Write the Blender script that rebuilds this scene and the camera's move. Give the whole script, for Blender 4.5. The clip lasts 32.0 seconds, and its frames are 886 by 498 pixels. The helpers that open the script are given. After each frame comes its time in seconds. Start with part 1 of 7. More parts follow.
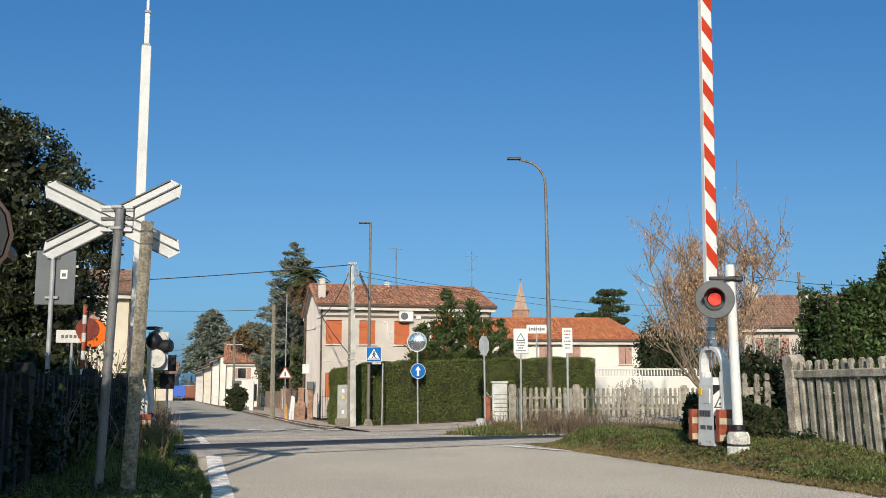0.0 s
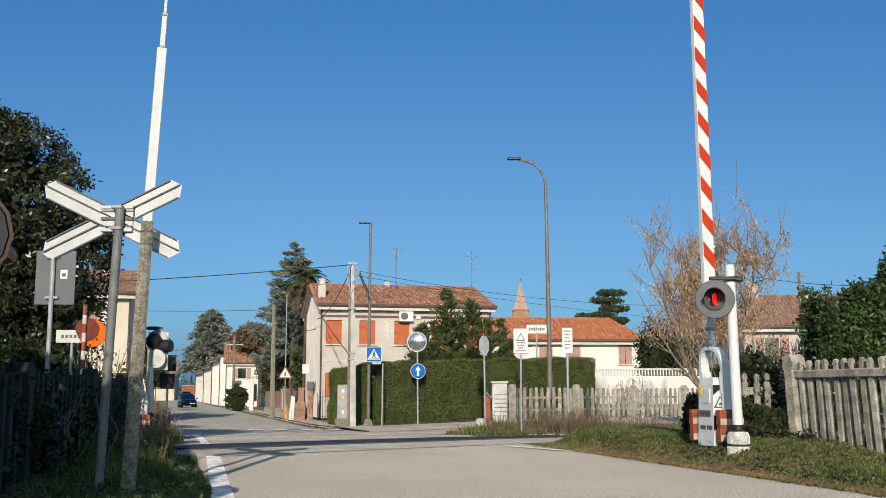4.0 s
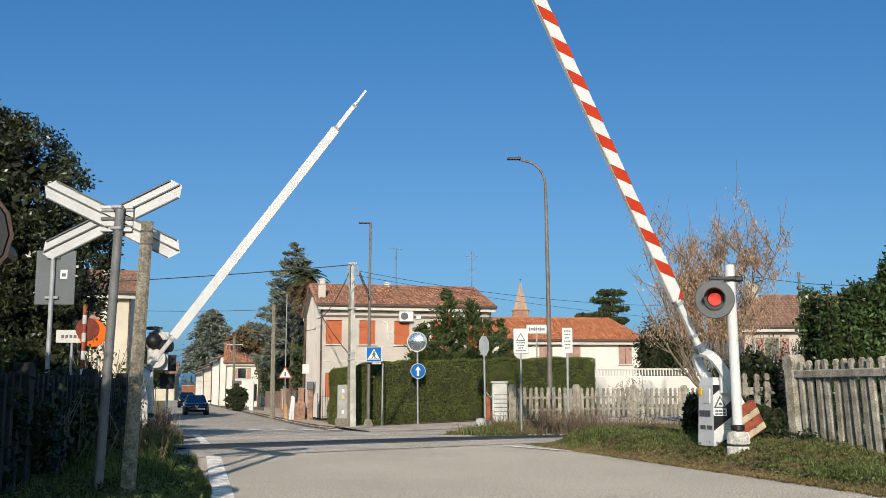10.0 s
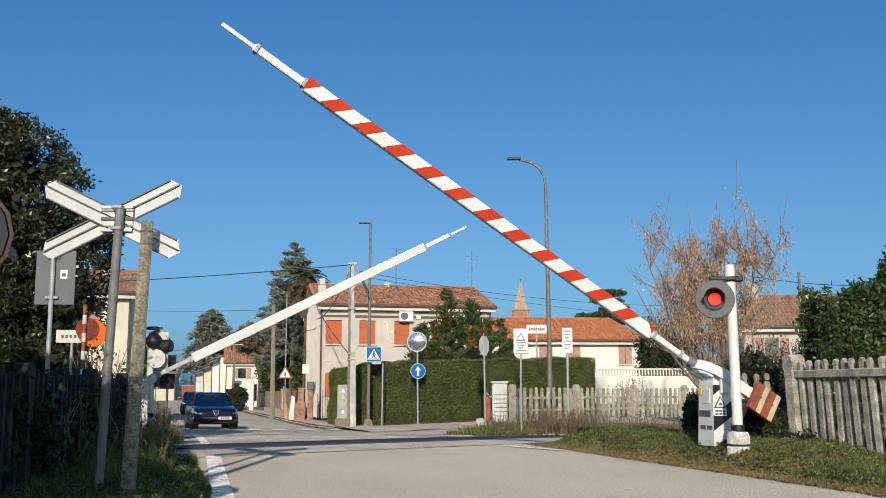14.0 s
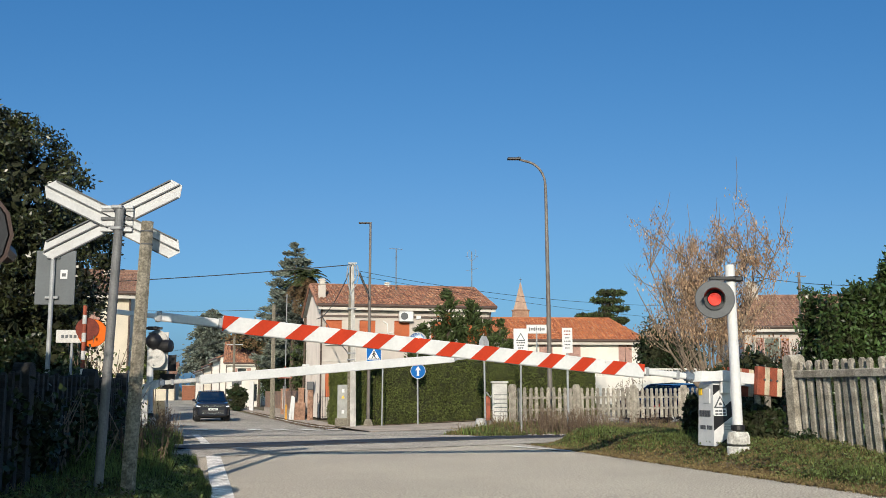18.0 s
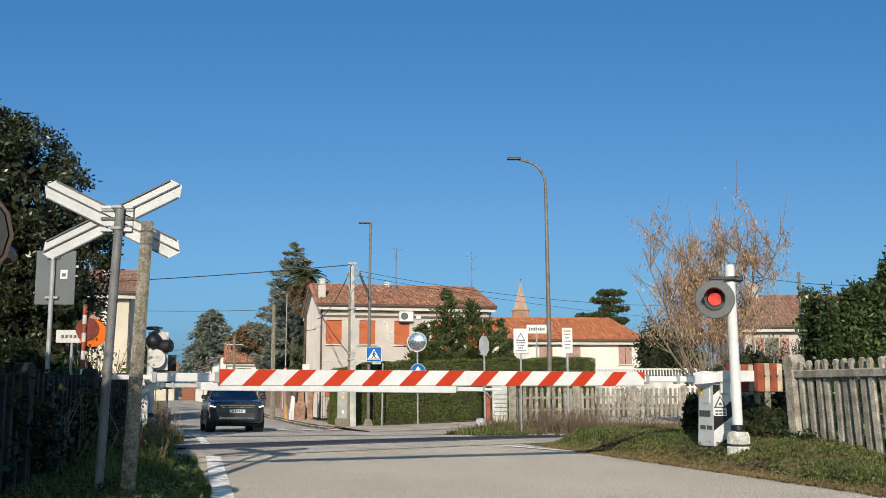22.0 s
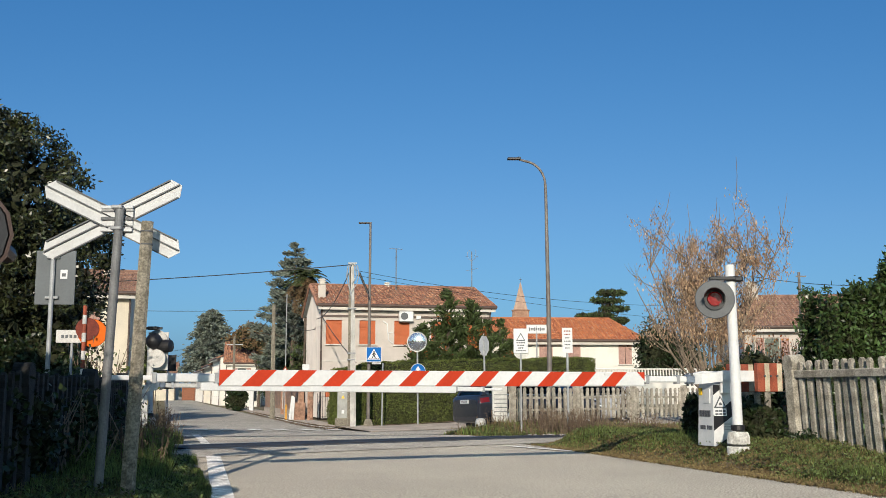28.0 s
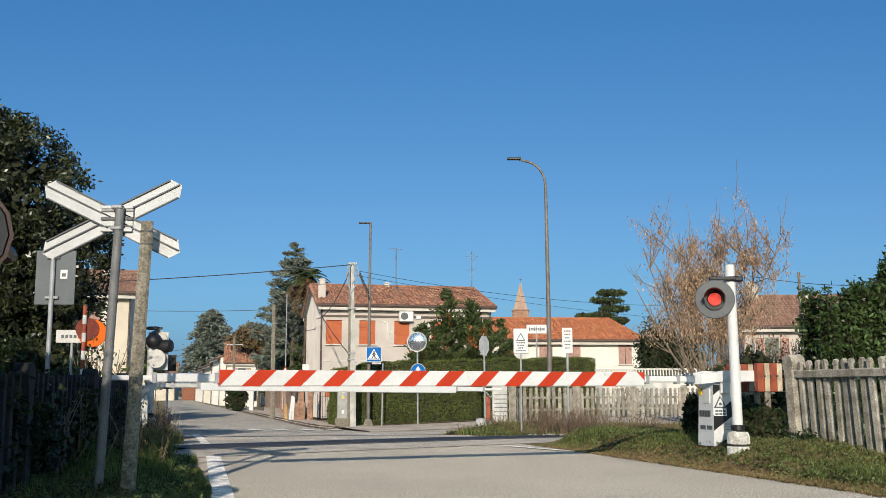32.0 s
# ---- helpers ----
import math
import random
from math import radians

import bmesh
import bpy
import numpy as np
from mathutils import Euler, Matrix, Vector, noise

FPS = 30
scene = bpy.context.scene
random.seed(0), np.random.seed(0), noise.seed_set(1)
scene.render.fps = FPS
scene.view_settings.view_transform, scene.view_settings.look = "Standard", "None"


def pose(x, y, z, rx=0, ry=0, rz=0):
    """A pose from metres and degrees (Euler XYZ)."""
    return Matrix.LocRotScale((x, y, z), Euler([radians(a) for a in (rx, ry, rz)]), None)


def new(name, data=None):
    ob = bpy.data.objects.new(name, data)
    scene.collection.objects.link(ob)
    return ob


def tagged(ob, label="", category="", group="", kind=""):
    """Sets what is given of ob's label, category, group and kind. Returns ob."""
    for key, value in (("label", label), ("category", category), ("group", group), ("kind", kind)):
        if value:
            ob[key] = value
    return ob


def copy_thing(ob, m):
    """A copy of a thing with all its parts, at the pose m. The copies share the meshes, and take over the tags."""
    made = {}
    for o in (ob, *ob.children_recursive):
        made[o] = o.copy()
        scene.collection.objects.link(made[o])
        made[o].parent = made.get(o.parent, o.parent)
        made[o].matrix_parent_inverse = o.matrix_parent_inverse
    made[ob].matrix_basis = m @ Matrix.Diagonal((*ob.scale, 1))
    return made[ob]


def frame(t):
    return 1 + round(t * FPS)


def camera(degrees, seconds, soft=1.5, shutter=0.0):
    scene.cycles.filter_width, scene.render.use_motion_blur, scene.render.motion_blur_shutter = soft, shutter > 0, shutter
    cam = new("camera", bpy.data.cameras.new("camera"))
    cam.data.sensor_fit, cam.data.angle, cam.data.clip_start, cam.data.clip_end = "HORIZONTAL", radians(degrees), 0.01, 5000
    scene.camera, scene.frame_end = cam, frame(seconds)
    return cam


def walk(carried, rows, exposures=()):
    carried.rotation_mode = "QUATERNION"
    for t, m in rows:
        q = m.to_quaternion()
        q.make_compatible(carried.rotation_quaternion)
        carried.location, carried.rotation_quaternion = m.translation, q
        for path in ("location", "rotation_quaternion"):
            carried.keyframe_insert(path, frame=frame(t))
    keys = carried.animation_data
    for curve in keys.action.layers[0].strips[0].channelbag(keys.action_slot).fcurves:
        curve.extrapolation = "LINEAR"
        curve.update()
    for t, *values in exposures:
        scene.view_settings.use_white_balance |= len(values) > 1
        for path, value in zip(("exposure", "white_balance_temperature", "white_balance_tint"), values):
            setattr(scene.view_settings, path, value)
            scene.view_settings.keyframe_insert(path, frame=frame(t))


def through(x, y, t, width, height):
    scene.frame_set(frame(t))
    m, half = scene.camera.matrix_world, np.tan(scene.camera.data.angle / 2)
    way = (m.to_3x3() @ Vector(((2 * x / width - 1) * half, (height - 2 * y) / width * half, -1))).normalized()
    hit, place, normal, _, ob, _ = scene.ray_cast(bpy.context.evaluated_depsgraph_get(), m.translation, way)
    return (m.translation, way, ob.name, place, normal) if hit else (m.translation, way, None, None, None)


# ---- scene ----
cam = camera(47.08, 32.0, soft=0.7)
EYE = (0.0, 0.0, 1.02)
walk(cam, [(0, pose(*EYE, 97.907, 0, 0)), (32, pose(*EYE, 97.907, 0, 0))])
scene.view_settings.exposure = -0.34

# ---- daylight: low winter sun from behind the camera, clear sky ----
SUN_WAY = Vector((0.018, 1.0, -0.338)).normalized()
world = bpy.data.worlds.new("sky")
scene.world = world
world.use_nodes = True
wn = world.node_tree
sky = wn.nodes.new("ShaderNodeTexSky")
sky.sky_type, sky.sun_disc = "NISHITA", False
sky.sun_elevation, sky.sun_rotation = radians(18.6), radians(181.0)
sky.air_density, sky.dust_density, sky.ozone_density = 0.6, 2.0, 4.0
wn.nodes["Background"].inputs["Strength"].default_value = 0.122
split, merge = wn.nodes.new("ShaderNodeSeparateColor"), wn.nodes.new("ShaderNodeCombineColor")
wn.links.new(sky.outputs[0], split.inputs[0])
for channel, power, gain, bound in ((0, 1.5, 0.82, "MINIMUM"), (1, 0.95, 1.42, "MAXIMUM"), (2, 0.70, 2.22, "MAXIMUM")):
    # the deep blue that the film gives a clear winter sky; round the sun it stays as it is
    curve, scaled, kept = [wn.nodes.new("ShaderNodeMath") for i in range(3)]
    curve.operation, scaled.operation, kept.operation = "POWER", "MULTIPLY", bound
    curve.inputs[1].default_value, scaled.inputs[1].default_value = power, gain
    wn.links.new(split.outputs[channel], curve.inputs[0]), wn.links.new(curve.outputs[0], scaled.inputs[0])
    wn.links.new(scaled.outputs[0], kept.inputs[0]), wn.links.new(split.outputs[channel], kept.inputs[1])
    wn.links.new(kept.outputs[0], merge.inputs[channel])
wn.links.new(merge.outputs[0], wn.nodes["Background"].inputs["Color"])
sun_data = bpy.data.lights.new("sun", "SUN")
sun_data.energy, sun_data.angle, sun_data.color = 5.0, radians(0.53), (1.0, 0.878, 0.75)
sun = new("sun", sun_data)
sun.matrix_basis = Matrix.Translation((0, -20, 30)) @ SUN_WAY.to_track_quat("-Z", "Y").to_matrix().to_4x4()


# ---- materials ----
def material(name, color, rough=0.6, metal=0.0, vary=0.12, scale=6.0, fine=60.0, bump=0.15, tint=None, stain=0.0,
             islands=0.0, objects=0.0, spec=0.5, depth=0.01, coat=0.0, grain=None, hard=0.2):
    """Base colour with variation at two scales, fine relief, stains and changes from piece to piece."""
    m = bpy.data.materials.new(name)
    m.use_nodes = True
    nt = m.node_tree
    b = nt.nodes["Principled BSDF"]
    N, L = nt.nodes.new, nt.links.new
    co = N("ShaderNodeTexCoord")
    geo = N("ShaderNodeNewGeometry")
    n1, n2 = N("ShaderNodeTexNoise"), N("ShaderNodeTexNoise")
    n1.inputs["Scale"].default_value, n1.inputs["Detail"].default_value = scale, 5
    n2.inputs["Scale"].default_value, n2.inputs["Detail"].default_value = fine, 3
    for n in (n1, n2):
        L(geo.outputs["Position"] if scale < 40 else co.outputs["Object"], n.inputs["Vector"])
    mix = N("ShaderNodeMix")
    mix.data_type = "RGBA"
    dark = tint or tuple(c * (1 - 2.2 * vary) for c in color)
    mix.inputs["A"].default_value = (*[max(c, 0) for c in dark], 1)
    mix.inputs["B"].default_value = (*color, 1)
    ramp = N("ShaderNodeMapRange")
    ramp.inputs["From Min"].default_value, ramp.inputs["From Max"].default_value = 0.32, 0.62
    L(n1.outputs["Fac"], ramp.inputs["Value"])
    L(ramp.outputs["Result"], mix.inputs["Factor"])
    hsv = N("ShaderNodeHueSaturation")
    L(mix.outputs["Result"], hsv.inputs["Color"])
    fineness = N("ShaderNodeMapRange")
    fineness.inputs["From Min"].default_value, fineness.inputs["From Max"].default_value = 0.5 - hard, 0.5 + hard
    fineness.inputs["To Min"].default_value, fineness.inputs["To Max"].default_value = 1 - (grain or vary), 1 + (grain or vary)
    L(n2.outputs["Fac"], fineness.inputs["Value"])
    value = fineness.outputs["Result"]
    for amount, source in ((islands, geo.outputs["Random Per Island"]),
                           (objects, N("ShaderNodeObjectInfo").outputs["Random"] if objects else None)):
        if amount:
            r = N("ShaderNodeMapRange")
            r.inputs["To Min"].default_value, r.inputs["To Max"].default_value = 1 - amount, 1 + amount
            L(source, r.inputs["Value"])
            mul = N("ShaderNodeMath")
            mul.operation = "MULTIPLY"
            L(value, mul.inputs[0]), L(r.outputs["Result"], mul.inputs[1])
            value = mul.outputs[0]
            if islands:
                hue = N("ShaderNodeMapRange")
                hue.inputs["To Min"].default_value, hue.inputs["To Max"].default_value = 0.5 - 0.03 * islands, 0.5 + 0.03 * islands
                L(source, hue.inputs["Value"]), L(hue.outputs["Result"], hsv.inputs["Hue"])
    L(value, hsv.inputs["Value"])
    out = hsv.outputs["Color"]
    if stain:
        n3 = N("ShaderNodeTexNoise")
        n3.inputs["Scale"].default_value, n3.inputs["Detail"].default_value, n3.inputs["Roughness"].default_value = 1.3, 8, 0.7
        stretch = N("ShaderNodeMapping")
        stretch.inputs["Scale"].default_value = (1.6, 1.6, 0.35)
        L(geo.outputs["Position"], stretch.inputs["Vector"]), L(stretch.outputs[0], n3.inputs["Vector"])
        sr = N("ShaderNodeMapRange")
        sr.inputs["From Min"].default_value, sr.inputs["From Max"].default_value = 0.5, 0.75
        sr.inputs["To Max"].default_value = stain
        L(n3.outputs["Fac"], sr.inputs["Value"])
        ms = N("ShaderNodeMix")
        ms.data_type = "RGBA"
        ms.inputs["B"].default_value = (*[c * 0.45 for c in color], 1)
        L(sr.outputs["Result"], ms.inputs["Factor"]), L(out, ms.inputs["A"])
        out = ms.outputs["Result"]
    L(out, b.inputs["Base Color"])
    b.inputs["Roughness"].default_value, b.inputs["Metallic"].default_value = rough, metal
    b.inputs["Specular IOR Level"].default_value = spec
    b.inputs["Diffuse Roughness"].default_value = 1.0 if rough > 0.8 else 0.0
    b.inputs["Coat Weight"].default_value, b.inputs["Coat Roughness"].default_value = coat, 0.05
    if bump:
        bp = N("ShaderNodeBump")
        bp.inputs["Strength"].default_value, bp.inputs["Distance"].default_value = bump, depth
        L(n2.outputs["Fac"], bp.inputs["Height"]), L(bp.outputs[0], b.inputs["Normal"])
    return m


def leaf_material(name, color, rough=0.5, islands=0.35, through=0.25, spec=0.4):
    """Foliage: each leaf differs a little, and some light passes through."""
    m = material(name, color, rough, vary=0.15, scale=1.5, fine=9, bump=0, islands=islands, spec=spec)
    nt = m.node_tree
    b = nt.nodes["Principled BSDF"]
    t = nt.nodes.new("ShaderNodeBsdfTranslucent")
    mix = nt.nodes.new("ShaderNodeMixShader")
    mix.inputs[0].default_value = through
    src = b.inputs["Base Color"].links[0].from_socket
    nt.links.new(src, t.inputs["Color"])
    nt.links.new(b.outputs[0], mix.inputs[1]), nt.links.new(t.outputs[0], mix.inputs[2])
    nt.links.new(mix.outputs[0], nt.nodes["Material Output"].inputs["Surface"])
    return m


def glow_material(name, color, strength):
    m = bpy.data.materials.new(name)
    m.use_nodes = True
    b = m.node_tree.nodes["Principled BSDF"]
    b.inputs["Base Color"].default_value = (*color, 1)
    b.inputs["Emission Color"].default_value = (*color, 1)
    b.inputs["Emission Strength"].default_value = strength
    b.inputs["Roughness"].default_value = 0.25
    return m


M = dict(
    asphalt=material("worn_asphalt", (0.378, 0.344, 0.284), 0.92, vary=0.06, scale=0.5, fine=46, bump=0.8, stain=0.2, depth=0.02, grain=0.6, hard=0.14),
    farasphalt=material("grey_asphalt", (0.275, 0.255, 0.222), 0.92, vary=0.13, scale=0.6, fine=20, bump=0.8, stain=0.45, grain=0.6, hard=0.15),
    street=material("street_asphalt", (0.31, 0.285, 0.245), 0.92, vary=0.13, scale=0.7, fine=26, bump=0.8, stain=0.5, grain=0.6, hard=0.15),
    rubber_deck=material("crossing_deck", (0.05, 0.05, 0.052), 0.75, vary=0.2, scale=3, fine=50, bump=0.5),
    paving=material("pavement_concrete", (0.33, 0.285, 0.24), 0.92, vary=0.2, scale=1.3, fine=25, bump=0.6, stain=0.45, grain=0.3),
    kerb=material("kerb_stone", (0.45, 0.43, 0.40), 0.85, vary=0.15, scale=3, fine=60, bump=0.4, objects=0.1),
    line=material("road_paint", (0.74, 0.72, 0.68), 0.85, vary=0.30, scale=6, fine=45, bump=0, stain=0.85, grain=0.3, hard=0.14),
    soil=material("verge_soil", (0.125, 0.092, 0.055), 0.95, tint=(0.065, 0.07, 0.025), vary=0.2, scale=1.2, fine=30, bump=0.9, grain=0.35),
    rail=material("rail_steel", (0.35, 0.33, 0.31), 0.35, 0.9, vary=0.2, scale=8, fine=80, bump=0.1),
    white=material("white_enamel", (0.72, 0.72, 0.70), 0.7, vary=0.05, scale=3, fine=30, bump=0.05, stain=0.15, spec=0.25),
    oldwhite=material("weathered_white_enamel", (0.60, 0.59, 0.55), 0.55, vary=0.12, scale=5, fine=40, bump=0.15, stain=0.55),
    red=material("red_reflective_sheet", (0.52, 0.043, 0.012), 0.75, vary=0.06, scale=4, fine=40, bump=0.05, spec=0.25),
    rust_red=material("faded_red_paint", (0.36, 0.085, 0.04), 0.7, vary=0.22, scale=8, fine=60, bump=0.3, stain=0.3),
    yellow=material("yellow_sheet", (0.85, 0.55, 0.03), 0.5, vary=0.06),
    steel=material("galvanised_steel", (0.40, 0.41, 0.41), 0.6, 0.15, vary=0.12, scale=5, fine=70, bump=0.1),
    darksteel=material("dark_grey_paint", (0.10, 0.105, 0.11), 0.55, vary=0.1, scale=6, fine=60, bump=0.1),
    signback=material("sign_back_grey", (0.115, 0.128, 0.135), 0.6, vary=0.08, scale=3, fine=40, bump=0.05, stain=0.25),
    black=material("black_paint", (0.018, 0.018, 0.02), 0.5, vary=0.2, scale=9, fine=60, bump=0.1),
    rustpole=material("brown_grey_pole_paint", (0.19, 0.165, 0.145), 0.6, vary=0.15, scale=4, fine=60, bump=0.1, stain=0.4),
    concrete=material("lichened_concrete", (0.29, 0.26, 0.205), 0.95, tint=(0.15, 0.135, 0.10), vary=0.2, scale=14, fine=50, bump=1.0, stain=0.6, objects=0.12, grain=0.35, hard=0.15),
    fence=material("weathered_concrete_paling", (0.40, 0.365, 0.305), 0.95, tint=(0.19, 0.17, 0.135), vary=0.2, scale=6, fine=45, bump=0.9, stain=0.75, objects=0.22, grain=0.3, hard=0.16),
    # dark concrete: mould, and the left fence's shade put into the base colour
    mouldshade=material("mould_and_shade_concrete", (0.045, 0.045, 0.042), 0.95, tint=(0.018, 0.019, 0.017), vary=0.2, scale=6, fine=70, bump=0.8, stain=0.5, objects=0.2),
    beige=material("beige_render", (0.63, 0.57, 0.515), 0.92, vary=0.07, scale=0.8, fine=50, bump=0.35, stain=0.22),
    cream=material("cream_render", (0.74, 0.67, 0.55), 0.92, vary=0.07, scale=0.8, fine=50, bump=0.35, stain=0.25),
    whitewall=material("white_render", (0.80, 0.77, 0.71), 0.92, vary=0.05, scale=0.8, fine=50, bump=0.3, stain=0.12),
    trim=material("pale_stone_trim", (0.70, 0.66, 0.60), 0.85, vary=0.08, scale=2, fine=50, bump=0.2, stain=0.2),
    tiles=material("terracotta_roof_tiles", (0.36, 0.165, 0.10), 0.9, tint=(0.15, 0.082, 0.058), vary=0.2, scale=2.6, fine=14, bump=0.3, stain=0.45, islands=0.4),
    newtiles=material("orange_roof_tiles", (0.45, 0.16, 0.07), 0.88, tint=(0.30, 0.10, 0.045), vary=0.15, scale=2.2, fine=14, bump=0.3, stain=0.3, islands=0.28),
    browntiles=material("old_brown_roof_tiles", (0.30, 0.17, 0.12), 0.9, vary=0.2, scale=2, fine=14, bump=0.3, stain=0.3, islands=0.2),
    shutter=material("orange_roller_shutter", (0.52, 0.135, 0.045), 0.6, vary=0.05, scale=3, fine=40, bump=0.05),
    woodshutter=material("faded_rose_shutter", (0.46, 0.27, 0.22), 0.7, vary=0.12, scale=5, fine=50, bump=0.2),
    gutter=material("brown_gutter", (0.10, 0.065, 0.05), 0.5, vary=0.12, scale=5, fine=50, bump=0.1),
    brick=material("brick_orange", (0.40, 0.17, 0.10), 0.9, vary=0.2, scale=5, fine=25, bump=0.5, stain=0.3),
    wood=material("brown_stained_boards", (0.50, 0.31, 0.20), 0.75, vary=0.2, scale=5, fine=40, bump=0.3, objects=0.2),
    orange=material("orange_reflective_disc", (0.80, 0.15, 0.012), 0.8, vary=0.05, scale=4, fine=40, bump=0.05, spec=0.25),
    blue=material("blue_sign_sheet", (0.006, 0.125, 0.42), 0.8, vary=0.05, scale=4, fine=40, bump=0.03, spec=0.25),
    signwhite=material("white_sign_sheet", (0.72, 0.72, 0.71), 0.8, vary=0.04, scale=4, fine=40, bump=0.03, spec=0.25),
    pvc=material("blue_plastic", (0.02, 0.10, 0.50), 0.45, vary=0.08, scale=4, fine=40, bump=0.05),
    cabinet=material("grey_resin_cabinet", (0.36, 0.36, 0.33), 0.6, vary=0.1, scale=5, fine=50, bump=0.15, stain=0.3),
    bark=material("bark", (0.16, 0.12, 0.09), 0.95, vary=0.25, scale=9, fine=50, bump=1.0, depth=0.03),
    twig=material("pale_twigs", (0.26, 0.20, 0.145), 0.9, vary=0.2, scale=9, fine=50, bump=0.2),
    dead=material("dark_dry_weed", (0.17, 0.12, 0.08), 0.95, vary=0.25, scale=5, fine=30, bump=0, islands=0.4),
    glass=material("car_glass", (0.02, 0.025, 0.03), 0.06, vary=0.05, scale=3, fine=20, bump=0, spec=0.8),
    lampglass=material("headlamp_glass", (0.26, 0.28, 0.30), 0.12, 0.2, vary=0.1, scale=30, fine=90, bump=0.1, spec=0.8),
    chrome=material("chrome", (0.7, 0.7, 0.72), 0.18, 1.0, vary=0.05, scale=9, fine=60, bump=0),
    alloy=material("alloy_rim", (0.66, 0.66, 0.66), 0.35, 0.25, vary=0.08, scale=9, fine=60, bump=0),
    tyre=material("tyre_rubber", (0.022, 0.022, 0.023), 0.85, vary=0.2, scale=14, fine=80, bump=0.3),
    navy=material("dark_blue_car_paint", (0.003, 0.007, 0.024), 0.13, 0.0, vary=0.05, scale=3, fine=300, bump=0, coat=0.3),
    greycar=material("dark_grey_car_paint", (0.028, 0.031, 0.040), 0.15, 0.0, vary=0.05, scale=3, fine=300, bump=0, coat=0.3),
    silver=material("silver_car_paint", (0.50, 0.51, 0.53), 0.28, 0.3, vary=0.04, scale=3, fine=300, bump=0, coat=0.3),
    redlamp=material("tail_lamp_red", (0.16, 0.008, 0.008), 0.2, vary=0.05, scale=9, fine=60, bump=0),
    mirror=material("mirror_glass", (0.80, 0.82, 0.83), 0.14, 0.86, vary=0.0, scale=3, fine=20, bump=0),
    hedge=leaf_material("privet_leaves", (0.158, 0.186, 0.043), 0.6, 0.5),
    # shade inside the plants, put into a dark base colour
    innershade=material("plant_inside_shade", (0.035, 0.040, 0.014), 0.95, vary=0.3, scale=6, fine=40, bump=0.6),
    magnolia=leaf_material("glossy_evergreen_leaves", (0.048, 0.054, 0.022), 0.32, 0.9, 0.10, 0.5),
    laurel=leaf_material("laurel_leaves", (0.075, 0.115, 0.036), 0.3, 0.7, 0.2),
    fir=leaf_material("fir_sprays", (0.075, 0.105, 0.032), 0.7, 0.5, 0.12),
    cedar=leaf_material("blue_cedar_sprays", (0.19, 0.215, 0.17), 0.75, 0.5, 0.12),
    palm=leaf_material("palm_fronds", (0.07, 0.085, 0.025), 0.5, 0.5, 0.15),
    dry=leaf_material("dry_brown_leaves", (0.54, 0.375, 0.25), 0.85, 0.4, 0.3),
    rustleaf=leaf_material("rusty_needles", (0.33, 0.11, 0.03), 0.85, 0.4, 0.2),
    grass=leaf_material("grass_blades", (0.15, 0.188, 0.048), 0.7, 0.9, 0.3),
    straw=leaf_material("straw_blades", (0.25, 0.185, 0.085), 0.85, 0.4, 0.3),
    ivy=leaf_material("ivy_leaves", (0.030, 0.048, 0.015), 0.45, 0.5, 0.15),
)
M["spirebrick"] = material("pale_rose_brick", (0.52, 0.36, 0.27), 0.9, vary=0.1, scale=1.5, fine=10, bump=0.2, stain=0.2)
M["alu"] = material("aluminium_sign_back", (0.56, 0.565, 0.56), 0.5, vary=0.07, scale=5, fine=60, bump=0.1, stain=0.25)
M["creamstripe"] = material("yellowed_white_paint", (0.62, 0.52, 0.36), 0.7, vary=0.15, scale=8, fine=60, bump=0.2, stain=0.3)
M["lampred"] = glow_material("red_signal_glow", (0.85, 0.022, 0.010), 0.85)
M["lamplens"] = material("dark_red_lens", (0.30, 0.018, 0.018), 0.15, vary=0.1, scale=40, fine=150, bump=0.2)
M["headlight"] = glow_material("lit_headlamp", (0.95, 0.97, 1.0), 2.0)


def pane_material():
    """Tinted car glass: dims what lies behind it and mirrors the surroundings."""
    m = bpy.data.materials.new("car_window_glass")
    m.use_nodes = True
    nt = m.node_tree
    clear, gloss = nt.nodes.new("ShaderNodeBsdfTransparent"), nt.nodes.new("ShaderNodeBsdfGlossy")
    clear.inputs["Color"].default_value = (0.42, 0.46, 0.45, 1)
    gloss.inputs["Roughness"].default_value = 0.02
    fr, mix = nt.nodes.new("ShaderNodeFresnel"), nt.nodes.new("ShaderNodeMixShader")
    fr.inputs["IOR"].default_value = 1.38
    less = nt.nodes.new("ShaderNodeMath")
    less.operation = "MULTIPLY"
    less.inputs[1].default_value = 0.35
    nt.links.new(fr.outputs[0], less.inputs[0]), nt.links.new(less.outputs[0], mix.inputs[0])
    nt.links.new(clear.outputs[0], mix.inputs[1]), nt.links.new(gloss.outputs[0], mix.inputs[2])
    nt.links.new(mix.outputs[0], nt.nodes["Material Output"].inputs["Surface"])
    return m


M["carpane"] = pane_material()
M["paleconcrete"] = material("pale_pole_concrete", (0.60, 0.58, 0.54), 0.9, vary=0.12, scale=3, fine=40, bump=0.4, stain=0.4)
M["flaking"] = material("flaking_whitewash", (0.66, 0.65, 0.61), 0.9, tint=(0.34, 0.32, 0.28), vary=0.2, scale=7, fine=40, bump=0.8, stain=0.9, grain=0.25)
M["bluesteel"] = material("blue_grey_painted_steel", (0.16, 0.20, 0.25), 0.5, vary=0.15, scale=8, fine=60, bump=0.2, stain=0.3)
# the orange disc's shaded part, as a colour of its own
M["maroon"] = material("maroon_disc_shade", (0.20, 0.035, 0.018), 0.8, vary=0.2, scale=8, fine=50, bump=0.2, stain=0.4)
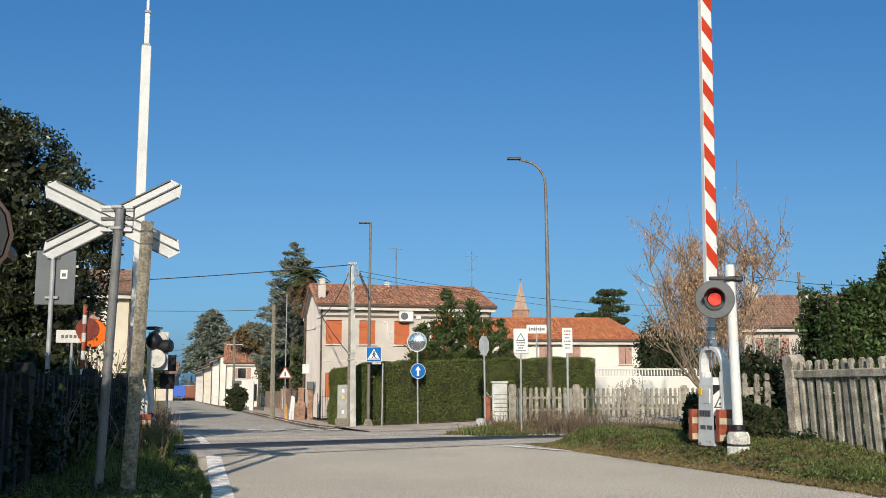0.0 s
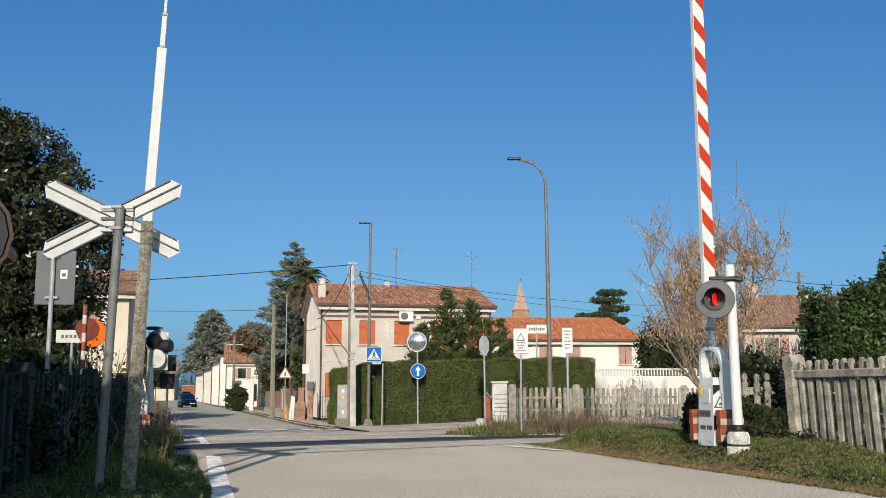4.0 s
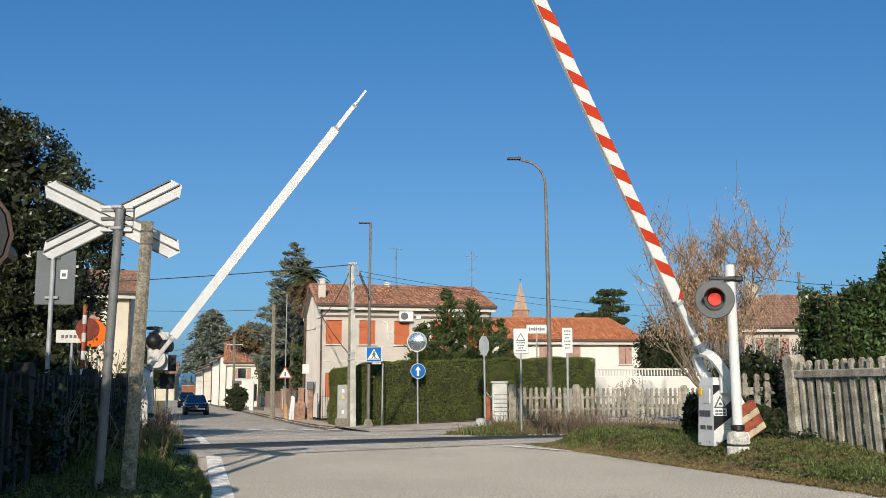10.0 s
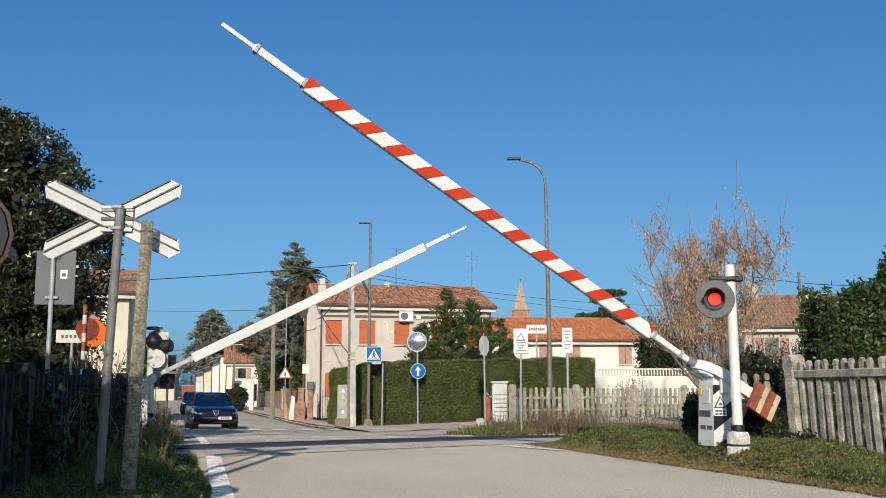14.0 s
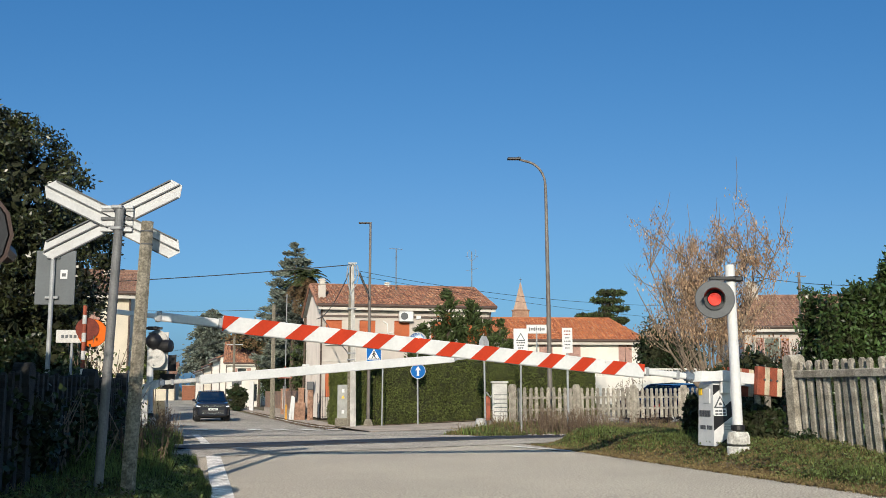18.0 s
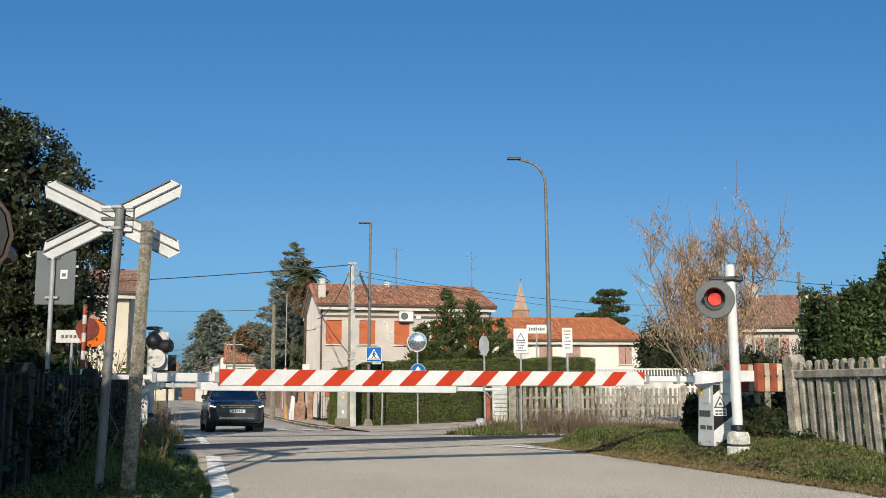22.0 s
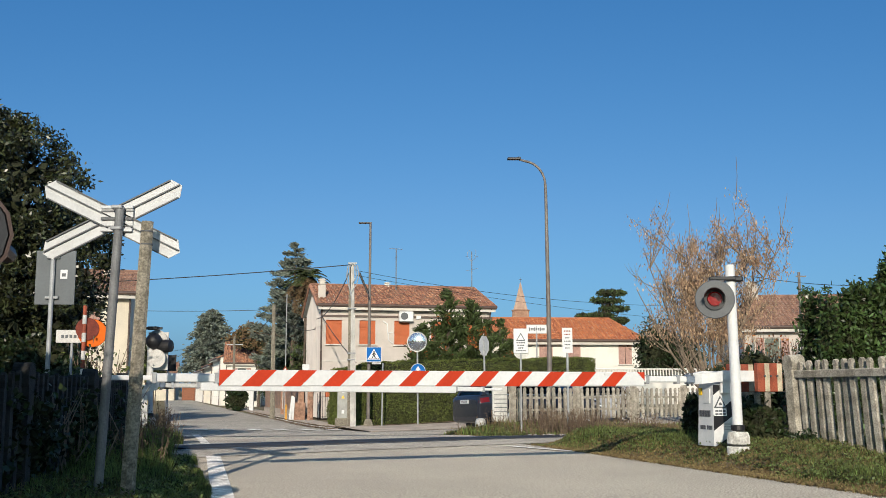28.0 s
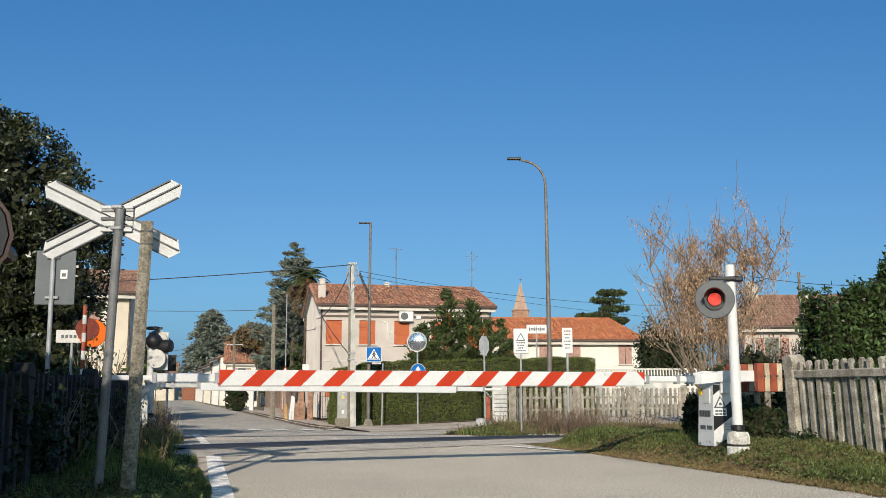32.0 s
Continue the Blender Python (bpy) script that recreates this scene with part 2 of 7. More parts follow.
M["oldsteel"] = material("dull_grey_steel", (0.21, 0.215, 0.215), 0.65, 0.1, vary=0.15, scale=5, fine=60, bump=0.15, stain=0.4)
M["pipecover"] = material("orange_pipe_cover", (0.62, 0.30, 0.05), 0.7, vary=0.15, scale=5, fine=40, bump=0.1, stain=0.3)
M["palebrick"] = material("pale_worn_brick", (0.46, 0.27, 0.18), 0.9, vary=0.2, scale=5, fine=22, bump=0.5, stain=0.4, grain=0.3)
M["weed"] = leaf_material("broad_weed_leaves", (0.15, 0.18, 0.055), 0.55, 0.85, 0.2)
M["palmdry"] = leaf_material("dry_palm_fronds", (0.20, 0.13, 0.065), 0.85, 0.4, 0.2)
M["seatcloth"] = material("dark_seat_cloth", (0.03, 0.03, 0.032), 0.9, vary=0.15, scale=20, fine=120, bump=0.2)


# ---- building kit ----
class Kit:
    """Collects simple solids, to become one mesh."""

    def __init__(self):
        self.v, self.f = [], []

    def add(self, verts, faces, m=None):
        k = len(self.v)
        self.v += [tuple(m @ Vector(p)) if m is not None else tuple(p) for p in verts]
        self.f += [tuple(i + k for i in q) for q in faces]
        return self

    def box(self, x, y, z, sx, sy, sz, c=0.0, m=None):
        """A box round (x, y, z), its edges cut by c."""
        a, b, d = sx / 2, sy / 2, sz / 2
        c = min(c, a * 0.45, b * 0.45, d * 0.45)
        if c <= 0:
            vs = [(x + i * a, y + j * b, z + k * d) for i in (-1, 1) for j in (-1, 1) for k in (-1, 1)]
            return self.add(vs, [(0, 1, 3, 2), (4, 6, 7, 5), (0, 4, 5, 1), (2, 3, 7, 6), (0, 2, 6, 4), (1, 5, 7, 3)], m)
        vs, ix = [], {}
        for i in (-1, 1):
            for j in (-1, 1):
                for k in (-1, 1):
                    for ax, p in enumerate(((i * a, j * (b - c), k * (d - c)), (i * (a - c), j * b, k * (d - c)), (i * (a - c), j * (b - c), k * d))):
                        ix[i, j, k, ax] = len(vs)
                        vs.append((x + p[0], y + p[1], z + p[2]))
        fs = []
        ring = ((-1, -1), (1, -1), (1, 1), (-1, 1))
        for s in (-1, 1):
            for ax in range(3):
                q = []
                for p, r in ring:
                    key = [0, 0, 0]
                    key[ax], key[(ax + 1) % 3], key[(ax + 2) % 3] = s, p, r
                    q.append(ix[(*key, ax)])
                fs.append(tuple(q if s > 0 else q[::-1]))
        for ax in range(3):
            o1, o2 = (ax + 1) % 3, (ax + 2) % 3
            for p in (-1, 1):
                for r in (-1, 1):
                    q = []
                    for s, o in ((-1, o1), (1, o1), (1, o2), (-1, o2)):
                        key = [0, 0, 0]
                        key[ax], key[o1], key[o2] = s, p, r
                        q.append(ix[(*key, o)])
                    fs.append(tuple(q if p * r < 0 else q[::-1]))
        for i in (-1, 1):
            for j in (-1, 1):
                for k in (-1, 1):
                    q = [ix[i, j, k, ax] for ax in range(3)]
                    fs.append(tuple(q if i * j * k > 0 else q[::-1]))
        return self.add(vs, fs, m)

    def rod(self, p, q, r0, r1=None, n=10, cap=True):
        """A tapered round bar from p to q."""
        r1 = r0 if r1 is None else r1
        p, q = Vector(p), Vector(q)
        t = (q - p).to_track_quat("Z", "Y").to_matrix()
        vs = []
        for c, r in ((p, r0), (q, r1)):
            vs += [c + t @ Vector((r * math.cos(2 * math.pi * i / n), r * math.sin(2 * math.pi * i / n), 0)) for i in range(n)]
        fs = [(i, (i + 1) % n, n + (i + 1) % n, n + i) for i in range(n)]
        if cap:
            fs += [tuple(range(n))[::-1], tuple(range(n, 2 * n))]
        return self.add(vs, fs)

    def pipe(self, pts, r, n=8):
        """A bent round bar through pts; r may be a list."""
        pts = [Vector(p) for p in pts]
        rs = r if isinstance(r, (list, tuple)) else [r] * len(pts)
        vs, fs = [], []
        for i, p in enumerate(pts):
            w = (pts[min(i + 1, len(pts) - 1)] - pts[max(i - 1, 0)]).normalized()
            side = w.cross(Vector((0.31, 0.95, 0.05))).normalized()
            up = side.cross(w)
            vs += [p + (side * math.cos(2 * math.pi * k / n) + up * math.sin(2 * math.pi * k / n)) * rs[i] for k in range(n)]
        for i in range(len(pts) - 1):
            fs += [(i * n + k, i * n + (k + 1) % n, (i + 1) * n + (k + 1) % n, (i + 1) * n + k) for k in range(n)]
        fs += [tuple(range(n))[::-1], tuple(range((len(pts) - 1) * n, len(pts) * n))]
        return self.add(vs, fs)

    def prism(self, poly, t0, t1, m=None):
        """A flat shape (x, z) drawn in the xz plane, from y = t0 to t1."""
        n = len(poly)
        vs = [(x, t0, z) for x, z in poly] + [(x, t1, z) for x, z in poly]
        fs = [(i, (i + 1) % n, n + (i + 1) % n, n + i) for i in range(n)] + [tuple(range(n))[::-1], tuple(range(n, 2 * n))]
        return self.add(vs, fs, m)

    def lathe(self, prof, m=None, n=20):
        """A turned shape: prof is (radius, height), round the z axis."""
        vs = [(r * math.cos(2 * math.pi * i / n), r * math.sin(2 * math.pi * i / n), z) for r, z in prof for i in range(n)]
        fs = [(k * n + i, k * n + (i + 1) % n, (k + 1) * n + (i + 1) % n, (k + 1) * n + i) for k in range(len(prof) - 1) for i in range(n)]
        return self.add(vs, fs, m)

    def grid(self, rows, close=False):
        """A skin over rows of points."""
        n = len(rows[0])
        vs = [p for r in rows for p in r]
        fs = [(i * n + j, i * n + (j + 1) % n, (i + 1) * n + (j + 1) % n, (i + 1) * n + j)
              for i in range(len(rows) - 1) for j in range(n if close else n - 1)]
        return self.add(vs, fs)


def mesh(name, kit, mat, smooth=False):
    me = bpy.data.meshes.new(name)
    me.from_pydata(kit.v, [], kit.f)
    me.materials.append(mat)
    if smooth:
        me.polygons.foreach_set("use_smooth", [True] * len(me.polygons))
    me.update()
    return me


def fast_mesh(name, verts, corners, mat):
    """A mesh of faces that share no corner: verts is an array (faces * corners, 3)."""
    n = len(verts)
    me = bpy.data.meshes.new(name)
    me.vertices.add(n), me.vertices.foreach_set("co", np.asarray(verts, np.float32).ravel())
    me.loops.add(n), me.loops.foreach_set("vertex_index", np.arange(n, dtype=np.int32))
    me.polygons.add(n // corners)
    me.polygons.foreach_set("loop_start", np.arange(0, n, corners, dtype=np.int32))
    me.materials.append(mat)
    me.update(calc_edges=True)
    return me


def thing(name, label, category, x=0, y=0, z=0, rz=0, group="", kind=""):
    ob = tagged(new(name), label, category, group, kind)
    ob.matrix_basis = pose(x, y, z, 0, 0, rz)
    return ob


def part(name, kit, mat, parent, label="", at=None, smooth=False):
    ob = new(name, kit if isinstance(kit, bpy.types.Mesh) else mesh(name, kit, mat, smooth))
    ob.parent = parent
    if at is not None:
        ob.matrix_basis = at
    if label:
        ob["label"] = label
    return ob


def solid(name, kit, mat, label, category, kind="", group="", at=None, smooth=False):
    ob = new(name, kit if isinstance(kit, bpy.types.Mesh) else mesh(name, kit, mat, smooth))
    if at is not None:
        ob.matrix_basis = at
    return tagged(ob, label, category, group, kind)


def smooth01(a, b, v):
    t = np.clip((np.asarray(v, float) - a) / (b - a), 0, 1)
    return t * t * (3 - 2 * t)


# ---- the plan: road, railway line and side street ----
TAN_ROAD = -0.274          # the road leans to the west as it goes north
TRACK = radians(38.0)      # bearing of the rails
TRACK_AT = (-0.9, 21.3)
STREET = radians(36.0)     # bearing of the side street beyond the rails
STREET_AT = (-1.0, 30.6)
PROFILE_Y = [-400, -40, 0, 9, 20, 24, 28, 33, 40, 46, 55, 82, 120, 400]
PROFILE_Z = [-0.4, -0.4, -0.2, 0, 0, -0.04, -0.15, -0.32, -0.48, -0.60, -0.67, -0.78, -0.86, -0.9]


def across(x, y):
    """Metres to the east of the road's western edge line."""
    return x - (0.74 + TAN_ROAD * y)


def from_track(x, y):
    return -(x - TRACK_AT[0]) * math.sin(TRACK) + (y - TRACK_AT[1]) * math.cos(TRACK)


def from_street(x, y):
    return -(x - STREET_AT[0]) * math.sin(STREET) + (y - STREET_AT[1]) * math.cos(STREET)


def level(x, y):
    """Height of the road surface."""
    x, y = np.asarray(x, float), np.asarray(y, float)
    z = sum(np.interp(y + d, PROFILE_Y, PROFILE_Z) for d in (-1.5, 0, 1.5)) / 3
    return z + np.clip(0.045 * (x + 3), 0, 0.5) * smooth01(32, 40, y)


def terrain(x, y):
    """Height of the open ground: verges and banks rise beside the road, and it lies a little below the road's slab."""
    x, y = np.asarray(x, float), np.asarray(y, float)
    u, tr, st = across(x, y), from_track(x, y), from_street(x, y)
    z = level(x, y)
    near = 1 - smooth01(-3.9, -2.8, tr)
    east = smooth01(6.45, 7.0, u)
    west = 1 - smooth01(-1.4, -0.35, u)
    z = z + near * ((0.09 + 0.18 * smooth01(12.4, 14.2, y)) * east + 0.13 * west)
    bank = smooth01(1.3, 3.4, tr) * smooth01(6.6, 8.2, u) * (1 - smooth01(-5.0, -3.6, st))
    z = z + 0.36 * bank
    z = z + 0.30 * smooth01(1.2, 3.0, tr) * west * (1 - smooth01(-4.6, -3.6, st))
    on = ((u > -0.2) & (u < 6.2)) | (np.abs(st) < 3.4) & (y > 20) | ((np.abs(tr) < 1.0) & (u > -0.5) & (u < 7.2))
    return z - np.where(on, 0.07, 0.0)


def strip(name, mat, pts, label, lift=0.0, n_across=14, skirt=0.12, ragged=0.0):
    """A road slab over rows of (west, east) edges, following the ground."""
    k = Kit()
    rows = []
    for (a, b) in pts:
        if ragged:
            wob = ragged * (noise.noise((b[1] * 1.3, 0, 0)) + 0.6 * noise.noise((b[1] * 4.1, 3, 0)))
            b = (b[0] + wob, b[1])
        row = []
        for i in range(n_across + 1):
            f = i / n_across
            x, y = a[0] + (b[0] - a[0]) * f, a[1] + (b[1] - a[1]) * f
            row.append((x, y, float(level(x, y)) + lift))
        row = [(row[0][0], row[0][1], row[0][2] - skirt)] + row + [(row[-1][0], row[-1][1], row[-1][2] - skirt)]
        rows.append(row)
    k.grid(rows)
    return solid(name, k, mat, label, "road", "structure", smooth=True)

# ---- ground, roads, rails ----
def axis(*spans):
    out = []
    for a, b, step in spans:
        out += list(np.arange(a, b, step))
    return np.array(out)


def build_ground():
    xs = axis((-3000, -600, 400), (-600, -100, 50), (-100, -34, 5), (-34, -7, 0.4), (-7, 9, 0.13), (9, 14, 0.4), (14, 40, 2), (40, 140, 10), (140, 600, 60), (600, 3100, 400))
    ys = axis((-600, -60, 60), (-60, 4, 4), (4, 8, 0.4), (8, 22, 0.13), (22, 56, 0.4), (56, 130, 2), (130, 400, 15), (400, 3200, 400))
    X, Y = np.meshgrid(xs, ys)
    Z = terrain(X, Y)
    k = Kit()
    k.v = [tuple(p) for p in np.stack([X.ravel(), Y.ravel(), Z.ravel()], 1).tolist()]
    w = len(xs)
    k.f = [(j * w + i, j * w + i + 1, (j + 1) * w + i + 1, (j + 1) * w + i) for j in range(len(ys) - 1) for i in range(w - 1)]
    solid("ground", k, M["soil"], "rough grassy ground with bare brown soil", "ground", "structure", smooth=True)


build_ground()


def road_x(y, u):
    return 0.74 + TAN_ROAD * y + u


def road_rows(ys):
    return [((road_x(y, -0.25), y), (road_x(y, 6.62 - 0.008 * y), y)) for y in ys]


strip("road", M["asphalt"], road_rows((*np.arange(-40, 6, 1.0), *np.arange(6, 24.5, 0.2))), "worn pale grey asphalt road up to the level crossing", ragged=0.22)
strip("road", M["farasphalt"], road_rows((*np.arange(24.4, 30, 0.2), *np.arange(30, 300, 1.0))), "grey patched asphalt road beyond the level crossing", ragged=0.22)


def street_pt(s, d):
    c, n = math.cos(STREET), math.sin(STREET)
    return (STREET_AT[0] + c * s - n * d, STREET_AT[1] + n * s + c * d)


strip("side_street", M["street"], [(street_pt(s, -3.2), street_pt(s, 3.4)) for s in np.arange(-60, 90, 1.0)],
      "grey asphalt side street running beside the railway", lift=0.006)


def track_pt(s, d):
    c, n = math.cos(TRACK), math.sin(TRACK)
    return (TRACK_AT[0] + c * s - n * d, TRACK_AT[1] + n * s + c * d)


def build_track():
    deck = strip("crossing_deck", M["rubber_deck"], [(track_pt(s, -0.62), track_pt(s, 0.62)) for s in np.arange(-4.9, 5.8, 0.6)],
                 "dark rubber deck panels between the rails", lift=0.022, n_across=4, skirt=0.08)
    deck["category"] = "crossing deck"
    for d in (-0.75, 0.75):
        k = Kit()
        rows = []
        for s in np.arange(-40, 70, 0.5):
            row = []
            for o, h in ((-0.035, -0.06), (-0.035, 0.02), (0.035, 0.02), (0.035, -0.06)):
                x, y = track_pt(s, d + o)
                row.append((x, y, float(level(*track_pt(s, d))) + h))
            rows.append(row)
        k.grid(rows)
        solid("rail", k, M["rail"], "worn steel rail crossing the road", "rail", "structure", group="rails of the track")
    # pale asphalt apron on both sides of the deck
    for sign in (1, -1):
        kk = Kit()
        rr = []
        for s in np.arange(-5.6, 4.6, 0.6):
            r = []
            for d in (0.82, 1.3, 1.9, 2.6):
                x, y = track_pt(s, sign * d)
                r.append((x, y, float(level(x, y)) + 0.010))
            rr.append(r if sign < 0 else r[::-1])
        kk.grid(rr)
        solid("crossing_apron", kk, M["street"], "patched asphalt apron beside the rails", "road", "structure", group="aprons of the crossing")
    # gravel bed beyond the road
    k = Kit()
    rng = np.random.default_rng(3)
    for s, d in zip(rng.uniform(4.6, 26, 900), rng.uniform(-1.3, 1.3, 900)):
        x, y = track_pt(s, d)
        k.box(x, y, float(terrain(x, y)) + 0.01, *rng.uniform(0.03, 0.07, 3), m=None)
    solid("ballast", k, M["kerb"], "grey brown ballast stones along the track", "ballast", "stuff")


build_track()


def paint(name, pts, label, lift=0.016):
    """A painted line: a ribbon of (x, y) pairs a little above the road."""
    k = Kit()
    k.grid([[(b[0], b[1], float(level(*b)) + lift), (a[0], a[1], float(level(*a)) + lift)] for a, b in pts])
    return solid(name, k, M["line"], label, "road marking", "structure", group="road markings")


paint("edge_line", [((-2.13 - 0.239 * (y - 9.6), y), (-1.91 - 0.239 * (y - 9.6), y)) for y in np.arange(6, 16.3, 0.5)], "worn white edge line on the asphalt")
paint("edge_line", [((road_x(y, 0.05), y), (road_x(y, 0.22), y)) for y in np.arange(19.6, 26, 0.5)], "worn white edge line on the asphalt")
paint("edge_line", [((1.1 + 0.085 * i, 18.9 - 0.14 * i), (1.26 + 0.085 * i, 18.95 - 0.14 * i)) for i in range(12)], "worn white edge line on the asphalt")
for i in range(6):
    # bars of the zebra crossing on the far road
    y0, u0 = 36.6, 0.5 + i * 0.95
    paint("zebra_bar", [((road_x(y, u0), y + 0.25 * u0 * 0.3), (road_x(y, u0 + 0.48), y + 0.25 * u0 * 0.3)) for y in (y0, y0 + 0.8, y0 + 1.6, y0 + 2.4)], "faded white zebra crossing bar", 0.03)
for i in range(6):
    x0 = -8.1 + 0.72 * i
    paint("give_way_dash", [((x0 + d, 34.2), (x0 + d, 34.6)) for d in (0.5, 0.25, 0.0)], "faded white give-way dash", 0.03)

# pavement along the far road and round the hedge
def build_pavement():
    def kx(y):
        return -4.15 - 0.262 * (y - 40)
    pts = [((kx(y), y), (kx(y) + 1.5, y)) for y in np.arange(39, 190, 1.5)]
    k = Kit()
    rows = []
    for a, b in pts:
        z = float(level(*a)) + 0.05
        rows.append([(a[0], a[1], z - 0.16), (a[0] + 0.02, a[1], z), (b[0], b[1], z + 0.01), (b[0], b[1], z - 0.1)])
    k.grid(rows)
    pav = solid("pavement", k, M["paving"], "cracked concrete pavement beside the far road", "pavement", "structure")
    rows = []
    for s in np.arange(-0.4, 22, 0.4):
        a, b = street_pt(s, 3.35), street_pt(s, 10.5)
        a, b = (max(a[0], kx(a[1]) + 0.05), a[1]), (max(b[0], kx(b[1]) + 0.05), b[1])
        z = float(level(*a)) + 0.03
        rows.append([(a[0], a[1], z - 0.12), (a[0], a[1], z), ((a[0] + b[0]) / 2, (a[1] + b[1]) / 2, float(level((a[0] + b[0]) / 2, (a[1] + b[1]) / 2)) + 0.06), (b[0], b[1], float(level(*b)) + 0.12)])
    k = Kit()
    k.grid(rows)
    solid("pavement", k, M["paving"], "pale gravelly pavement in front of the hedge", "pavement", "structure")
    bm = Kit()
    bm.box(0, 0, 0, 0.98, 0.12, 0.24, 0.012)
    me = mesh("kerb_stone", bm, M["kerb"])
    for i in range(45):
        y = 39.5 + i * 0.97
        ob = new("kerb_stone", me)
        ob.parent = pav
        ob.matrix_basis = pose(kx(y) - 0.06, y, float(level(kx(y), y)) - 0.06, 0, 0, 90 + math.degrees(math.atan(0.262)))


build_pavement()


# ---- level crossing barriers ----
def barrier(x, y, z0, rz, pivot, off, label, dusty):
    """A machine cabinet with a striped boom that turns in a fork. Local x is the way the boom points when it is down, y the striped face."""
    th = thing("level_crossing_barrier", label, "level crossing barrier", x, y, z0, rz, "barriers of the crossing")
    zp = pivot - z0
    skin = M["oldwhite"] if dusty else M["white"]
    k = Kit()
    # square tapered cabinet, turned a little against the boom
    turn = pose(0, 0, 0, 0, 0, -3)
    w0, w1, top = 0.19, 0.165, zp - 0.02
    k.add([(-w0, -w0, 0), (w0, -w0, 0), (w0, w0, 0), (-w0, w0, 0), (-w1, -w1, top - 0.1), (w1, -w1, top - 0.1), (w1, w1, top - 0.1), (-w1, w1, top - 0.1),
           (-w1 * 0.6, -w1 * 0.8, top), (w1 * 0.8, -w1 * 0.8, top), (w1 * 0.8, w1 * 0.8, top), (-w1 * 0.6, w1 * 0.8, top)],
          [(0, 3, 2, 1), (0, 1, 5, 4), (1, 2, 6, 5), (2, 3, 7, 6), (3, 0, 4, 7), (4, 5, 9, 8), (5, 6, 10, 9), (6, 7, 11, 10), (7, 4, 8, 11), (8, 9, 10, 11)])
    cab = part("cabinet", k, skin, th, at=turn)
    hf = top - 0.1

    def on_side(pts, proud):
        """A thin plate on the tapered side; pts are (share across, share of the height)."""
        k, n = Kit(), len(pts)
        spots = [((w0 - (w0 - w1) * v) * (1 - 2 * u), w0 - (w0 - w1) * v, v * hf) for u, v in pts]
        k.add([(x, y + d, z) for d in (proud, -0.004) for x, y, z in spots],
              [tuple(range(n)), tuple(range(2 * n - 1, n - 1, -1))] + [(i, i + n, (i + 1) % n + n, (i + 1) % n) for i in range(n)])
        return k

    rise = 0.27
    for pts in ([(0.12, 0.004), (0.998, 0.004), (0.998, 0.004 + 0.88 * rise)], [(0.004, 0.25), (0.998, 0.25 + rise), (0.998, 0.50 + rise), (0.004, 0.50)],
                [(0.004, 0.83), (0.62, 0.996), (0.004, 0.996)]):
        part("hazard_stripe", on_side(pts, 0.002), M["black"], cab, "black diagonal hazard stripe")
    plate = part("notice", on_side([(0.03, 0.49), (0.60, 0.49), (0.60, 0.61), (0.03, 0.61)], 0.005), M["signwhite"], cab, "white notice with dark writing")
    for v in (0.57, 0.52):
        for a, b in ((0.08, 0.22), (0.25, 0.40), (0.43, 0.55)):
            part("bar", on_side([(a, v - 0.014), (b, v - 0.014), (b, v + 0.014), (a, v + 0.014)], 0.007), M["darksteel"], plate)
    for i in range(5):
        v = 0.26 + 0.026 * i
        part("louvre", on_side([(0.45, v), (0.78, v), (0.78, v + 0.012), (0.45, v + 0.012)], 0.006), M["steel"], cab, "grey ventilation louvre")
    part("access_panel", Kit().box(w0 - 0.017, 0.03, 0.68, 0.02, 0.15, 0.2, 0.004), skin, cab)
    for y, w in ((-0.115, 0.05), (-0.05, 0.035), (0.015, 0.05), (0.085, 0.05)):
        part("bar", Kit().box(w0 - 0.008, y, 0.44, 0.012, w, 0.085), M["darksteel"], cab, "dark stencilled mark")
    for y in (-0.105, -0.065, -0.02, 0.05, 0.095, 0.135):
        part("bar", Kit().box(w0 - 0.003, y, 0.25, 0.012, 0.026, 0.055), M["darksteel"], cab, "dark stencilled mark")
    part("warning_label", Kit().box(w0 - 0.018, -0.12, 0.74, 0.02, 0.07, 0.10, 0.001), M["yellow"], cab, "yellow warning label")
    tl = part("triangle_label", on_side([(0.03, 0.62), (0.62, 0.62), (0.325, 0.82)], 0.005), M["darksteel"], cab, "dark triangular pictogram")
    part("field", on_side([(0.12, 0.64), (0.53, 0.64), (0.325, 0.785)], 0.008), M["signwhite"], tl)
    part("pictogram", on_side([(0.24, 0.665), (0.41, 0.665), (0.36, 0.71), (0.29, 0.71)], 0.010), M["darksteel"], tl)
    for s in (-1, 1):
        k = Kit()
        k.box(0.0, s * 0.20, zp - 0.09, 0.16, 0.05, 0.30, 0.02)
        k.rod((0, s * 0.16, zp), (0, s * 0.27, zp), 0.06, n=14)
        part("bearing", k, skin, th)
    # the boom and what it carries
    boom = part("boom", Kit().box(4.08, 0, off, 5.735, 0.09, 0.19, 0.012), M["white"], th, "long white boom beam")
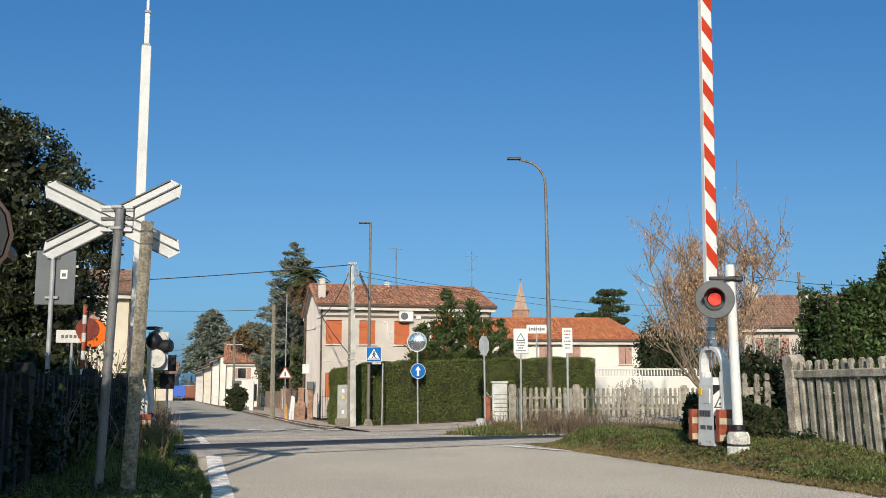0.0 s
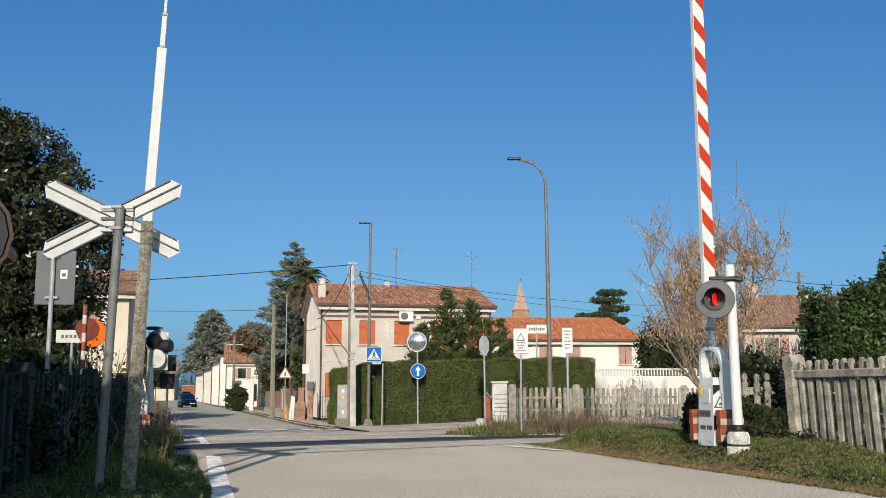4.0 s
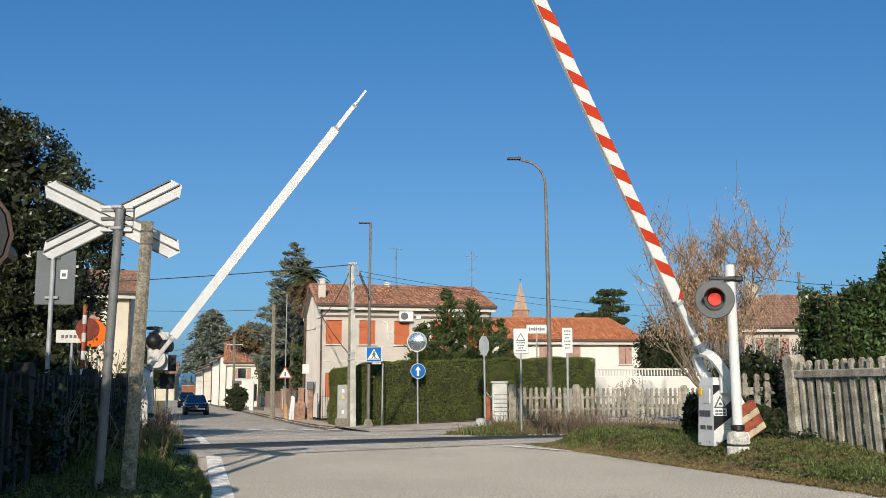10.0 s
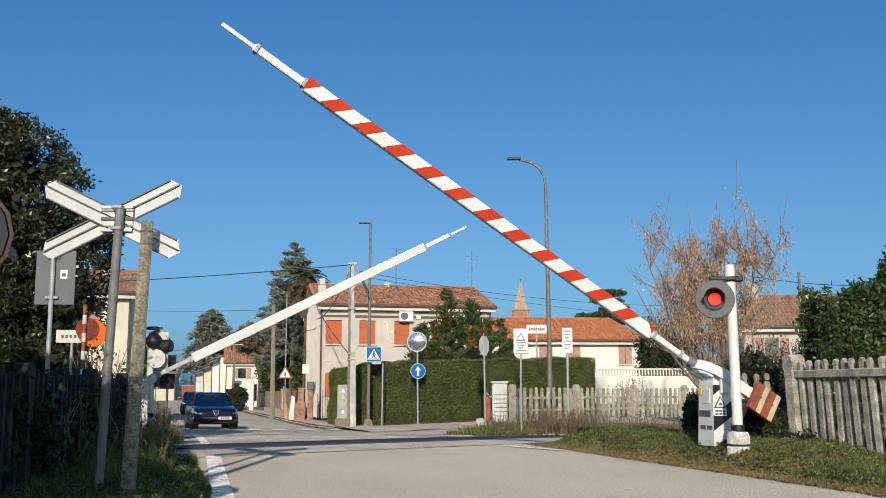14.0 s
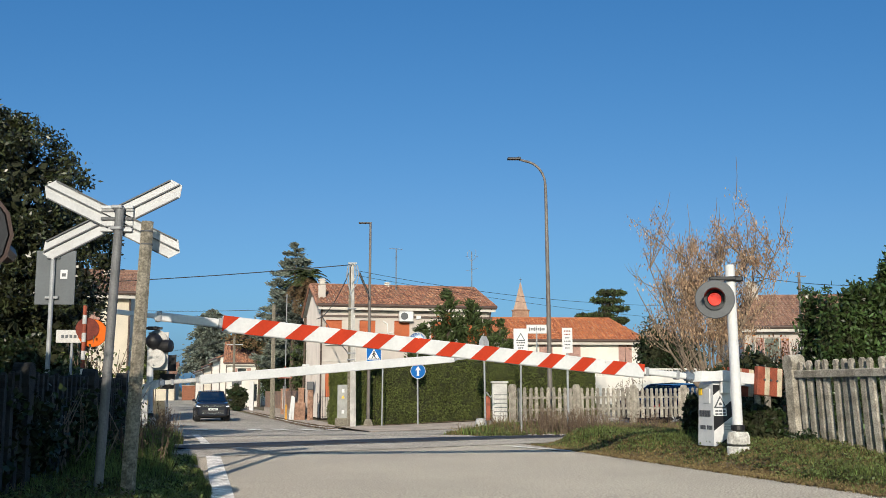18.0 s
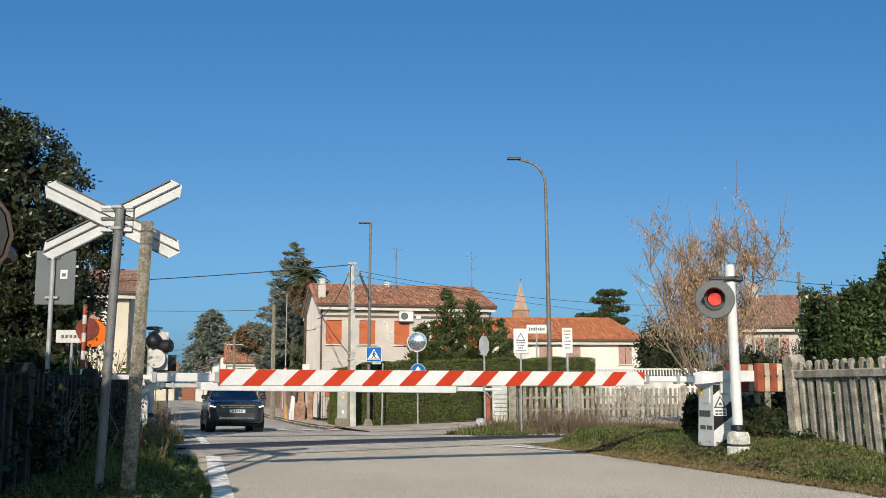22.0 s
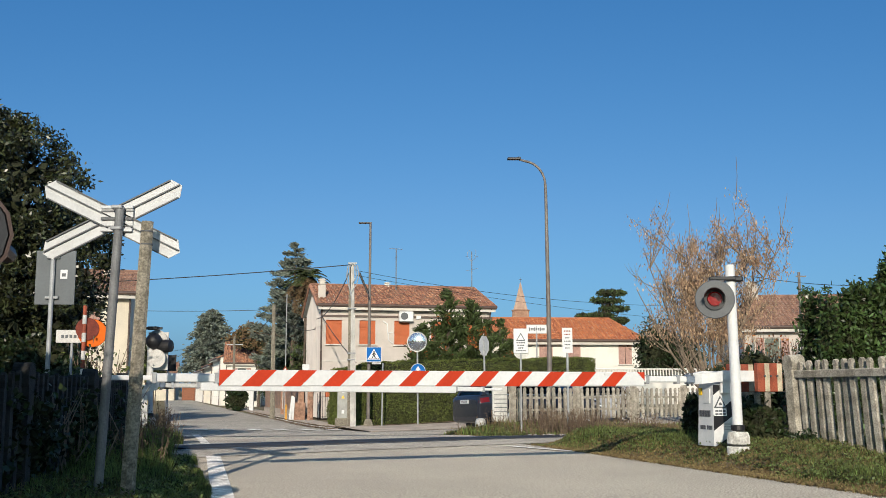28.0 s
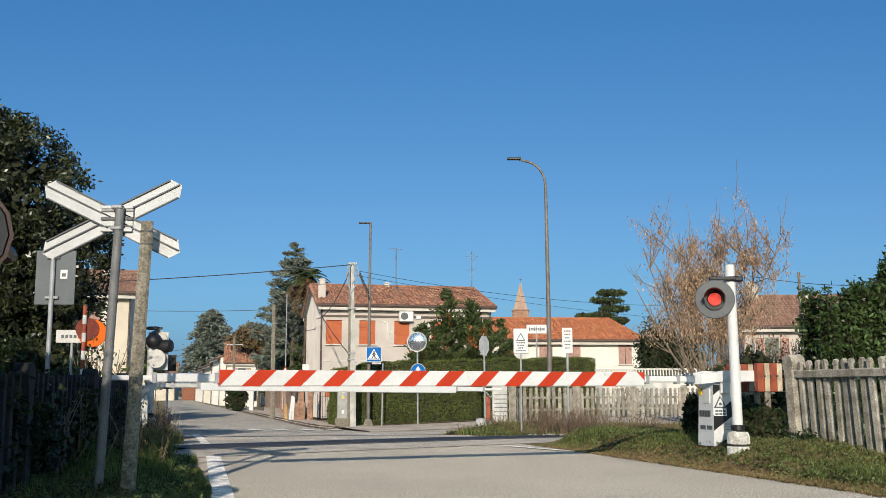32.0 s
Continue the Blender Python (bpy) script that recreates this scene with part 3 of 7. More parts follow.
    for s in (-1, 1):
        path = [(-0.80, 0.235), (-0.3, 0.235), (0.05, 0.235), (0.17, 0.228), (0.27, 0.20), (0.345, 0.15), (0.38, 0.08), (0.39, 0.02)]
        rows = []
        for i, (px, py) in enumerate(path):
            qx, qy = path[min(i + 1, len(path) - 1)][0] - path[max(i - 1, 0)][0], path[min(i + 1, len(path) - 1)][1] - path[max(i - 1, 0)][1]
            ln = math.hypot(qx, qy)
            nx, ny = -qy / ln * 0.024, qx / ln * 0.024
            hz = 0.068 if i > 2 else 0.075
            zo = off * max(0, min(1, (px - 0.05) / 0.34))
            rows.append([(px + nx, s * (py + ny), zo - hz), (px - nx, s * (py - ny), zo - hz), (px - nx, s * (py - ny), zo + hz), (px + nx, s * (py + ny), zo + hz)])
        k = Kit().grid(rows, close=True)
        k.f += [(0, 1, 2, 3), tuple(len(k.v) - 1 - i for i in range(4))]
        part("fork_arm", k, skin, boom)
    part("yoke_clamp", Kit().box(0.44, 0, off, 0.16, 0.14, 0.13, 0.03), M["bluesteel"], boom, "blue grey clamp of the yoke")
    for s in (-1, 1):
        part("bolt", Kit().rod((0.44, s * 0.05, off - 0.09), (0.44, s * 0.05, off + 0.09), 0.02, n=6), M["darksteel"], boom)
    part("root", Kit().box(0.85, 0, off, 0.84, 0.075, 0.085, 0.015), skin, boom)
    part("extension", Kit().box(7.32, 0, off, 0.76, 0.055, 0.10, 0.012), M["white"], boom)
    part("tip", Kit().box(7.92, 0, off, 0.46, 0.035, 0.055, 0.010), M["white"], boom)
    for sx in (0.66, 1.16, 6.97, 7.66):
        part("clamp", Kit().box(sx, 0, off, 0.05, 0.10, 0.12, 0.006), M["steel"], boom, "grey steel clamp")
    part("bolt_head", Kit().rod((1.83, 0.04, off + 0.07), (1.83, 0.062, off + 0.07), 0.022, n=8), M["white"], boom)
    for i in range(12):
        r = 6.763 - i * 0.479
        lo, hi = 1.215, 6.948
        top = [min(max(v, lo), hi) for v in (r, r + 0.215)]
        bot = [min(max(v, lo), hi) for v in (r + 0.195, r + 0.41)]
        poly = [(top[0], off + 0.094), (top[1], off + 0.094), (bot[1], off - 0.094), (bot[0], off - 0.094)]
        if i == 0:
            poly = [(r, off + 0.094), (hi, off + 0.094), (hi, off - 0.094)]
        part("red_band", Kit().prism(poly, 0.0455, 0.048), M["red"], boom, "red reflective band")
    part("red_band", Kit().prism([(1.216, off + 0.094), (1.33, off + 0.094), (1.216, off - 0.02)], 0.0455, 0.048), M["red"], boom, "red reflective band")
    for s in (-1, 1):
        w = part("counterweight", Kit().box(-0.68, s * 0.30, -0.02, 0.44, 0.09, 0.40, 0.012), M["rust_red"], boom, "faded red counterweight")
        for dx in (-0.84, -0.62):
            part("stripe", Kit().box(dx, s * 0.30, -0.02, 0.085, 0.102, 0.39, 0.004), M["creamstripe"], w, "cream stripe")
        for dx in (-0.79, -0.68, -0.57):
            part("bolt", Kit().rod((dx, s * 0.34, 0.0), (dx, s * 0.365, 0.0), 0.016, n=6), M["darksteel"], w)
    part("crossbar", Kit().rod((-0.68, -0.3, 0), (-0.68, 0.3, 0), 0.03), M["steel"], boom)
    return boom, zp


BOOM_NEAR, ZP_NEAR = barrier(3.827, 14.4, 0.26, -156.67, 1.216, -0.047, "white railway barrier machine with a red and white boom", False)
BOOM_FAR, ZP_FAR = barrier(-5.945, 20.0, 0.05, 26.47, 1.027, 0.095, "peeling white railway barrier machine with its boom seen from behind", True)


def signal(x, y, z0, z1, hx, hy, hz, face, label, r=0.26, lit=True):
    """A post with a round flashing-light board. face: degrees that the board looks towards, 0 is south."""
    th = thing("crossing_signal", label, "crossing signal", x, y, z0, 0, "crossing signals")
    k = Kit()
    k.rod((0, 0, 0.28), (-0.03, 0, z1 - z0), 0.068, 0.066, 18)
    part("post", k, M["white"], th, smooth=False)
    part("foot", Kit().lathe([(0.0, -0.3), (0.152, -0.3), (0.152, 0.07), (0.14, 0.085), (0.14, 0.105), (0.15, 0.12), (0.147, 0.21), (0.125, 0.265), (0.0, 0.27)], n=20), M["flaking"], th, "flaking white-washed concrete foot")
    part("weathered_band", Kit().lathe([(0.139, 0.075), (0.146, 0.08), (0.147, 0.10), (0.139, 0.112)], n=20), M["mouldshade"], th, "blackened groove round the foot")
    part("collar", Kit().lathe([(0.075, 0.28), (0.09, 0.29), (0.09, 0.35), (0.075, 0.36)], n=16), M["black"], th)
    dx, dy, dz = hx - x, hy - y, hz - z0
    turn = pose(dx, dy, dz, 0, 0, face)
    k = Kit()
    k.box((dx - 0.03) * 0.45 - 0.01, dy * 0.5, dz + 0.29, 0.36, 0.05, 0.05, 0.01)
    k.box(0.02, 0, dz + 0.285, 0.22, 0.17, 0.07, 0.02)
    k.rod((dx, dy + 0.02, dz + 0.28), (dx, dy + 0.02, dz + 0.1), 0.03, n=8)
    part("bracket", k, M["black"], th, "black bracket")
    rot = turn @ pose(0, 0, 0, 90, 0, 0)
    board = part("backboard", Kit().lathe([(0.12, 0.03), (r - 0.01, 0.03), (r, 0.022), (r, -0.01), (0.0, -0.012)], n=40), M["darksteel"] if lit else M["oldwhite"], th, "round dark grey backboard" if lit else "round pale backboard", rot)
    part("lamp_body", Kit().lathe([(0.0, -0.16), (0.08, -0.15), (0.12, -0.10), (0.13, -0.01)], n=24), M["black"], board)
    part("lens_rim", Kit().lathe([(0.100, 0.0), (0.100, 0.062), (0.145, 0.062), (0.145, 0.0)], n=28), M["black"], board)
    k = Kit()
    # hood: the upper part of a tube
    rows = []
    for i in range(17):
        a = radians(-15 + i * 210 / 16)
        L = 0.28 if 20 < math.degrees(a) < 160 else 0.14
        rows.append([(0.125 * math.cos(a), 0.125 * math.sin(a), 0.03), (0.13 * math.cos(a), 0.13 * math.sin(a), 0.03 + L), (0.137 * math.cos(a), 0.137 * math.sin(a), 0.03 + L), (0.137 * math.cos(a), 0.137 * math.sin(a), 0.03)])
    k.grid(rows)
    part("hood", k, M["black"], board, "black lamp hood")
    part("bowl", Kit().lathe([(0.112, 0.035), (0.10, 0.0), (0.06, -0.05), (0.0, -0.07)], n=28), M["lamplens"], board, "dark red lamp bowl", smooth=True)
    lens = None
    if lit:
        # an added two-sided disc: turning it stands in for the lamp dimming
        lens = part("lamp_reflector", Kit().lathe([(0.0, 0.0012), (0.05, 0.0010), (0.084, 0.0004), (0.084, -0.0004), (0.0, -0.001)], n=28), M["lampred"], th, "glowing red disc, turned over to dim the lamp")
        part("reflector_back", Kit().lathe([(0.0, -0.002), (0.087, -0.002), (0.087, -0.004), (0.0, -0.006)], n=28), M["lamplens"], lens, "dark red side for the dimmed lamp")
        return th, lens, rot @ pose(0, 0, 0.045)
    return th, lens, None


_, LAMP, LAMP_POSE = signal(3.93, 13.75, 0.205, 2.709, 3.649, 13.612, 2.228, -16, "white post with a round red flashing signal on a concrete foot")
sg, _, _ = signal(-5.99, 21.0, 0.2, 2.1, -5.93, 21.15, 2.0, 160, "white post with a signal board seen from behind", lit=False)
part("reflector_disc", Kit().lathe([(0.0, 0.0), (0.19, 0.0), (0.19, 0.03), (0.0, 0.03)], pose(0.12, -0.05, 1.46, 90, 0, 0), 24), M["oldwhite"], sg, "pale round disc")
part("lamp_back", Kit().lathe([(0.0, 0.20), (0.07, 0.19), (0.14, 0.13), (0.165, 0.03), (0.165, 0.0)], pose(0.05, -0.02, 1.82, 90, 0, 0), 24), M["black"], sg, "black rounded lamp back", smooth=True)
part("lamp_hood", Kit().lathe([(0.13, -0.25), (0.135, -0.05), (0.12, 0.06), (0.0, 0.08)], pose(0.34, 0.0, 1.72, 90, 0, 75), 20), M["black"], sg, "black hooded lamp")
part("panel", Kit().box(0.10, 0.12, 1.62, 0.42, 0.03, 0.78, 0.01), M["oldwhite"], sg, "pale panel")


def crossbuck(x, y, z0, zc):
    th = thing("crossbuck_sign", "white saltire crossing sign seen from behind on a grey post", "crossing sign", x, y, z0)
    h = zc - z0
    part("post", Kit().rod((-0.075, 0, -0.2), (0.02, 0, h + 0.1), 0.042, n=16), M["oldsteel"], th, "grey steel post")
    part("cap", Kit().lathe([(0.044, h + 0.08), (0.04, h + 0.11), (0.0, h + 0.115)], n=16), M["darksteel"], th)
    for i, (ang, yy) in enumerate(((-26.0, 0.075), (27.0, 0.098))):
        m = pose(-0.075, yy, h, 0, -ang, 0)
        L, w = 0.725, 0.098
        k = Kit().prism([(-L, 0), (-L + 0.07, -w), (L - 0.07, -w), (L, 0), (L - 0.07, w), (-L + 0.07, w)], -0.004, 0.004)
        plate = part("arm", k, M["alu"], th, "white board with a folded rib", m)
        for zz in (-w + 0.006, 0.012, w - 0.006):
            part("rib", Kit().box(0, -0.014, zz, 2 * L - (0.16 if abs(zz) > 0.05 else 0.03), 0.022, 0.012), M["darksteel"], plate, "grey folded rib")
    part("centre_plate", Kit().box(-0.02, 0.056, h, 0.30, 0.012, 0.25, 0.003), M["alu"], th)
    for zz in (-0.115, 0.0, 0.115):
        part("clamp_rail", Kit().box(-0.02, 0.042, h + zz * 0.95, 0.30, 0.022, 0.03, 0.004), M["alu"] if zz else M["darksteel"], th)
    for zz in (-0.10, 0.10):
        part("clamp", Kit().box(0.0, 0.0, h + zz, 0.10, 0.105, 0.035, 0.008), M["steel"], th)
        # a dark strip stands for the shade in the clamp rail's gap
        part("shadow_gap", Kit().box(-0.02, 0.047, h + zz * 0.72, 0.30, 0.014, 0.012), M["darksteel"], th, "dark strip drawn as the shade beside the clamp rail")
    return th


crossbuck(-3.05, 9.4, 0.12, 2.62)

pole = thing("concrete_post", "short weathered concrete post spotted with lichen", "post", -2.755, 9.25, 0.1, 0)
part("shaft", Kit().rod((-0.05, 0, 0), (0.032, 0, 2.46), 0.068, 0.056, 8), M["concrete"], pole)
for z in (2.24, 2.36):
    part("wire_band", Kit().lathe([(0.060, z), (0.060, z + 0.012)], pose(0.028, 0, 0), 12), M["darksteel"], pole)


def board_sign(name, x, y, z0, zc, w, h, rz, mat, label, r=0.03, hh=None):
    th = thing(name, label, "road sign", x, y, z0, rz)
    part("post", Kit().rod((0, 0.03, -0.2), (0, 0.03, (hh or zc + h / 2) - z0 - 0.02), r, n=12), M["steel"], th)
    bd = part("board", Kit().box(0, 0, zc - z0, w, 0.012, h, 0.004), mat, th)
    return th, bd


bs = thing("road_sign", "grey back of a rectangular sign on a steel post", "road sign", -5.94, 15.5, 0.2)
part("post", Kit().rod((-0.03, -0.05, -0.2), (-0.03, -0.05, 2.85), 0.035, n=12), M["steel"], bs)
bd = part("board", Kit().box(0, 0, 2.53, 0.61, 0.012, 0.83, 0.006), M["signback"], bs)
part("label", Kit().box(0.13, -0.009, 2.58, 0.11, 0.004, 0.14, 0.001), M["signwhite"], bd, "white maker's label")
part("bar", Kit().box(0.13, -0.013, 2.57, 0.06, 0.003, 0.05), M["darksteel"], bd)
for zz in (2.22, 2.84):
    part("bracket", Kit().box(-0.03, -0.03, zz, 0.2, 0.05, 0.04, 0.006), M["steel"], bs)

od = thing("marker_disc", "round orange marker disc on a post", "marker", -5.25, 15.0, 0.3)
part("post", Kit().rod((0, -0.10, -0.3), (0, -0.10, 1.95), 0.03, n=10), M["rust_red"], od, "faded red and white post")
for i in range(4):
    part("band", Kit().rod((0, -0.10, 0.9 + i * 0.26), (0, -0.10, 1.03 + i * 0.26), 0.032, n=10), M["oldwhite"], od, "white painted band")
# a maroon disc takes the place of the shade on the orange one
part("backplate", Kit().lathe([(0.0, 0.0), (0.165, 0.0), (0.165, -0.012), (0.0, -0.014)], pose(0.035, -0.07, 1.61, 90, 0, 16), 36), M["maroon"], od, "maroon disc before it, drawn as the shade on the orange disc")
part("disc", Kit().lathe([(0.0, 0.0), (0.20, 0.0), (0.205, -0.012), (0.0, -0.014)], pose(0.10, -0.03, 1.55, 90, 0, 12), 36), M["orange"], od)

nm, bd = board_sign("name_sign", -5.5, 15.1, 0.2, 1.81, 0.45, 0.19, 6, M["oldwhite"], "small rusty white name plate on a post", 0.02)
for i in range(5):
    part("bar", Kit().box(-0.13 + i * 0.06, -0.009, 1.61, 0.04, 0.004, 0.045), M["signback"], bd)

pn, bd = board_sign("road_sign", -6.24, 23.2, 0.0, 1.63, 0.38, 0.36, 0, M["black"], "dark backs of two square signs on a post", 0.03)
part("rib", Kit().box(0, -0.014, 1.63, 0.02, 0.016, 0.35), M["pvc"], bd)
part("board", Kit().box(0.0, 0, 1.22, 0.34, 0.012, 0.34, 0.004), M["black"], pn)


wb = thing("signal_board", "dark round metal board with a rusty rim on a steel post", "crossing sign", -2.42, 5.0, -0.1)
part("post", Kit().rod((-0.05, 0.06, -0.1), (-0.05, 0.06, 2.1), 0.035, n=12), M["oldsteel"], wb)
bd = part("board", Kit().lathe([(0.0, 0.02), (0.235, 0.02), (0.25, 0.0), (0.235, -0.012), (0.0, -0.014)], pose(0, 0, 1.90, 90, 0, 28), 14), M["black"], wb, "dark grey board")
part("rim", Kit().lathe([(0.243, 0.024), (0.262, 0.02), (0.262, -0.016), (0.243, -0.018)], pose(0, 0, 1.90, 90, 0, 28), 14), M["gutter"], bd, "rusty rim")


# ---- concrete paling fences ----
def paling_mesh(h, w, mat, thick=0.04):
    """A concrete paling with a pointed, rounded head and a faint taper."""
    k = Kit()
    pts = [(-w / 2, 0), (w / 2, 0), (w / 2, h - 0.16), (w * 0.30, h - 0.13), (w * 0.46, h - 0.07), (w * 0.34, h - 0.02), (0, h), (-w * 0.34, h - 0.02), (-w * 0.46, h - 0.07), (-w * 0.30, h - 0.13), (-w / 2, h - 0.16)]
    k.prism(pts, -thick / 2, thick / 2)
    return mesh("paling", k, mat)


def fence(pts, h, mat, label, spacing=0.2, w=0.088, posts=9, seed=1, lean=0.0, base=None, thick=0.04, rail_side=0.05, post_width=1.0, post_depth=0.075, rail_high=0.11, rail_drop=0.24, tip=0.0):
    """Palings on two rails between round-headed posts, along pts."""
    rng = random.Random(seed)
    x0, y0 = pts[0]
    th = thing("paling_fence", label, "fence", x0, y0, 0, group="concrete fences")
    me = paling_mesh(h, w, mat, thick)
    k = Kit()
    hp = h + 0.12
    k.prism([(-0.085, -0.2), (0.085, -0.2), (0.09, hp - 0.22), (0.115, hp - 0.19)] + [(0.115 * math.cos(radians(a)), hp - 0.115 + 0.115 * math.sin(radians(a))) for a in range(0, 181, 20)] + [(-0.115, hp - 0.19), (-0.09, hp - 0.22)], -post_depth, post_depth)
    post_me = mesh("post", k, mat)
    n = 0
    for (ax, ay), (bx, by) in zip(pts, pts[1:]):
        L = math.hypot(bx - ax, by - ay)
        rz = math.degrees(math.atan2(by - ay, bx - ax))
        count = int(L / spacing)
        for i in range(count):
            f = (i + 0.5) / count
            x, y = ax + (bx - ax) * f, ay + (by - ay) * f
            z = (float(terrain(x, y)) if base is None else base)
            if posts and n % posts == 0:
                ob = new("post", post_me)
                ob.parent = th
                ob.matrix_basis = pose(x - x0, y - y0, z, tip, rng.uniform(-1, 1), rz) @ Matrix.Diagonal((post_width, 1, 1, 1))
            elif rng.random() > 0.015:
                ob = new("paling", me)
                ob.parent = th
                ob.matrix_basis = pose(x - x0, y - y0, z + 0.03 + rng.uniform(-0.012, 0.012), 0, 0, rz + rng.uniform(-3, 3)) @ pose(0, 0, 0, tip + rng.uniform(-0.8, 0.8) * (tip > 0), rng.uniform(-1.3, 1.3) + lean)
            n += 1
        for zz in (h - rail_drop, 0.3):
            zc = [float(terrain(*p)) if base is None else base for p in ((ax, ay), (bx, by))]
            k = Kit()
            d = Vector((bx - ax, by - ay, zc[1] - zc[0]))
            k.box(0, 0, 0, d.length, 0.05, rail_high, 0.01)
            m = Matrix.Translation(((ax + bx) / 2 - x0, (ay + by) / 2 - y0, (zc[0] + zc[1]) / 2 + zz)) @ pose(0, 0, 0, 0, -math.degrees(math.atan2(d.z, math.hypot(d.x, d.y))), rz) @ pose(0, (rail_side if zz > 0.5 else 0.05) - zz * math.tan(radians(tip)), 0, tip)
            part("fence_rail", k, mat, th, at=m)
    return th


fence([(5.18, 15.1), (5.76, 13.1), (6.63, 10.0)], 1.53, M["fence"], "weathered grey concrete paling fence on a grassy verge", posts=30, seed=2, base=-0.11, rail_drop=0.17, tip=3.3, spacing=0.184, w=0.085, thick=0.062, rail_side=-0.05, post_depth=0.115)
fence([(4.98, 15.5), (4.45, 15.4)], 1.05, M["fence"], "short broken run of concrete palings beside ivy", posts=0, seed=3, base=0.2, spacing=0.17, rail_side=-0.05)
fence([(1.74, 26.9), (4.45, 29.0), (7.9, 31.7), (11.0, 34.1)], 0.86, M["fence"], "low concrete paling fence above long grass", posts=11, seed=4, spacing=0.205, w=0.088, base=0.20, thick=0.05, post_width=0.65, rail_high=0.06)
# the shade on this fence is part of its dark colour
fence([(-3.36, 6.2), (-3.72, 8.9), (-4.2, 12.5), (-4.8, 15.6)], 1.05, M["mouldshade"], "mouldy concrete paling fence, coloured darker for the shade on it", posts=14, seed=5, base=0.1)


# ---- houses ----
def pierced_wall(w, h, t, holes):
    """A wall in the xz plane, from y = 0 to t, with holes (x0, x1, z0, z1) through it."""
    xs = sorted({0, w, *[v for o in holes for v in o[:2]]})
    zs = sorted({0, h, *[v for o in holes for v in o[2:]]})
    nx, nz = len(xs), len(zs)

    def full(i, j):
        if not (0 <= i < nx - 1 and 0 <= j < nz - 1):
            return False
        return not any(o[0] - 1e-6 <= xs[i] and xs[i + 1] <= o[1] + 1e-6 and o[2] - 1e-6 <= zs[j] and zs[j + 1] <= o[3] + 1e-6 for o in holes)

    k = Kit()
    k.v = [(x, y, z) for y in (0, t) for z in zs for x in xs]
    at = lambda b, i, j: b * nx * nz + j * nx + i
    for i in range(nx - 1):
        for j in range(nz - 1):
            if not full(i, j):
                continue
            k.f.append((at(0, i, j), at(0, i + 1, j), at(0, i + 1, j + 1), at(0, i, j + 1)))
            k.f.append((at(1, i, j + 1), at(1, i + 1, j + 1), at(1, i + 1, j), at(1, i, j)))
            for di, dj, p, q in ((-1, 0, (i, j + 1), (i, j)), (1, 0, (i + 1, j), (i + 1, j + 1)), (0, -1, (i, j), (i + 1, j)), (0, 1, (i + 1, j + 1), (i, j + 1))):
                if not full(i + di, j + dj):
                    k.f.append((at(0, *q), at(0, *p), at(1, *p), at(1, *q)))
    return k


def tile_skin(w, run, rise, mat, parent, m, seed=0, pitch=0.24, cut=(0, 0)):
    """One slope of rounded tiles in overlapping rows: x along the eave, going up towards +y."""
    rng = np.random.default_rng(seed)
    L = math.hypot(run, rise)
    rows_n, cols = max(int(L / 0.36), 3), int(w / pitch)
    d, n = np.array([0, run / L, rise / L]), np.array([0, -rise / L, run / L])
    arc = [(0.0, 0.0), (0.22, 0.055), (0.5, 0.075), (0.78, 0.055), (1.0, 0.0)]
    verts = []
    for r in range(rows_n):
        s0, s1 = r * L / rows_n - 0.04, (r + 1) * L / rows_n
        for c in range(cols):
            if not cut[0] * r / rows_n <= c * pitch <= w - cut[1] * r / rows_n - pitch * 0.5:
                continue
            dx, dz = rng.uniform(-0.012, 0.012), rng.uniform(-0.01, 0.012)
            p = []
            for s, lift in ((s0, 0.045), (s1, 0.012)):
                p.append([np.array([c * pitch + a * pitch + dx, 0, 0]) + d * s + n * (h + lift + dz) for a, h in arc])
            for i in range(len(arc) - 1):
                verts += [p[0][i], p[0][i + 1], p[1][i + 1], p[1][i]]
            verts += [p[0][0], p[0][4], p[0][3], p[0][1]]
    ob = part("roof_tiles", fast_mesh("roof_tiles", np.array(verts), 4, mat), mat, parent, at=m)
    ob["kind"] = "stuff"
    return ob


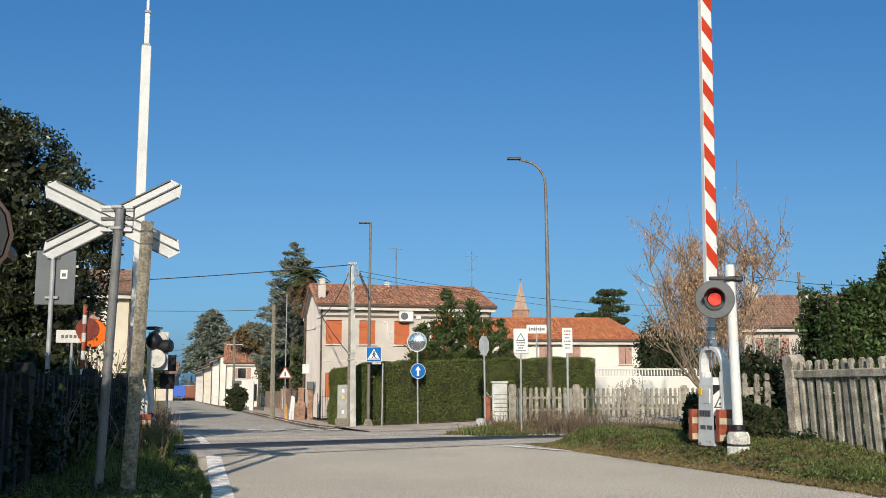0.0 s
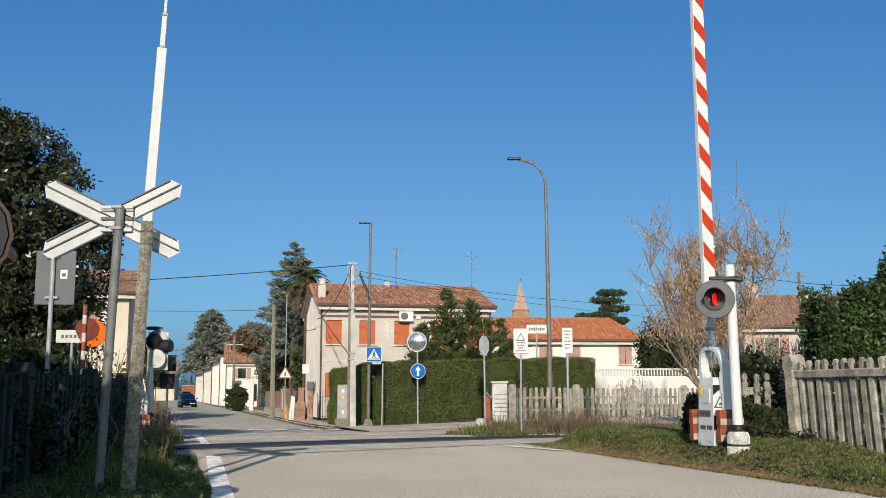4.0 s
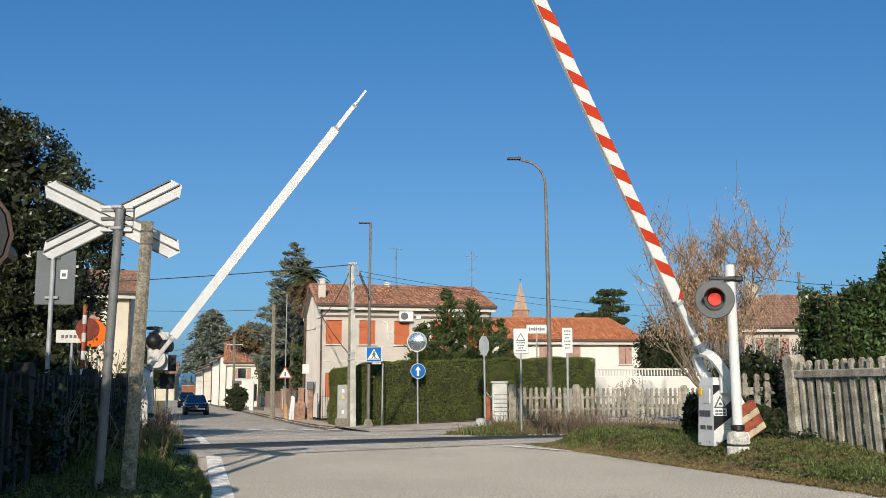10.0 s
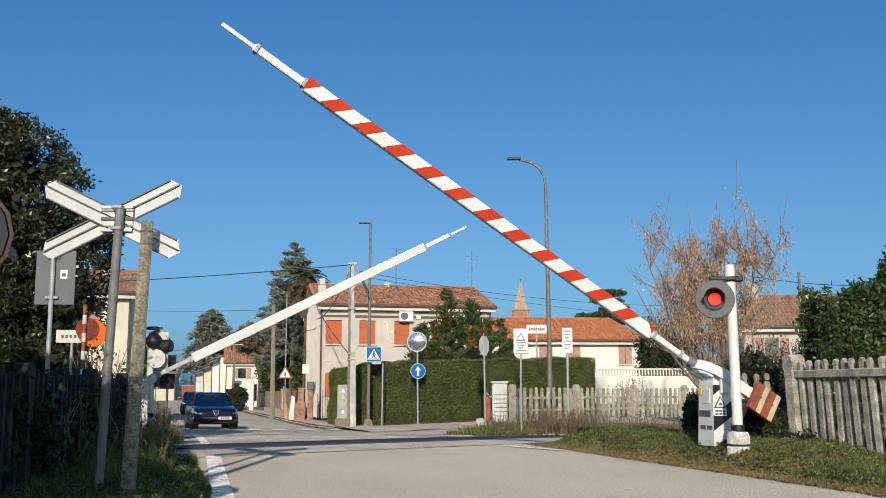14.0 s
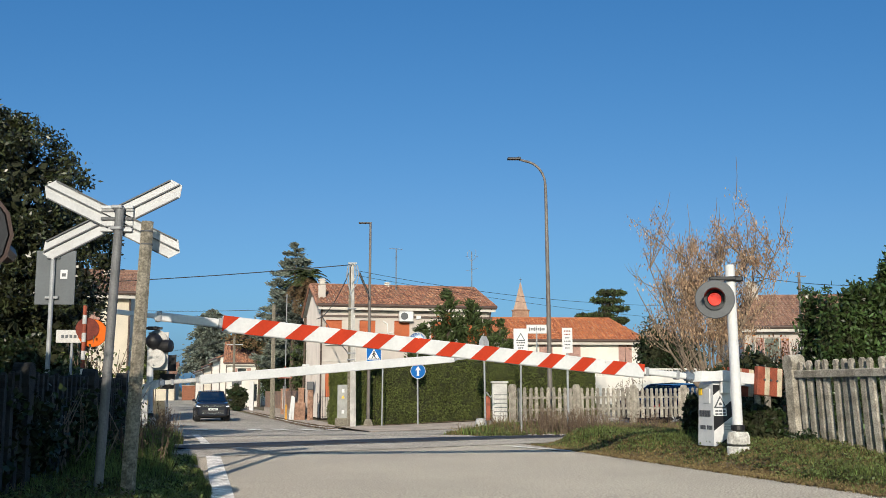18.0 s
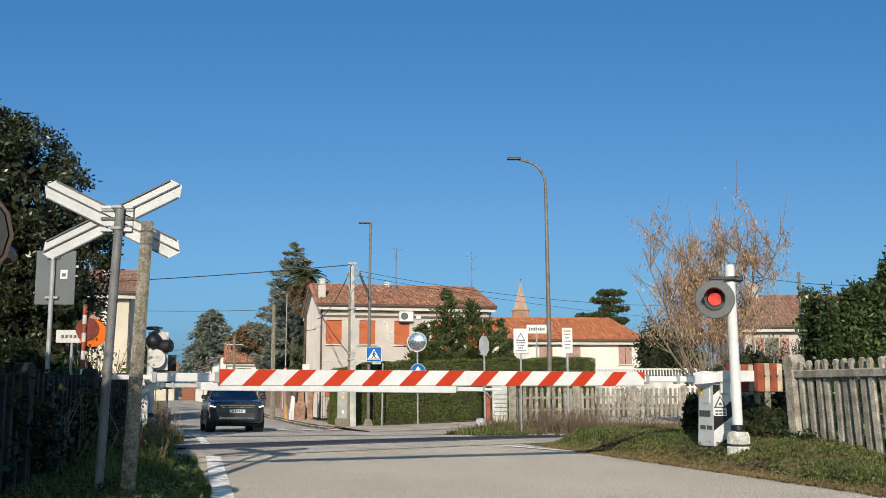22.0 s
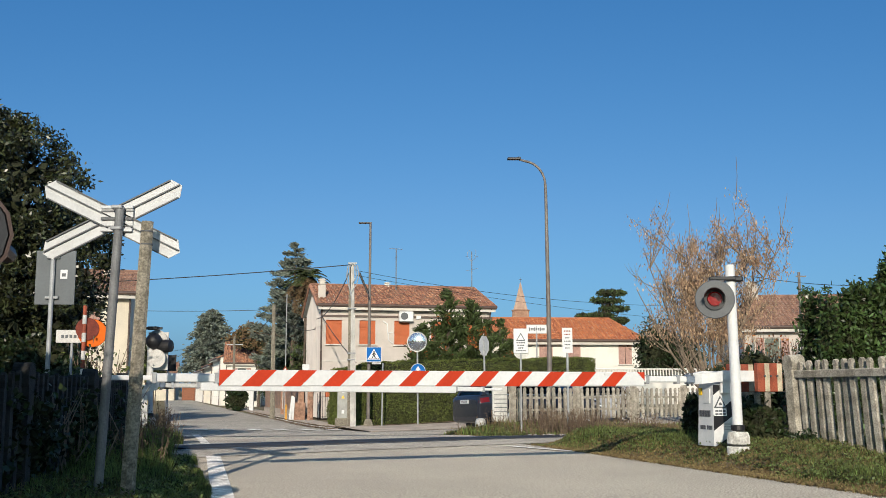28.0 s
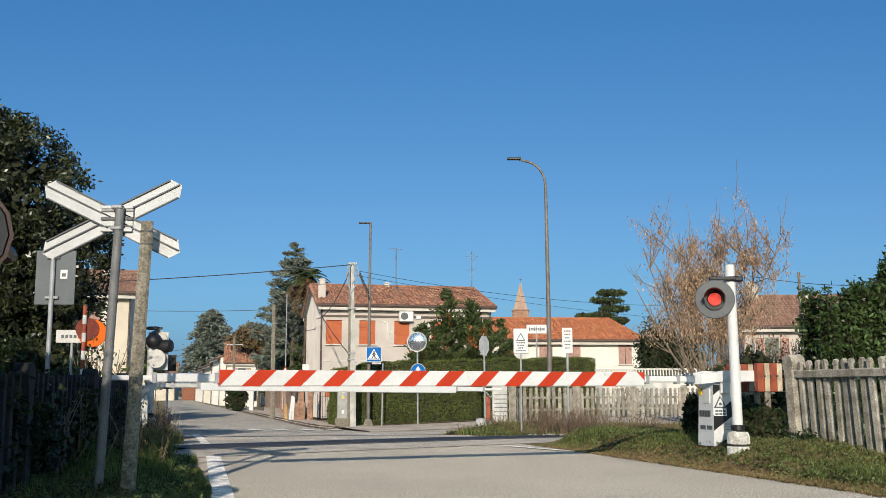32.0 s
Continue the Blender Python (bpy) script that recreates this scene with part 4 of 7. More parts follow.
def house(name, label, x, y, z, rz, w, d, eave, ridge, wall, roof, windows=(), side_windows=(), chimneys=(), over=0.45, seed=0, sill=True, hip=(0, 0)):
    """A two-slope house. Local: the front runs along x and faces -y; windows are (x0, x1, z0, z1, kind)."""
    th = thing(name, label, "house", x, y, z, rz, "houses")
    t = 0.3
    holes = [o[:4] for o in windows]
    part("wall", pierced_wall(w, eave, t, holes), wall, th)
    part("wall", Kit().box(w / 2, d - t / 2, eave / 2, w, t, eave), wall, th)
    for s in (0, 1):
        m = pose(t if s == 0 else w, t, 0, 0, 0, 90)
        k = pierced_wall(d - 2 * t, eave, t, [o[:4] for o in side_windows] if s == 0 else [])
        part("wall", k, wall, th, at=m)
        if not hip[s]:
            part("gable", Kit().prism([(-t, eave), (d - t, eave), (d / 2 - t, ridge - 0.02)], 0, t), wall, th, at=m)
    rise = ridge - eave
    slope = rise / (d / 2)
    for s in (0, 1):
        a = math.degrees(math.atan(slope))
        k = Kit()
        run = d / 2 + over
        low = eave - over * slope
        end = 0.24
        h0, h1 = hip if s == 0 else hip[::-1]
        k.add([(-end, -over, low), (w + end, -over, low), (w + end - h1, d / 2, ridge), (-end + h0, d / 2, ridge),
               (-end, -over, low + 0.1), (w + end, -over, low + 0.1), (w + end - h1, d / 2, ridge + 0.1), (-end + h0, d / 2, ridge + 0.1)],
              [(0, 3, 2, 1), (4, 5, 6, 7), (0, 1, 5, 4), (1, 2, 6, 5), (2, 3, 7, 6), (3, 0, 4, 7)])
        m = pose(0, 0, 0) if s == 0 else pose(w, d, 0, 0, 0, 180)
        rf = part("roof", k, M["trim"], th, "roof slab with pale eaves", m)
        tile_skin(w + 2 * end, run, rise + over * slope, roof, rf, pose(-end, -over, low + 0.1), seed + s, cut=(h0, h1))
        for x0, x1 in ((-end, -end + h0), (w + end, w + end - h1)):
            part("verge_tiles", Kit().pipe([(x0, -over, low + 0.10), ((x0 + x1) / 2, (d / 2 - over) / 2, (low + ridge) / 2 + 0.11), (x1, d / 2, ridge + 0.12)], 0.10, 8), roof, rf, "rounded tiles along the edge")
            if x1 != x0:
                # the sloping end of a hipped roof
                k = Kit().add([(x0, -over, low + 0.06), (x0, d + over, low + 0.06), (x1, d / 2, ridge + 0.08), (x1, d / 2, ridge - 0.1), (x0, -over, low - 0.05), (x0, d + over, low - 0.05)], [(0, 1, 2), (4, 3, 5), (0, 2, 3, 4), (1, 5, 3, 2), (0, 4, 5, 1)])
                if s == 0:
                    part("hip_end", k, roof, th)
        part("eave_board", Kit().box(w / 2, -over + 0.02, low - 0.10, w + 0.4, 0.04, 0.20), M["trim"], rf, "pale eave board")
        part("gutter", Kit().pipe([(-0.26, -over - 0.06, low + 0.06), (w + 0.26, -over - 0.06, low + 0.06)], 0.095, 8), M["gutter"], rf, "dark brown gutter")
    k = Kit()
    k.pipe([(-0.24 + hip[0], d / 2, ridge + 0.15), (w + 0.24 - hip[1], d / 2, ridge + 0.15)], 0.12, 8)
    part("ridge_cap", k, roof, th)
    for px in (0.02, w - 0.05):
        part("downpipe", Kit().pipe([(px, -over, eave - over * slope), (px, -0.08, eave - 0.5), (px, -0.08, 0.0)], 0.05, 8), M["gutter"], th, "dark downpipe")
    for (x0, x1, z0, z1, kind) in windows:
        cx, cz, ww, hh = (x0 + x1) / 2, (z0 + z1) / 2, x1 - x0, z1 - z0
        win = part("window", Kit().box(0, 0.24, 0, ww, 0.06, hh), M["trim"], th, at=pose(cx, 0, cz))
        part("frame", pierced_wall(ww, hh, 0.05, [(0.05, ww - 0.05, 0.05, hh - 0.05)]), M["trim"], win, at=pose(-ww / 2, 0.12, -hh / 2))
        if sill:
            part("sill", Kit().box(0, 0.02, -hh / 2 - 0.03, ww + 0.16, 0.36, 0.06, 0.01), M["trim"], win, "pale stone sill")
        if kind == "roller":
            rows = []
            for i in range(int(hh / 0.055)):
                z = -hh / 2 + 0.03 + i * 0.055
                rows += [[(sx * (ww / 2 - 0.015), yy, z + dz) for sx in (1, -1)] for dz, yy in ((0.0, 0.108), (0.006, 0.09), (0.046, 0.086), (0.052, 0.108))]
            k = Kit().grid(rows)
            part("shutter", k, M["shutter"], win, "closed orange roller shutter")
        elif kind == "plain":
            part("pane", Kit().box(0, 0.15, 0, ww - 0.1, 0.012, hh - 0.1), M["glass"], win)
        else:
            part("pane", Kit().box(0, 0.15, 0, ww - 0.1, 0.012, hh - 0.1), M["glass"], win)
            for s in (-1, 1):
                x_leaf = (s * ww * 0.5 - (ww / 2 if s < 0 else 0) + s * 0.02) if kind == "leaf" else (0.02 if s > 0 else -ww / 2 - 0.02)
                k = pierced_wall(ww / 2, hh, 0.04, [(0.06, ww / 2 - 0.06, 0.08, hh - 0.08)])
                sh = part("shutter", k, M["woodshutter"], win, "faded rose louvred shutter", pose(x_leaf, -0.06, -hh / 2))
                k = Kit()
                for i in range(int((hh - 0.16) / 0.06)):
                    k.box(ww / 4, 0.02, 0.1 + i * 0.06, ww / 2 - 0.11, 0.012, 0.055, 0, None)
                part("louvres", k, M["woodshutter"], sh)
    for o in side_windows:
        win = part("window", Kit().box((o[0] + o[1]) / 2, 0.2, (o[2] + o[3]) / 2, o[1] - o[0], 0.05, o[3] - o[2]), M["shutter"], th, at=pose(0.0, d - t, 0, 0, 0, -90))
    for (cx, cy, ch, cw) in chimneys:
        zz = ridge - abs(cy - d / 2) * slope
        c = part("chimney", Kit().box(cx, cy, zz + ch / 2 - 0.2, cw, cw * 0.8, ch + 0.4, 0.01), wall, th)
        k = Kit()
        for i in range(3):
            k.box(cx, cy, zz + ch + 0.08 + i * 0.12, cw * 1.1, cw * 0.9, 0.05, 0.01)
        k.box(cx, cy, zz + ch + 0.2, cw * 0.7, cw * 0.6, 0.36)
        part("chimney_cap", k, M["trim"], c)
    return th


ROLL = "roller"
main = house("village_house", "beige rendered house with closed orange shutters and a tiled roof", -7.2, 60.0, -0.6, 12.5, 10.35, 9.8, 6.66, 8.14, M["beige"], M["tiles"],
             [(0.30, 1.26, 4.30, 5.74, ROLL), (2.29, 3.27, 4.30, 5.74, ROLL), (4.39, 5.34, 4.30, 5.74, ROLL), (6.65, 7.62, 4.30, 5.74, ROLL), (8.8, 9.77, 4.30, 5.74, ROLL),
              (0.30, 1.26, 1.2, 2.64, ROLL), (2.29, 3.27, 1.2, 2.64, ROLL)], [(3.0, 3.5, 4.6, 5.5), (5.2, 5.9, 1.6, 2.6)],
             [(0.15, 1.2, 0.9, 0.42), (4.75, 4.9, 0.05, 0.34)], seed=1)
part("cornice_line", Kit().box(5.25, -0.04, 5.98, 10.4, 0.08, 0.12), M["gutter"], main, "dark cornice line")
part("string_course", Kit().box(5.25, -0.02, 3.34, 10.4, 0.04, 0.10), M["trim"], main)
ac = part("air_conditioner", Kit().box(5.05, -0.25, 5.99, 0.86, 0.32, 0.60, 0.02), M["white"], main, "white outdoor cooling unit")
part("fan_grille", Kit().lathe([(0.0, 0.0), (0.22, 0.0), (0.22, 0.012), (0.0, 0.012)], pose(4.93, -0.412, 6.0, 90, 0, 0), 24), M["darksteel"], ac)
part("bracket", Kit().box(5.05, -0.15, 5.67, 0.7, 0.3, 0.04), M["steel"], ac)
part("junction_box", Kit().box(5.85, -0.06, 5.95, 0.28, 0.1, 0.22, 0.01), M["white"], main)
k = Kit()
k.pipe([(3.7, -0.03, 5.7), (3.95, -0.03, 5.55), (3.98, -0.03, 5.0), (4.3, -0.03, 5.05), (4.0, -0.03, 5.0), (4.05, -0.03, 4.55), (4.3, -0.03, 4.4)], 0.04, 6)
part("conduit", k, M["white"], main, "white wall conduit")


def antenna(x, y, z, h, kind):
    th = thing("tv_antenna", "thin metal television antenna on the roof", "antenna", x, y, z, 20 if kind else -30, "antennas")
    part("mast", Kit().rod((0, 0, -0.6), (0, 0, h), 0.034, n=6), M["oldsteel"], th)
    k = Kit()
    if kind:
        k.rod((-0.45, 0, h), (0.45, 0, h), 0.016, n=5)
        for i in range(9):
            k.rod((-0.4 + i * 0.1, -0.16, h), (-0.4 + i * 0.1, 0.16, h), 0.008, n=4)
        k.rod((0, -0.3, h * 0.75), (0, 0.3, h * 0.75), 0.01, n=4)
    else:
        for s in (-1, 1):
            k.pipe([(0, 0, h * 0.72), (s * 0.28, 0, h * 0.8), (s * 0.32, 0, h), (s * 0.2, 0.1, h * 1.05)], 0.012, 5)
            k.rod((s * 0.32, -0.25, h * 0.86), (s * 0.32, 0.25, h * 0.86), 0.01, n=4)
        k.rod((-0.45, 0, h * 0.45), (0.45, 0, h * 0.5), 0.012, n=4)
    part("elements", k, M["steel"], th)


antenna(-3.0, 64.6, 7.8, 2.2, 1)
antenna(1.9, 66.6, 7.8, 2.3, 0)

house("low_house", "white rendered house with an orange tiled roof and rose shutters", 3.2, 68.4, -0.2, 4.0, 10.3, 8.0, 4.62, 6.12, M["whitewall"], M["newtiles"],
      [(3.3, 4.15, 2.75, 4.25, "closed"), (5.2, 6.05, 2.75, 4.25, "closed"), (8.7, 9.55, 2.95, 4.35, "closed")], (), (), seed=5, hip=(0, 1.5))
house("corner_house", "cream rendered house with a tiled roof beside the far road", -22.6, 48.0, -0.6, 15.3, 7.5, 8.0, 6.4, 7.7, M["cream"], M["browntiles"],
      [(4.7, 5.6, 3.9, 5.4, "leaf"), (4.7, 5.6, 0.9, 2.4, "leaf")], (), [(6.2, 3.2, 0.7, 0.45)], seed=7)
house("old_house", "old house with a brown hipped tile roof behind bare shrubs", 17.2, 58.5, 0, -6, 10.0, 9.0, 4.7, 6.6, M["beige"], M["browntiles"],
      [(1.2, 2.1, 2.6, 4.0, "leaf"), (4.0, 4.9, 2.6, 4.0, "leaf")], (), [(1.4, 4.2, 0.8, 0.7)], seed=9, hip=(1.6, 1.6))


def street_x(y):
    return -4.15 - 0.262 * (y - 40) + 1.6


def terrace_x(y):
    return -27.4 - 0.294 * (y - 126)


house("street_house", "white rendered house with a brown tiled roof beside the far road", -25.0, 118.0, -0.85, 10, 4.2, 6.5, 5.2, 7.4, M["whitewall"], M["tiles"],
      [(1.3, 2.3, 3.2, 4.4, "leaf"), (2.9, 3.6, 0.6, 2.6, "plain")], (), [(3.2, 2.6, 0.8, 0.5)], seed=10)
for i, (y0, y1, eave, ridge, wall, roof) in enumerate(((126, 140, 5.9, 7.2, "whitewall", "tiles"), (140.5, 158, 5.4, 6.8, "cream", "tiles"), (158.5, 182, 5.0, 6.3, "trim", "browntiles"))):
    L = math.hypot(y1 - y0, terrace_x(y1) - terrace_x(y0))
    wins = []
    s = 1.2
    while s < L - 2.2:
        wins.append((s, s + 0.9, 1.1, 2.5, "plain"))
        if eave > 4.6:
            wins.append((s, s + 0.9, 3.3, 4.4, "plain"))
        s += 4.6
    house("terraced_house", ("white", "cream", "pale grey")[i] + " rendered street house with a tiled roof", terrace_x(y1), y1, -0.85, -73.6, L, 7.0, eave, ridge, M[wall], M[roof], wins, (), [(L * 0.6, 3.0, 0.8, 0.6)], seed=11 + i)
house("roadside_house", "terracotta coloured gabled house behind trees", -13.5, 92, -0.8, -10, 6.0, 8.0, 7.0, 8.6, M["brick"], M["tiles"], [(2.0, 2.9, 4.6, 5.9, "leaf")], (), (), seed=15)
house("roadside_house", "pale house at the far end of the road", -62, 190, -0.9, 10, 12.0, 9.0, 5.0, 7.0, M["cream"], M["browntiles"], [(2.0, 2.9, 2.6, 3.9, "leaf"), (7.0, 7.9, 2.6, 3.9, "leaf")], (), (), seed=16)


def board_fence():
    """Boundary of wooden boards and masonry along the far pavement."""
    th = thing("garden_fence", "brown wooden board fence on a low wall beside the pavement", "fence", 0, 0, 0)
    me = mesh("board", Kit().box(0, 0, 0.85, 0.16, 0.03, 1.3, 0.005), M["wood"])
    y = 64.0
    i = 0
    while y < 89:
        if not (72.5 < y < 74.5):
            ob = new("board", me)
            ob.parent = th
            ob.matrix_basis = pose(street_x(y), y, float(level(street_x(y), y)) + 0.2 + 0.01 * (i % 3), 0, 0, 104.7)
        y += 0.175
        i += 1
    for a, b in ((64, 72.4), (74.6, 89)):
        k = Kit()
        rows = []
        for yy in np.linspace(a, b, 8):
            x, z = street_x(yy), float(level(street_x(yy), yy))
            rows.append([(x - 0.1, yy, z - 0.1), (x - 0.1, yy, z + 0.42), (x + 0.12, yy, z + 0.42), (x + 0.12, yy, z - 0.1)])
        k.grid(rows)
        part("low_wall", k, M["paving"], th)
    k = Kit().box(0, 0, 0.9, 0.32, 0.32, 1.8, 0.02)
    k.box(0, 0, 1.84, 0.40, 0.40, 0.08, 0.02)
    pme = mesh("gate_pillar", k, M["palebrick"])
    for yy in (72.5, 74.5, 64.0):
        ob = new("gate_pillar", pme)
        ob.parent = th
        ob.matrix_basis = pose(street_x(yy), yy, float(level(street_x(yy), yy)), 0, 0, 14.7)
    part("gate", Kit().box(street_x(73.5), 73.5, 0.5, 0.05, 1.6, 1.6, 0.01), M["oldwhite"], th, "pale metal gate")


board_fence()
bw = thing("boundary_wall", "orange brick boundary wall beside the far road", "wall", -47.0, 196, -0.9, 16)
part("wall", Kit().box(0, 0, 1.4, 5.5, 0.3, 2.8, 0.02), M["brick"], bw)
part("coping", Kit().box(0, 0, 2.84, 5.7, 0.4, 0.08, 0.01), M["trim"], bw)
wp = thing("gate_posts", "two slim white gate posts beside a clipped bush", "gate", -16.9, 91, -0.8)
for d in (0, 1.6):
    part("post", Kit().box(-0.25 * d, d, 1.3, 0.28, 0.28, 2.6, 0.02), M["white"], wp)


def spire():
    th = thing("church_tower", "brick church tower with a pointed cone spire", "church tower", 19.1, 250, -1)
    part("tower", Kit().box(0, 0, 9.6, 4.4, 4.4, 19.2, 0.05), M["spirebrick"], th)
    part("cornice", Kit().lathe([(0, 19.2), (2.5, 19.2), (2.75, 19.5), (2.75, 19.8), (2.1, 19.9), (2.05, 21.2), (2.25, 21.4), (2.25, 21.6), (0, 21.6)], n=16), M["palebrick"], th, "brick cornice")
    part("spire", Kit().lathe([(1.75, 21.6), (0.9, 25.0), (0.12, 28.3), (0.0, 28.4)], n=16), M["spirebrick"], th, "conical brick spire")
    k = Kit().rod((0, 0, 28.3), (0, 0, 29.6), 0.06, n=5)
    k.rod((-0.35, 0, 29.1), (0.35, 0, 29.1), 0.05, n=5)
    part("cross", k, M["darksteel"], th)


spire()


def garden_wall():
    th = thing("garden_wall", "white rendered garden wall with a balustrade on top", "wall", 6.4, 49.5, 0)
    part("wall", Kit().box(3.6, 0, 0.7, 7.6, 0.25, 2.0, 0.02), M["whitewall"], th)
    part("coping", Kit().box(3.6, 0, 2.03, 7.7, 0.30, 0.06, 0.01), M["whitewall"], th)
    me = mesh("baluster", Kit().box(0, 0, 0, 0.07, 0.1, 0.28, 0.01), M["whitewall"])
    for i in range(52):
        ob = new("baluster", me)
        ob.parent = th
        ob.matrix_basis = pose(-0.1 + i * 0.145, 0, 1.86)
    part("footing", Kit().box(3.6, -0.15, 0.1, 7.6, 0.1, 0.5), M["concrete"], th)


garden_wall()


# ---- street furniture beyond the rails ----
up = thing("utility_pole", "pair of concrete utility poles strapped together with cables", "utility pole", -3.43, 40.0, -0.42)
for x0, x1, dy, h, r, mat in ((-0.08, -0.15, 0, 6.45, 0.092, "paleconcrete"), (-0.235, -0.25, 0.12, 6.3, 0.075, "concrete")):
    part("pole", Kit().rod((x0, dy, -0.3), (x1, dy, h), r, r * 0.7, 12), M[mat], up)
for z in (2.6, 2.85, 4.6):
    part("strap", Kit().lathe([(0.17, z), (0.175, z + 0.025), (0.17, z + 0.05)], pose(-0.16, 0.05, 0), 16), M["steel"], up)
part("conduit", Kit().pipe([(0.03, -0.02, 0.0), (-0.01, -0.02, 2.5), (-0.05, -0.02, 4.4)], 0.025, 6), M["paleconcrete"], up, "pale cable conduit")
k = Kit()
for i, (w, lo) in enumerate(((-0.22, 5.2), (-0.12, 4.9), (0.16, 5.6), (0.26, 5.3))):
    k.pipe([(-0.15, -0.08, 6.4), (-0.15 + w * 0.8, -0.1, 6.3), (-0.15 + w, -0.1, 5.9), (-0.15 + w * 0.7, -0.1, (5.9 + lo) / 2), (-0.16, -0.1, lo)], 0.022, 5)
part("cable_loops", k, M["steel"], up, "loops of grey cable")
k = Kit()
for i in range(5):
    k.rod((0.12 + 0.07 * i, -0.05, 6.05 - 0.16 * i), (0.2 + 0.07 * i, -0.05, 5.85 - 0.16 * i), 0.045, n=7)
part("terminals", k, M["black"], up, "black cable terminals")
part("crosspiece", Kit().box(-0.15, 0, 6.42, 0.36, 0.1, 0.06), M["steel"], up)

lp = thing("street_lamp", "slim brown street lamp with a flat head", "street lamp", -2.95, 40.6, -0.4, 0, "street lamps")
part("pole", Kit().rod((0, 0, 0), (0.02, 0, 8.15), 0.072, 0.045, 12), M["rustpole"], lp)
part("head", Kit().box(-0.22, 0, 8.12, 0.46, 0.16, 0.05, 0.02), M["black"], lp)
part("foot", Kit().lathe([(0.0, 0.3), (0.12, 0.28), (0.2, 0.02), (0.2, -0.2)], n=12), M["concrete"], lp)

lp = thing("street_lamp", "tall grey street lamp with a curved arm", "street lamp", 2.96, 28.3, 0.05, 0, "street lamps")
arc = [(-0.06 - 0.62 * (1 - math.cos(radians(a))), 0, 6.72 + 0.70 * math.sin(radians(a))) for a in range(10, 86, 9)]
pts = [(0.0, 0, -0.3), (-0.02, 0, 3.2), (-0.05, 0, 6.4), (-0.06, 0, 6.72), *arc, (-0.80, 0, 7.47)]
part("pole", Kit().pipe(pts, [0.072, 0.062, 0.044, 0.040] + [0.034] * len(arc) + [0.03], 12), M["rustpole"], lp)
part("head", Kit().box(-0.95, 0, 7.49, 0.36, 0.16, 0.06, 0.025, None), M["black"], lp)
part("gasket", Kit().box(-0.80, 0, 7.50, 0.10, 0.12, 0.09, 0.02), M["darksteel"], lp)

ps = thing("road_sign", "blue square pedestrian crossing sign on the lamp pole side", "road sign", -2.73, 40.35, 0)
sq = part("board", Kit().box(0, 0, 2.42, 0.6, 0.02, 0.6, 0.012), M["blue"], ps, "blue square board")
part("triangle", Kit().prism([(-0.25, 2.22), (0.25, 2.22), (0, 2.64)], -0.016, -0.0105), M["signwhite"], sq, "white triangle")
k = Kit()
k.rod((0.005, -0.018, 2.53), (0.005, -0.020, 2.53), 0.028, n=10)
k.prism([(-0.02, 2.5), (0.03, 2.5), (0.03, 2.40), (0.09, 2.26), (0.05, 2.26), (0.0, 2.36), (-0.06, 2.26), (-0.10, 2.26), (-0.02, 2.39)], -0.020, -0.0165)
k.prism([(-0.08, 2.40), (-0.01, 2.49), (0.03, 2.49), (0.09, 2.42), (0.07, 2.40), (0.01, 2.46), (-0.06, 2.39)], -0.020, -0.0165)
for i in range(5):
    k.prism([(-0.19 + i * 0.09, 2.235), (-0.15 + i * 0.09, 2.235), (-0.125 + i * 0.075, 2.285), (-0.155 + i * 0.075, 2.285)], -0.019, -0.0165)
part("rim", pierced_wall(0.6, 0.6, 0.004, [(0.022, 0.578, 0.022, 0.578)]), M["signwhite"], sq, "white rim", pose(-0.3, -0.0135, 2.12))
part("pictogram", k, M["black"], sq, "black walking pictogram")
part("bracket", Kit().box(-0.05, 0.15, 2.2, 0.35, 0.25, 0.04), M["steel"], ps)
part("supplement", Kit().box(0.1, -0.0, 2.07, 0.35, 0.015, 0.07, 0.003), M["oldwhite"], ps)
tp = thing("thin_post", "thin grey steel post beside the hedge", "post", -2.38, 40.1, -0.42)
part("shaft", Kit().rod((0, 0, -0.2), (0.02, 0, 2.5), 0.03, n=8), M["steel"], tp)

ms = thing("traffic_mirror", "convex traffic mirror above a round blue arrow sign", "traffic mirror", -1.0, 41.0, -0.3)
part("post", Kit().rod((0, 0.06, -0.2), (-0.03, 0.06, 3.0), 0.035, n=10), M["steel"], ms)
mi = part("mirror", Kit().lathe([(0.0, 0.16), (0.14, 0.15), (0.28, 0.11), (0.36, 0.06)], n=32), M["mirror"], ms, "convex mirror glass", pose(-0.04, 0.0, 3.25, 94, 0, -8), smooth=True)
part("rim", Kit().lathe([(0.36, 0.06), (0.40, 0.07), (0.405, -0.03), (0.0, -0.06)], n=32), M["oldwhite"], mi, "pale mirror rim")
rb = part("arrow_board", Kit().lathe([(0.0, 0.0), (0.29, 0.0), (0.30, -0.012), (0.0, -0.014)], n=36), M["blue"], ms, "round blue board", pose(0.0, 0.0, 2.08, 90, 0, 0))
part("rim", Kit().lathe([(0.285, 0.001), (0.302, 0.001), (0.302, -0.015), (0.285, -0.015)], n=36), M["signwhite"], rb)
part("arrow", Kit().prism([(-0.045, -0.19), (0.045, -0.19), (0.045, 0.03), (0.11, 0.03), (0, 0.2), (-0.11, 0.03), (-0.045, 0.03)], -0.004, -0.001, pose(0, 0, 0, -90, 0, 0)), M["signwhite"], rb, "white arrow")

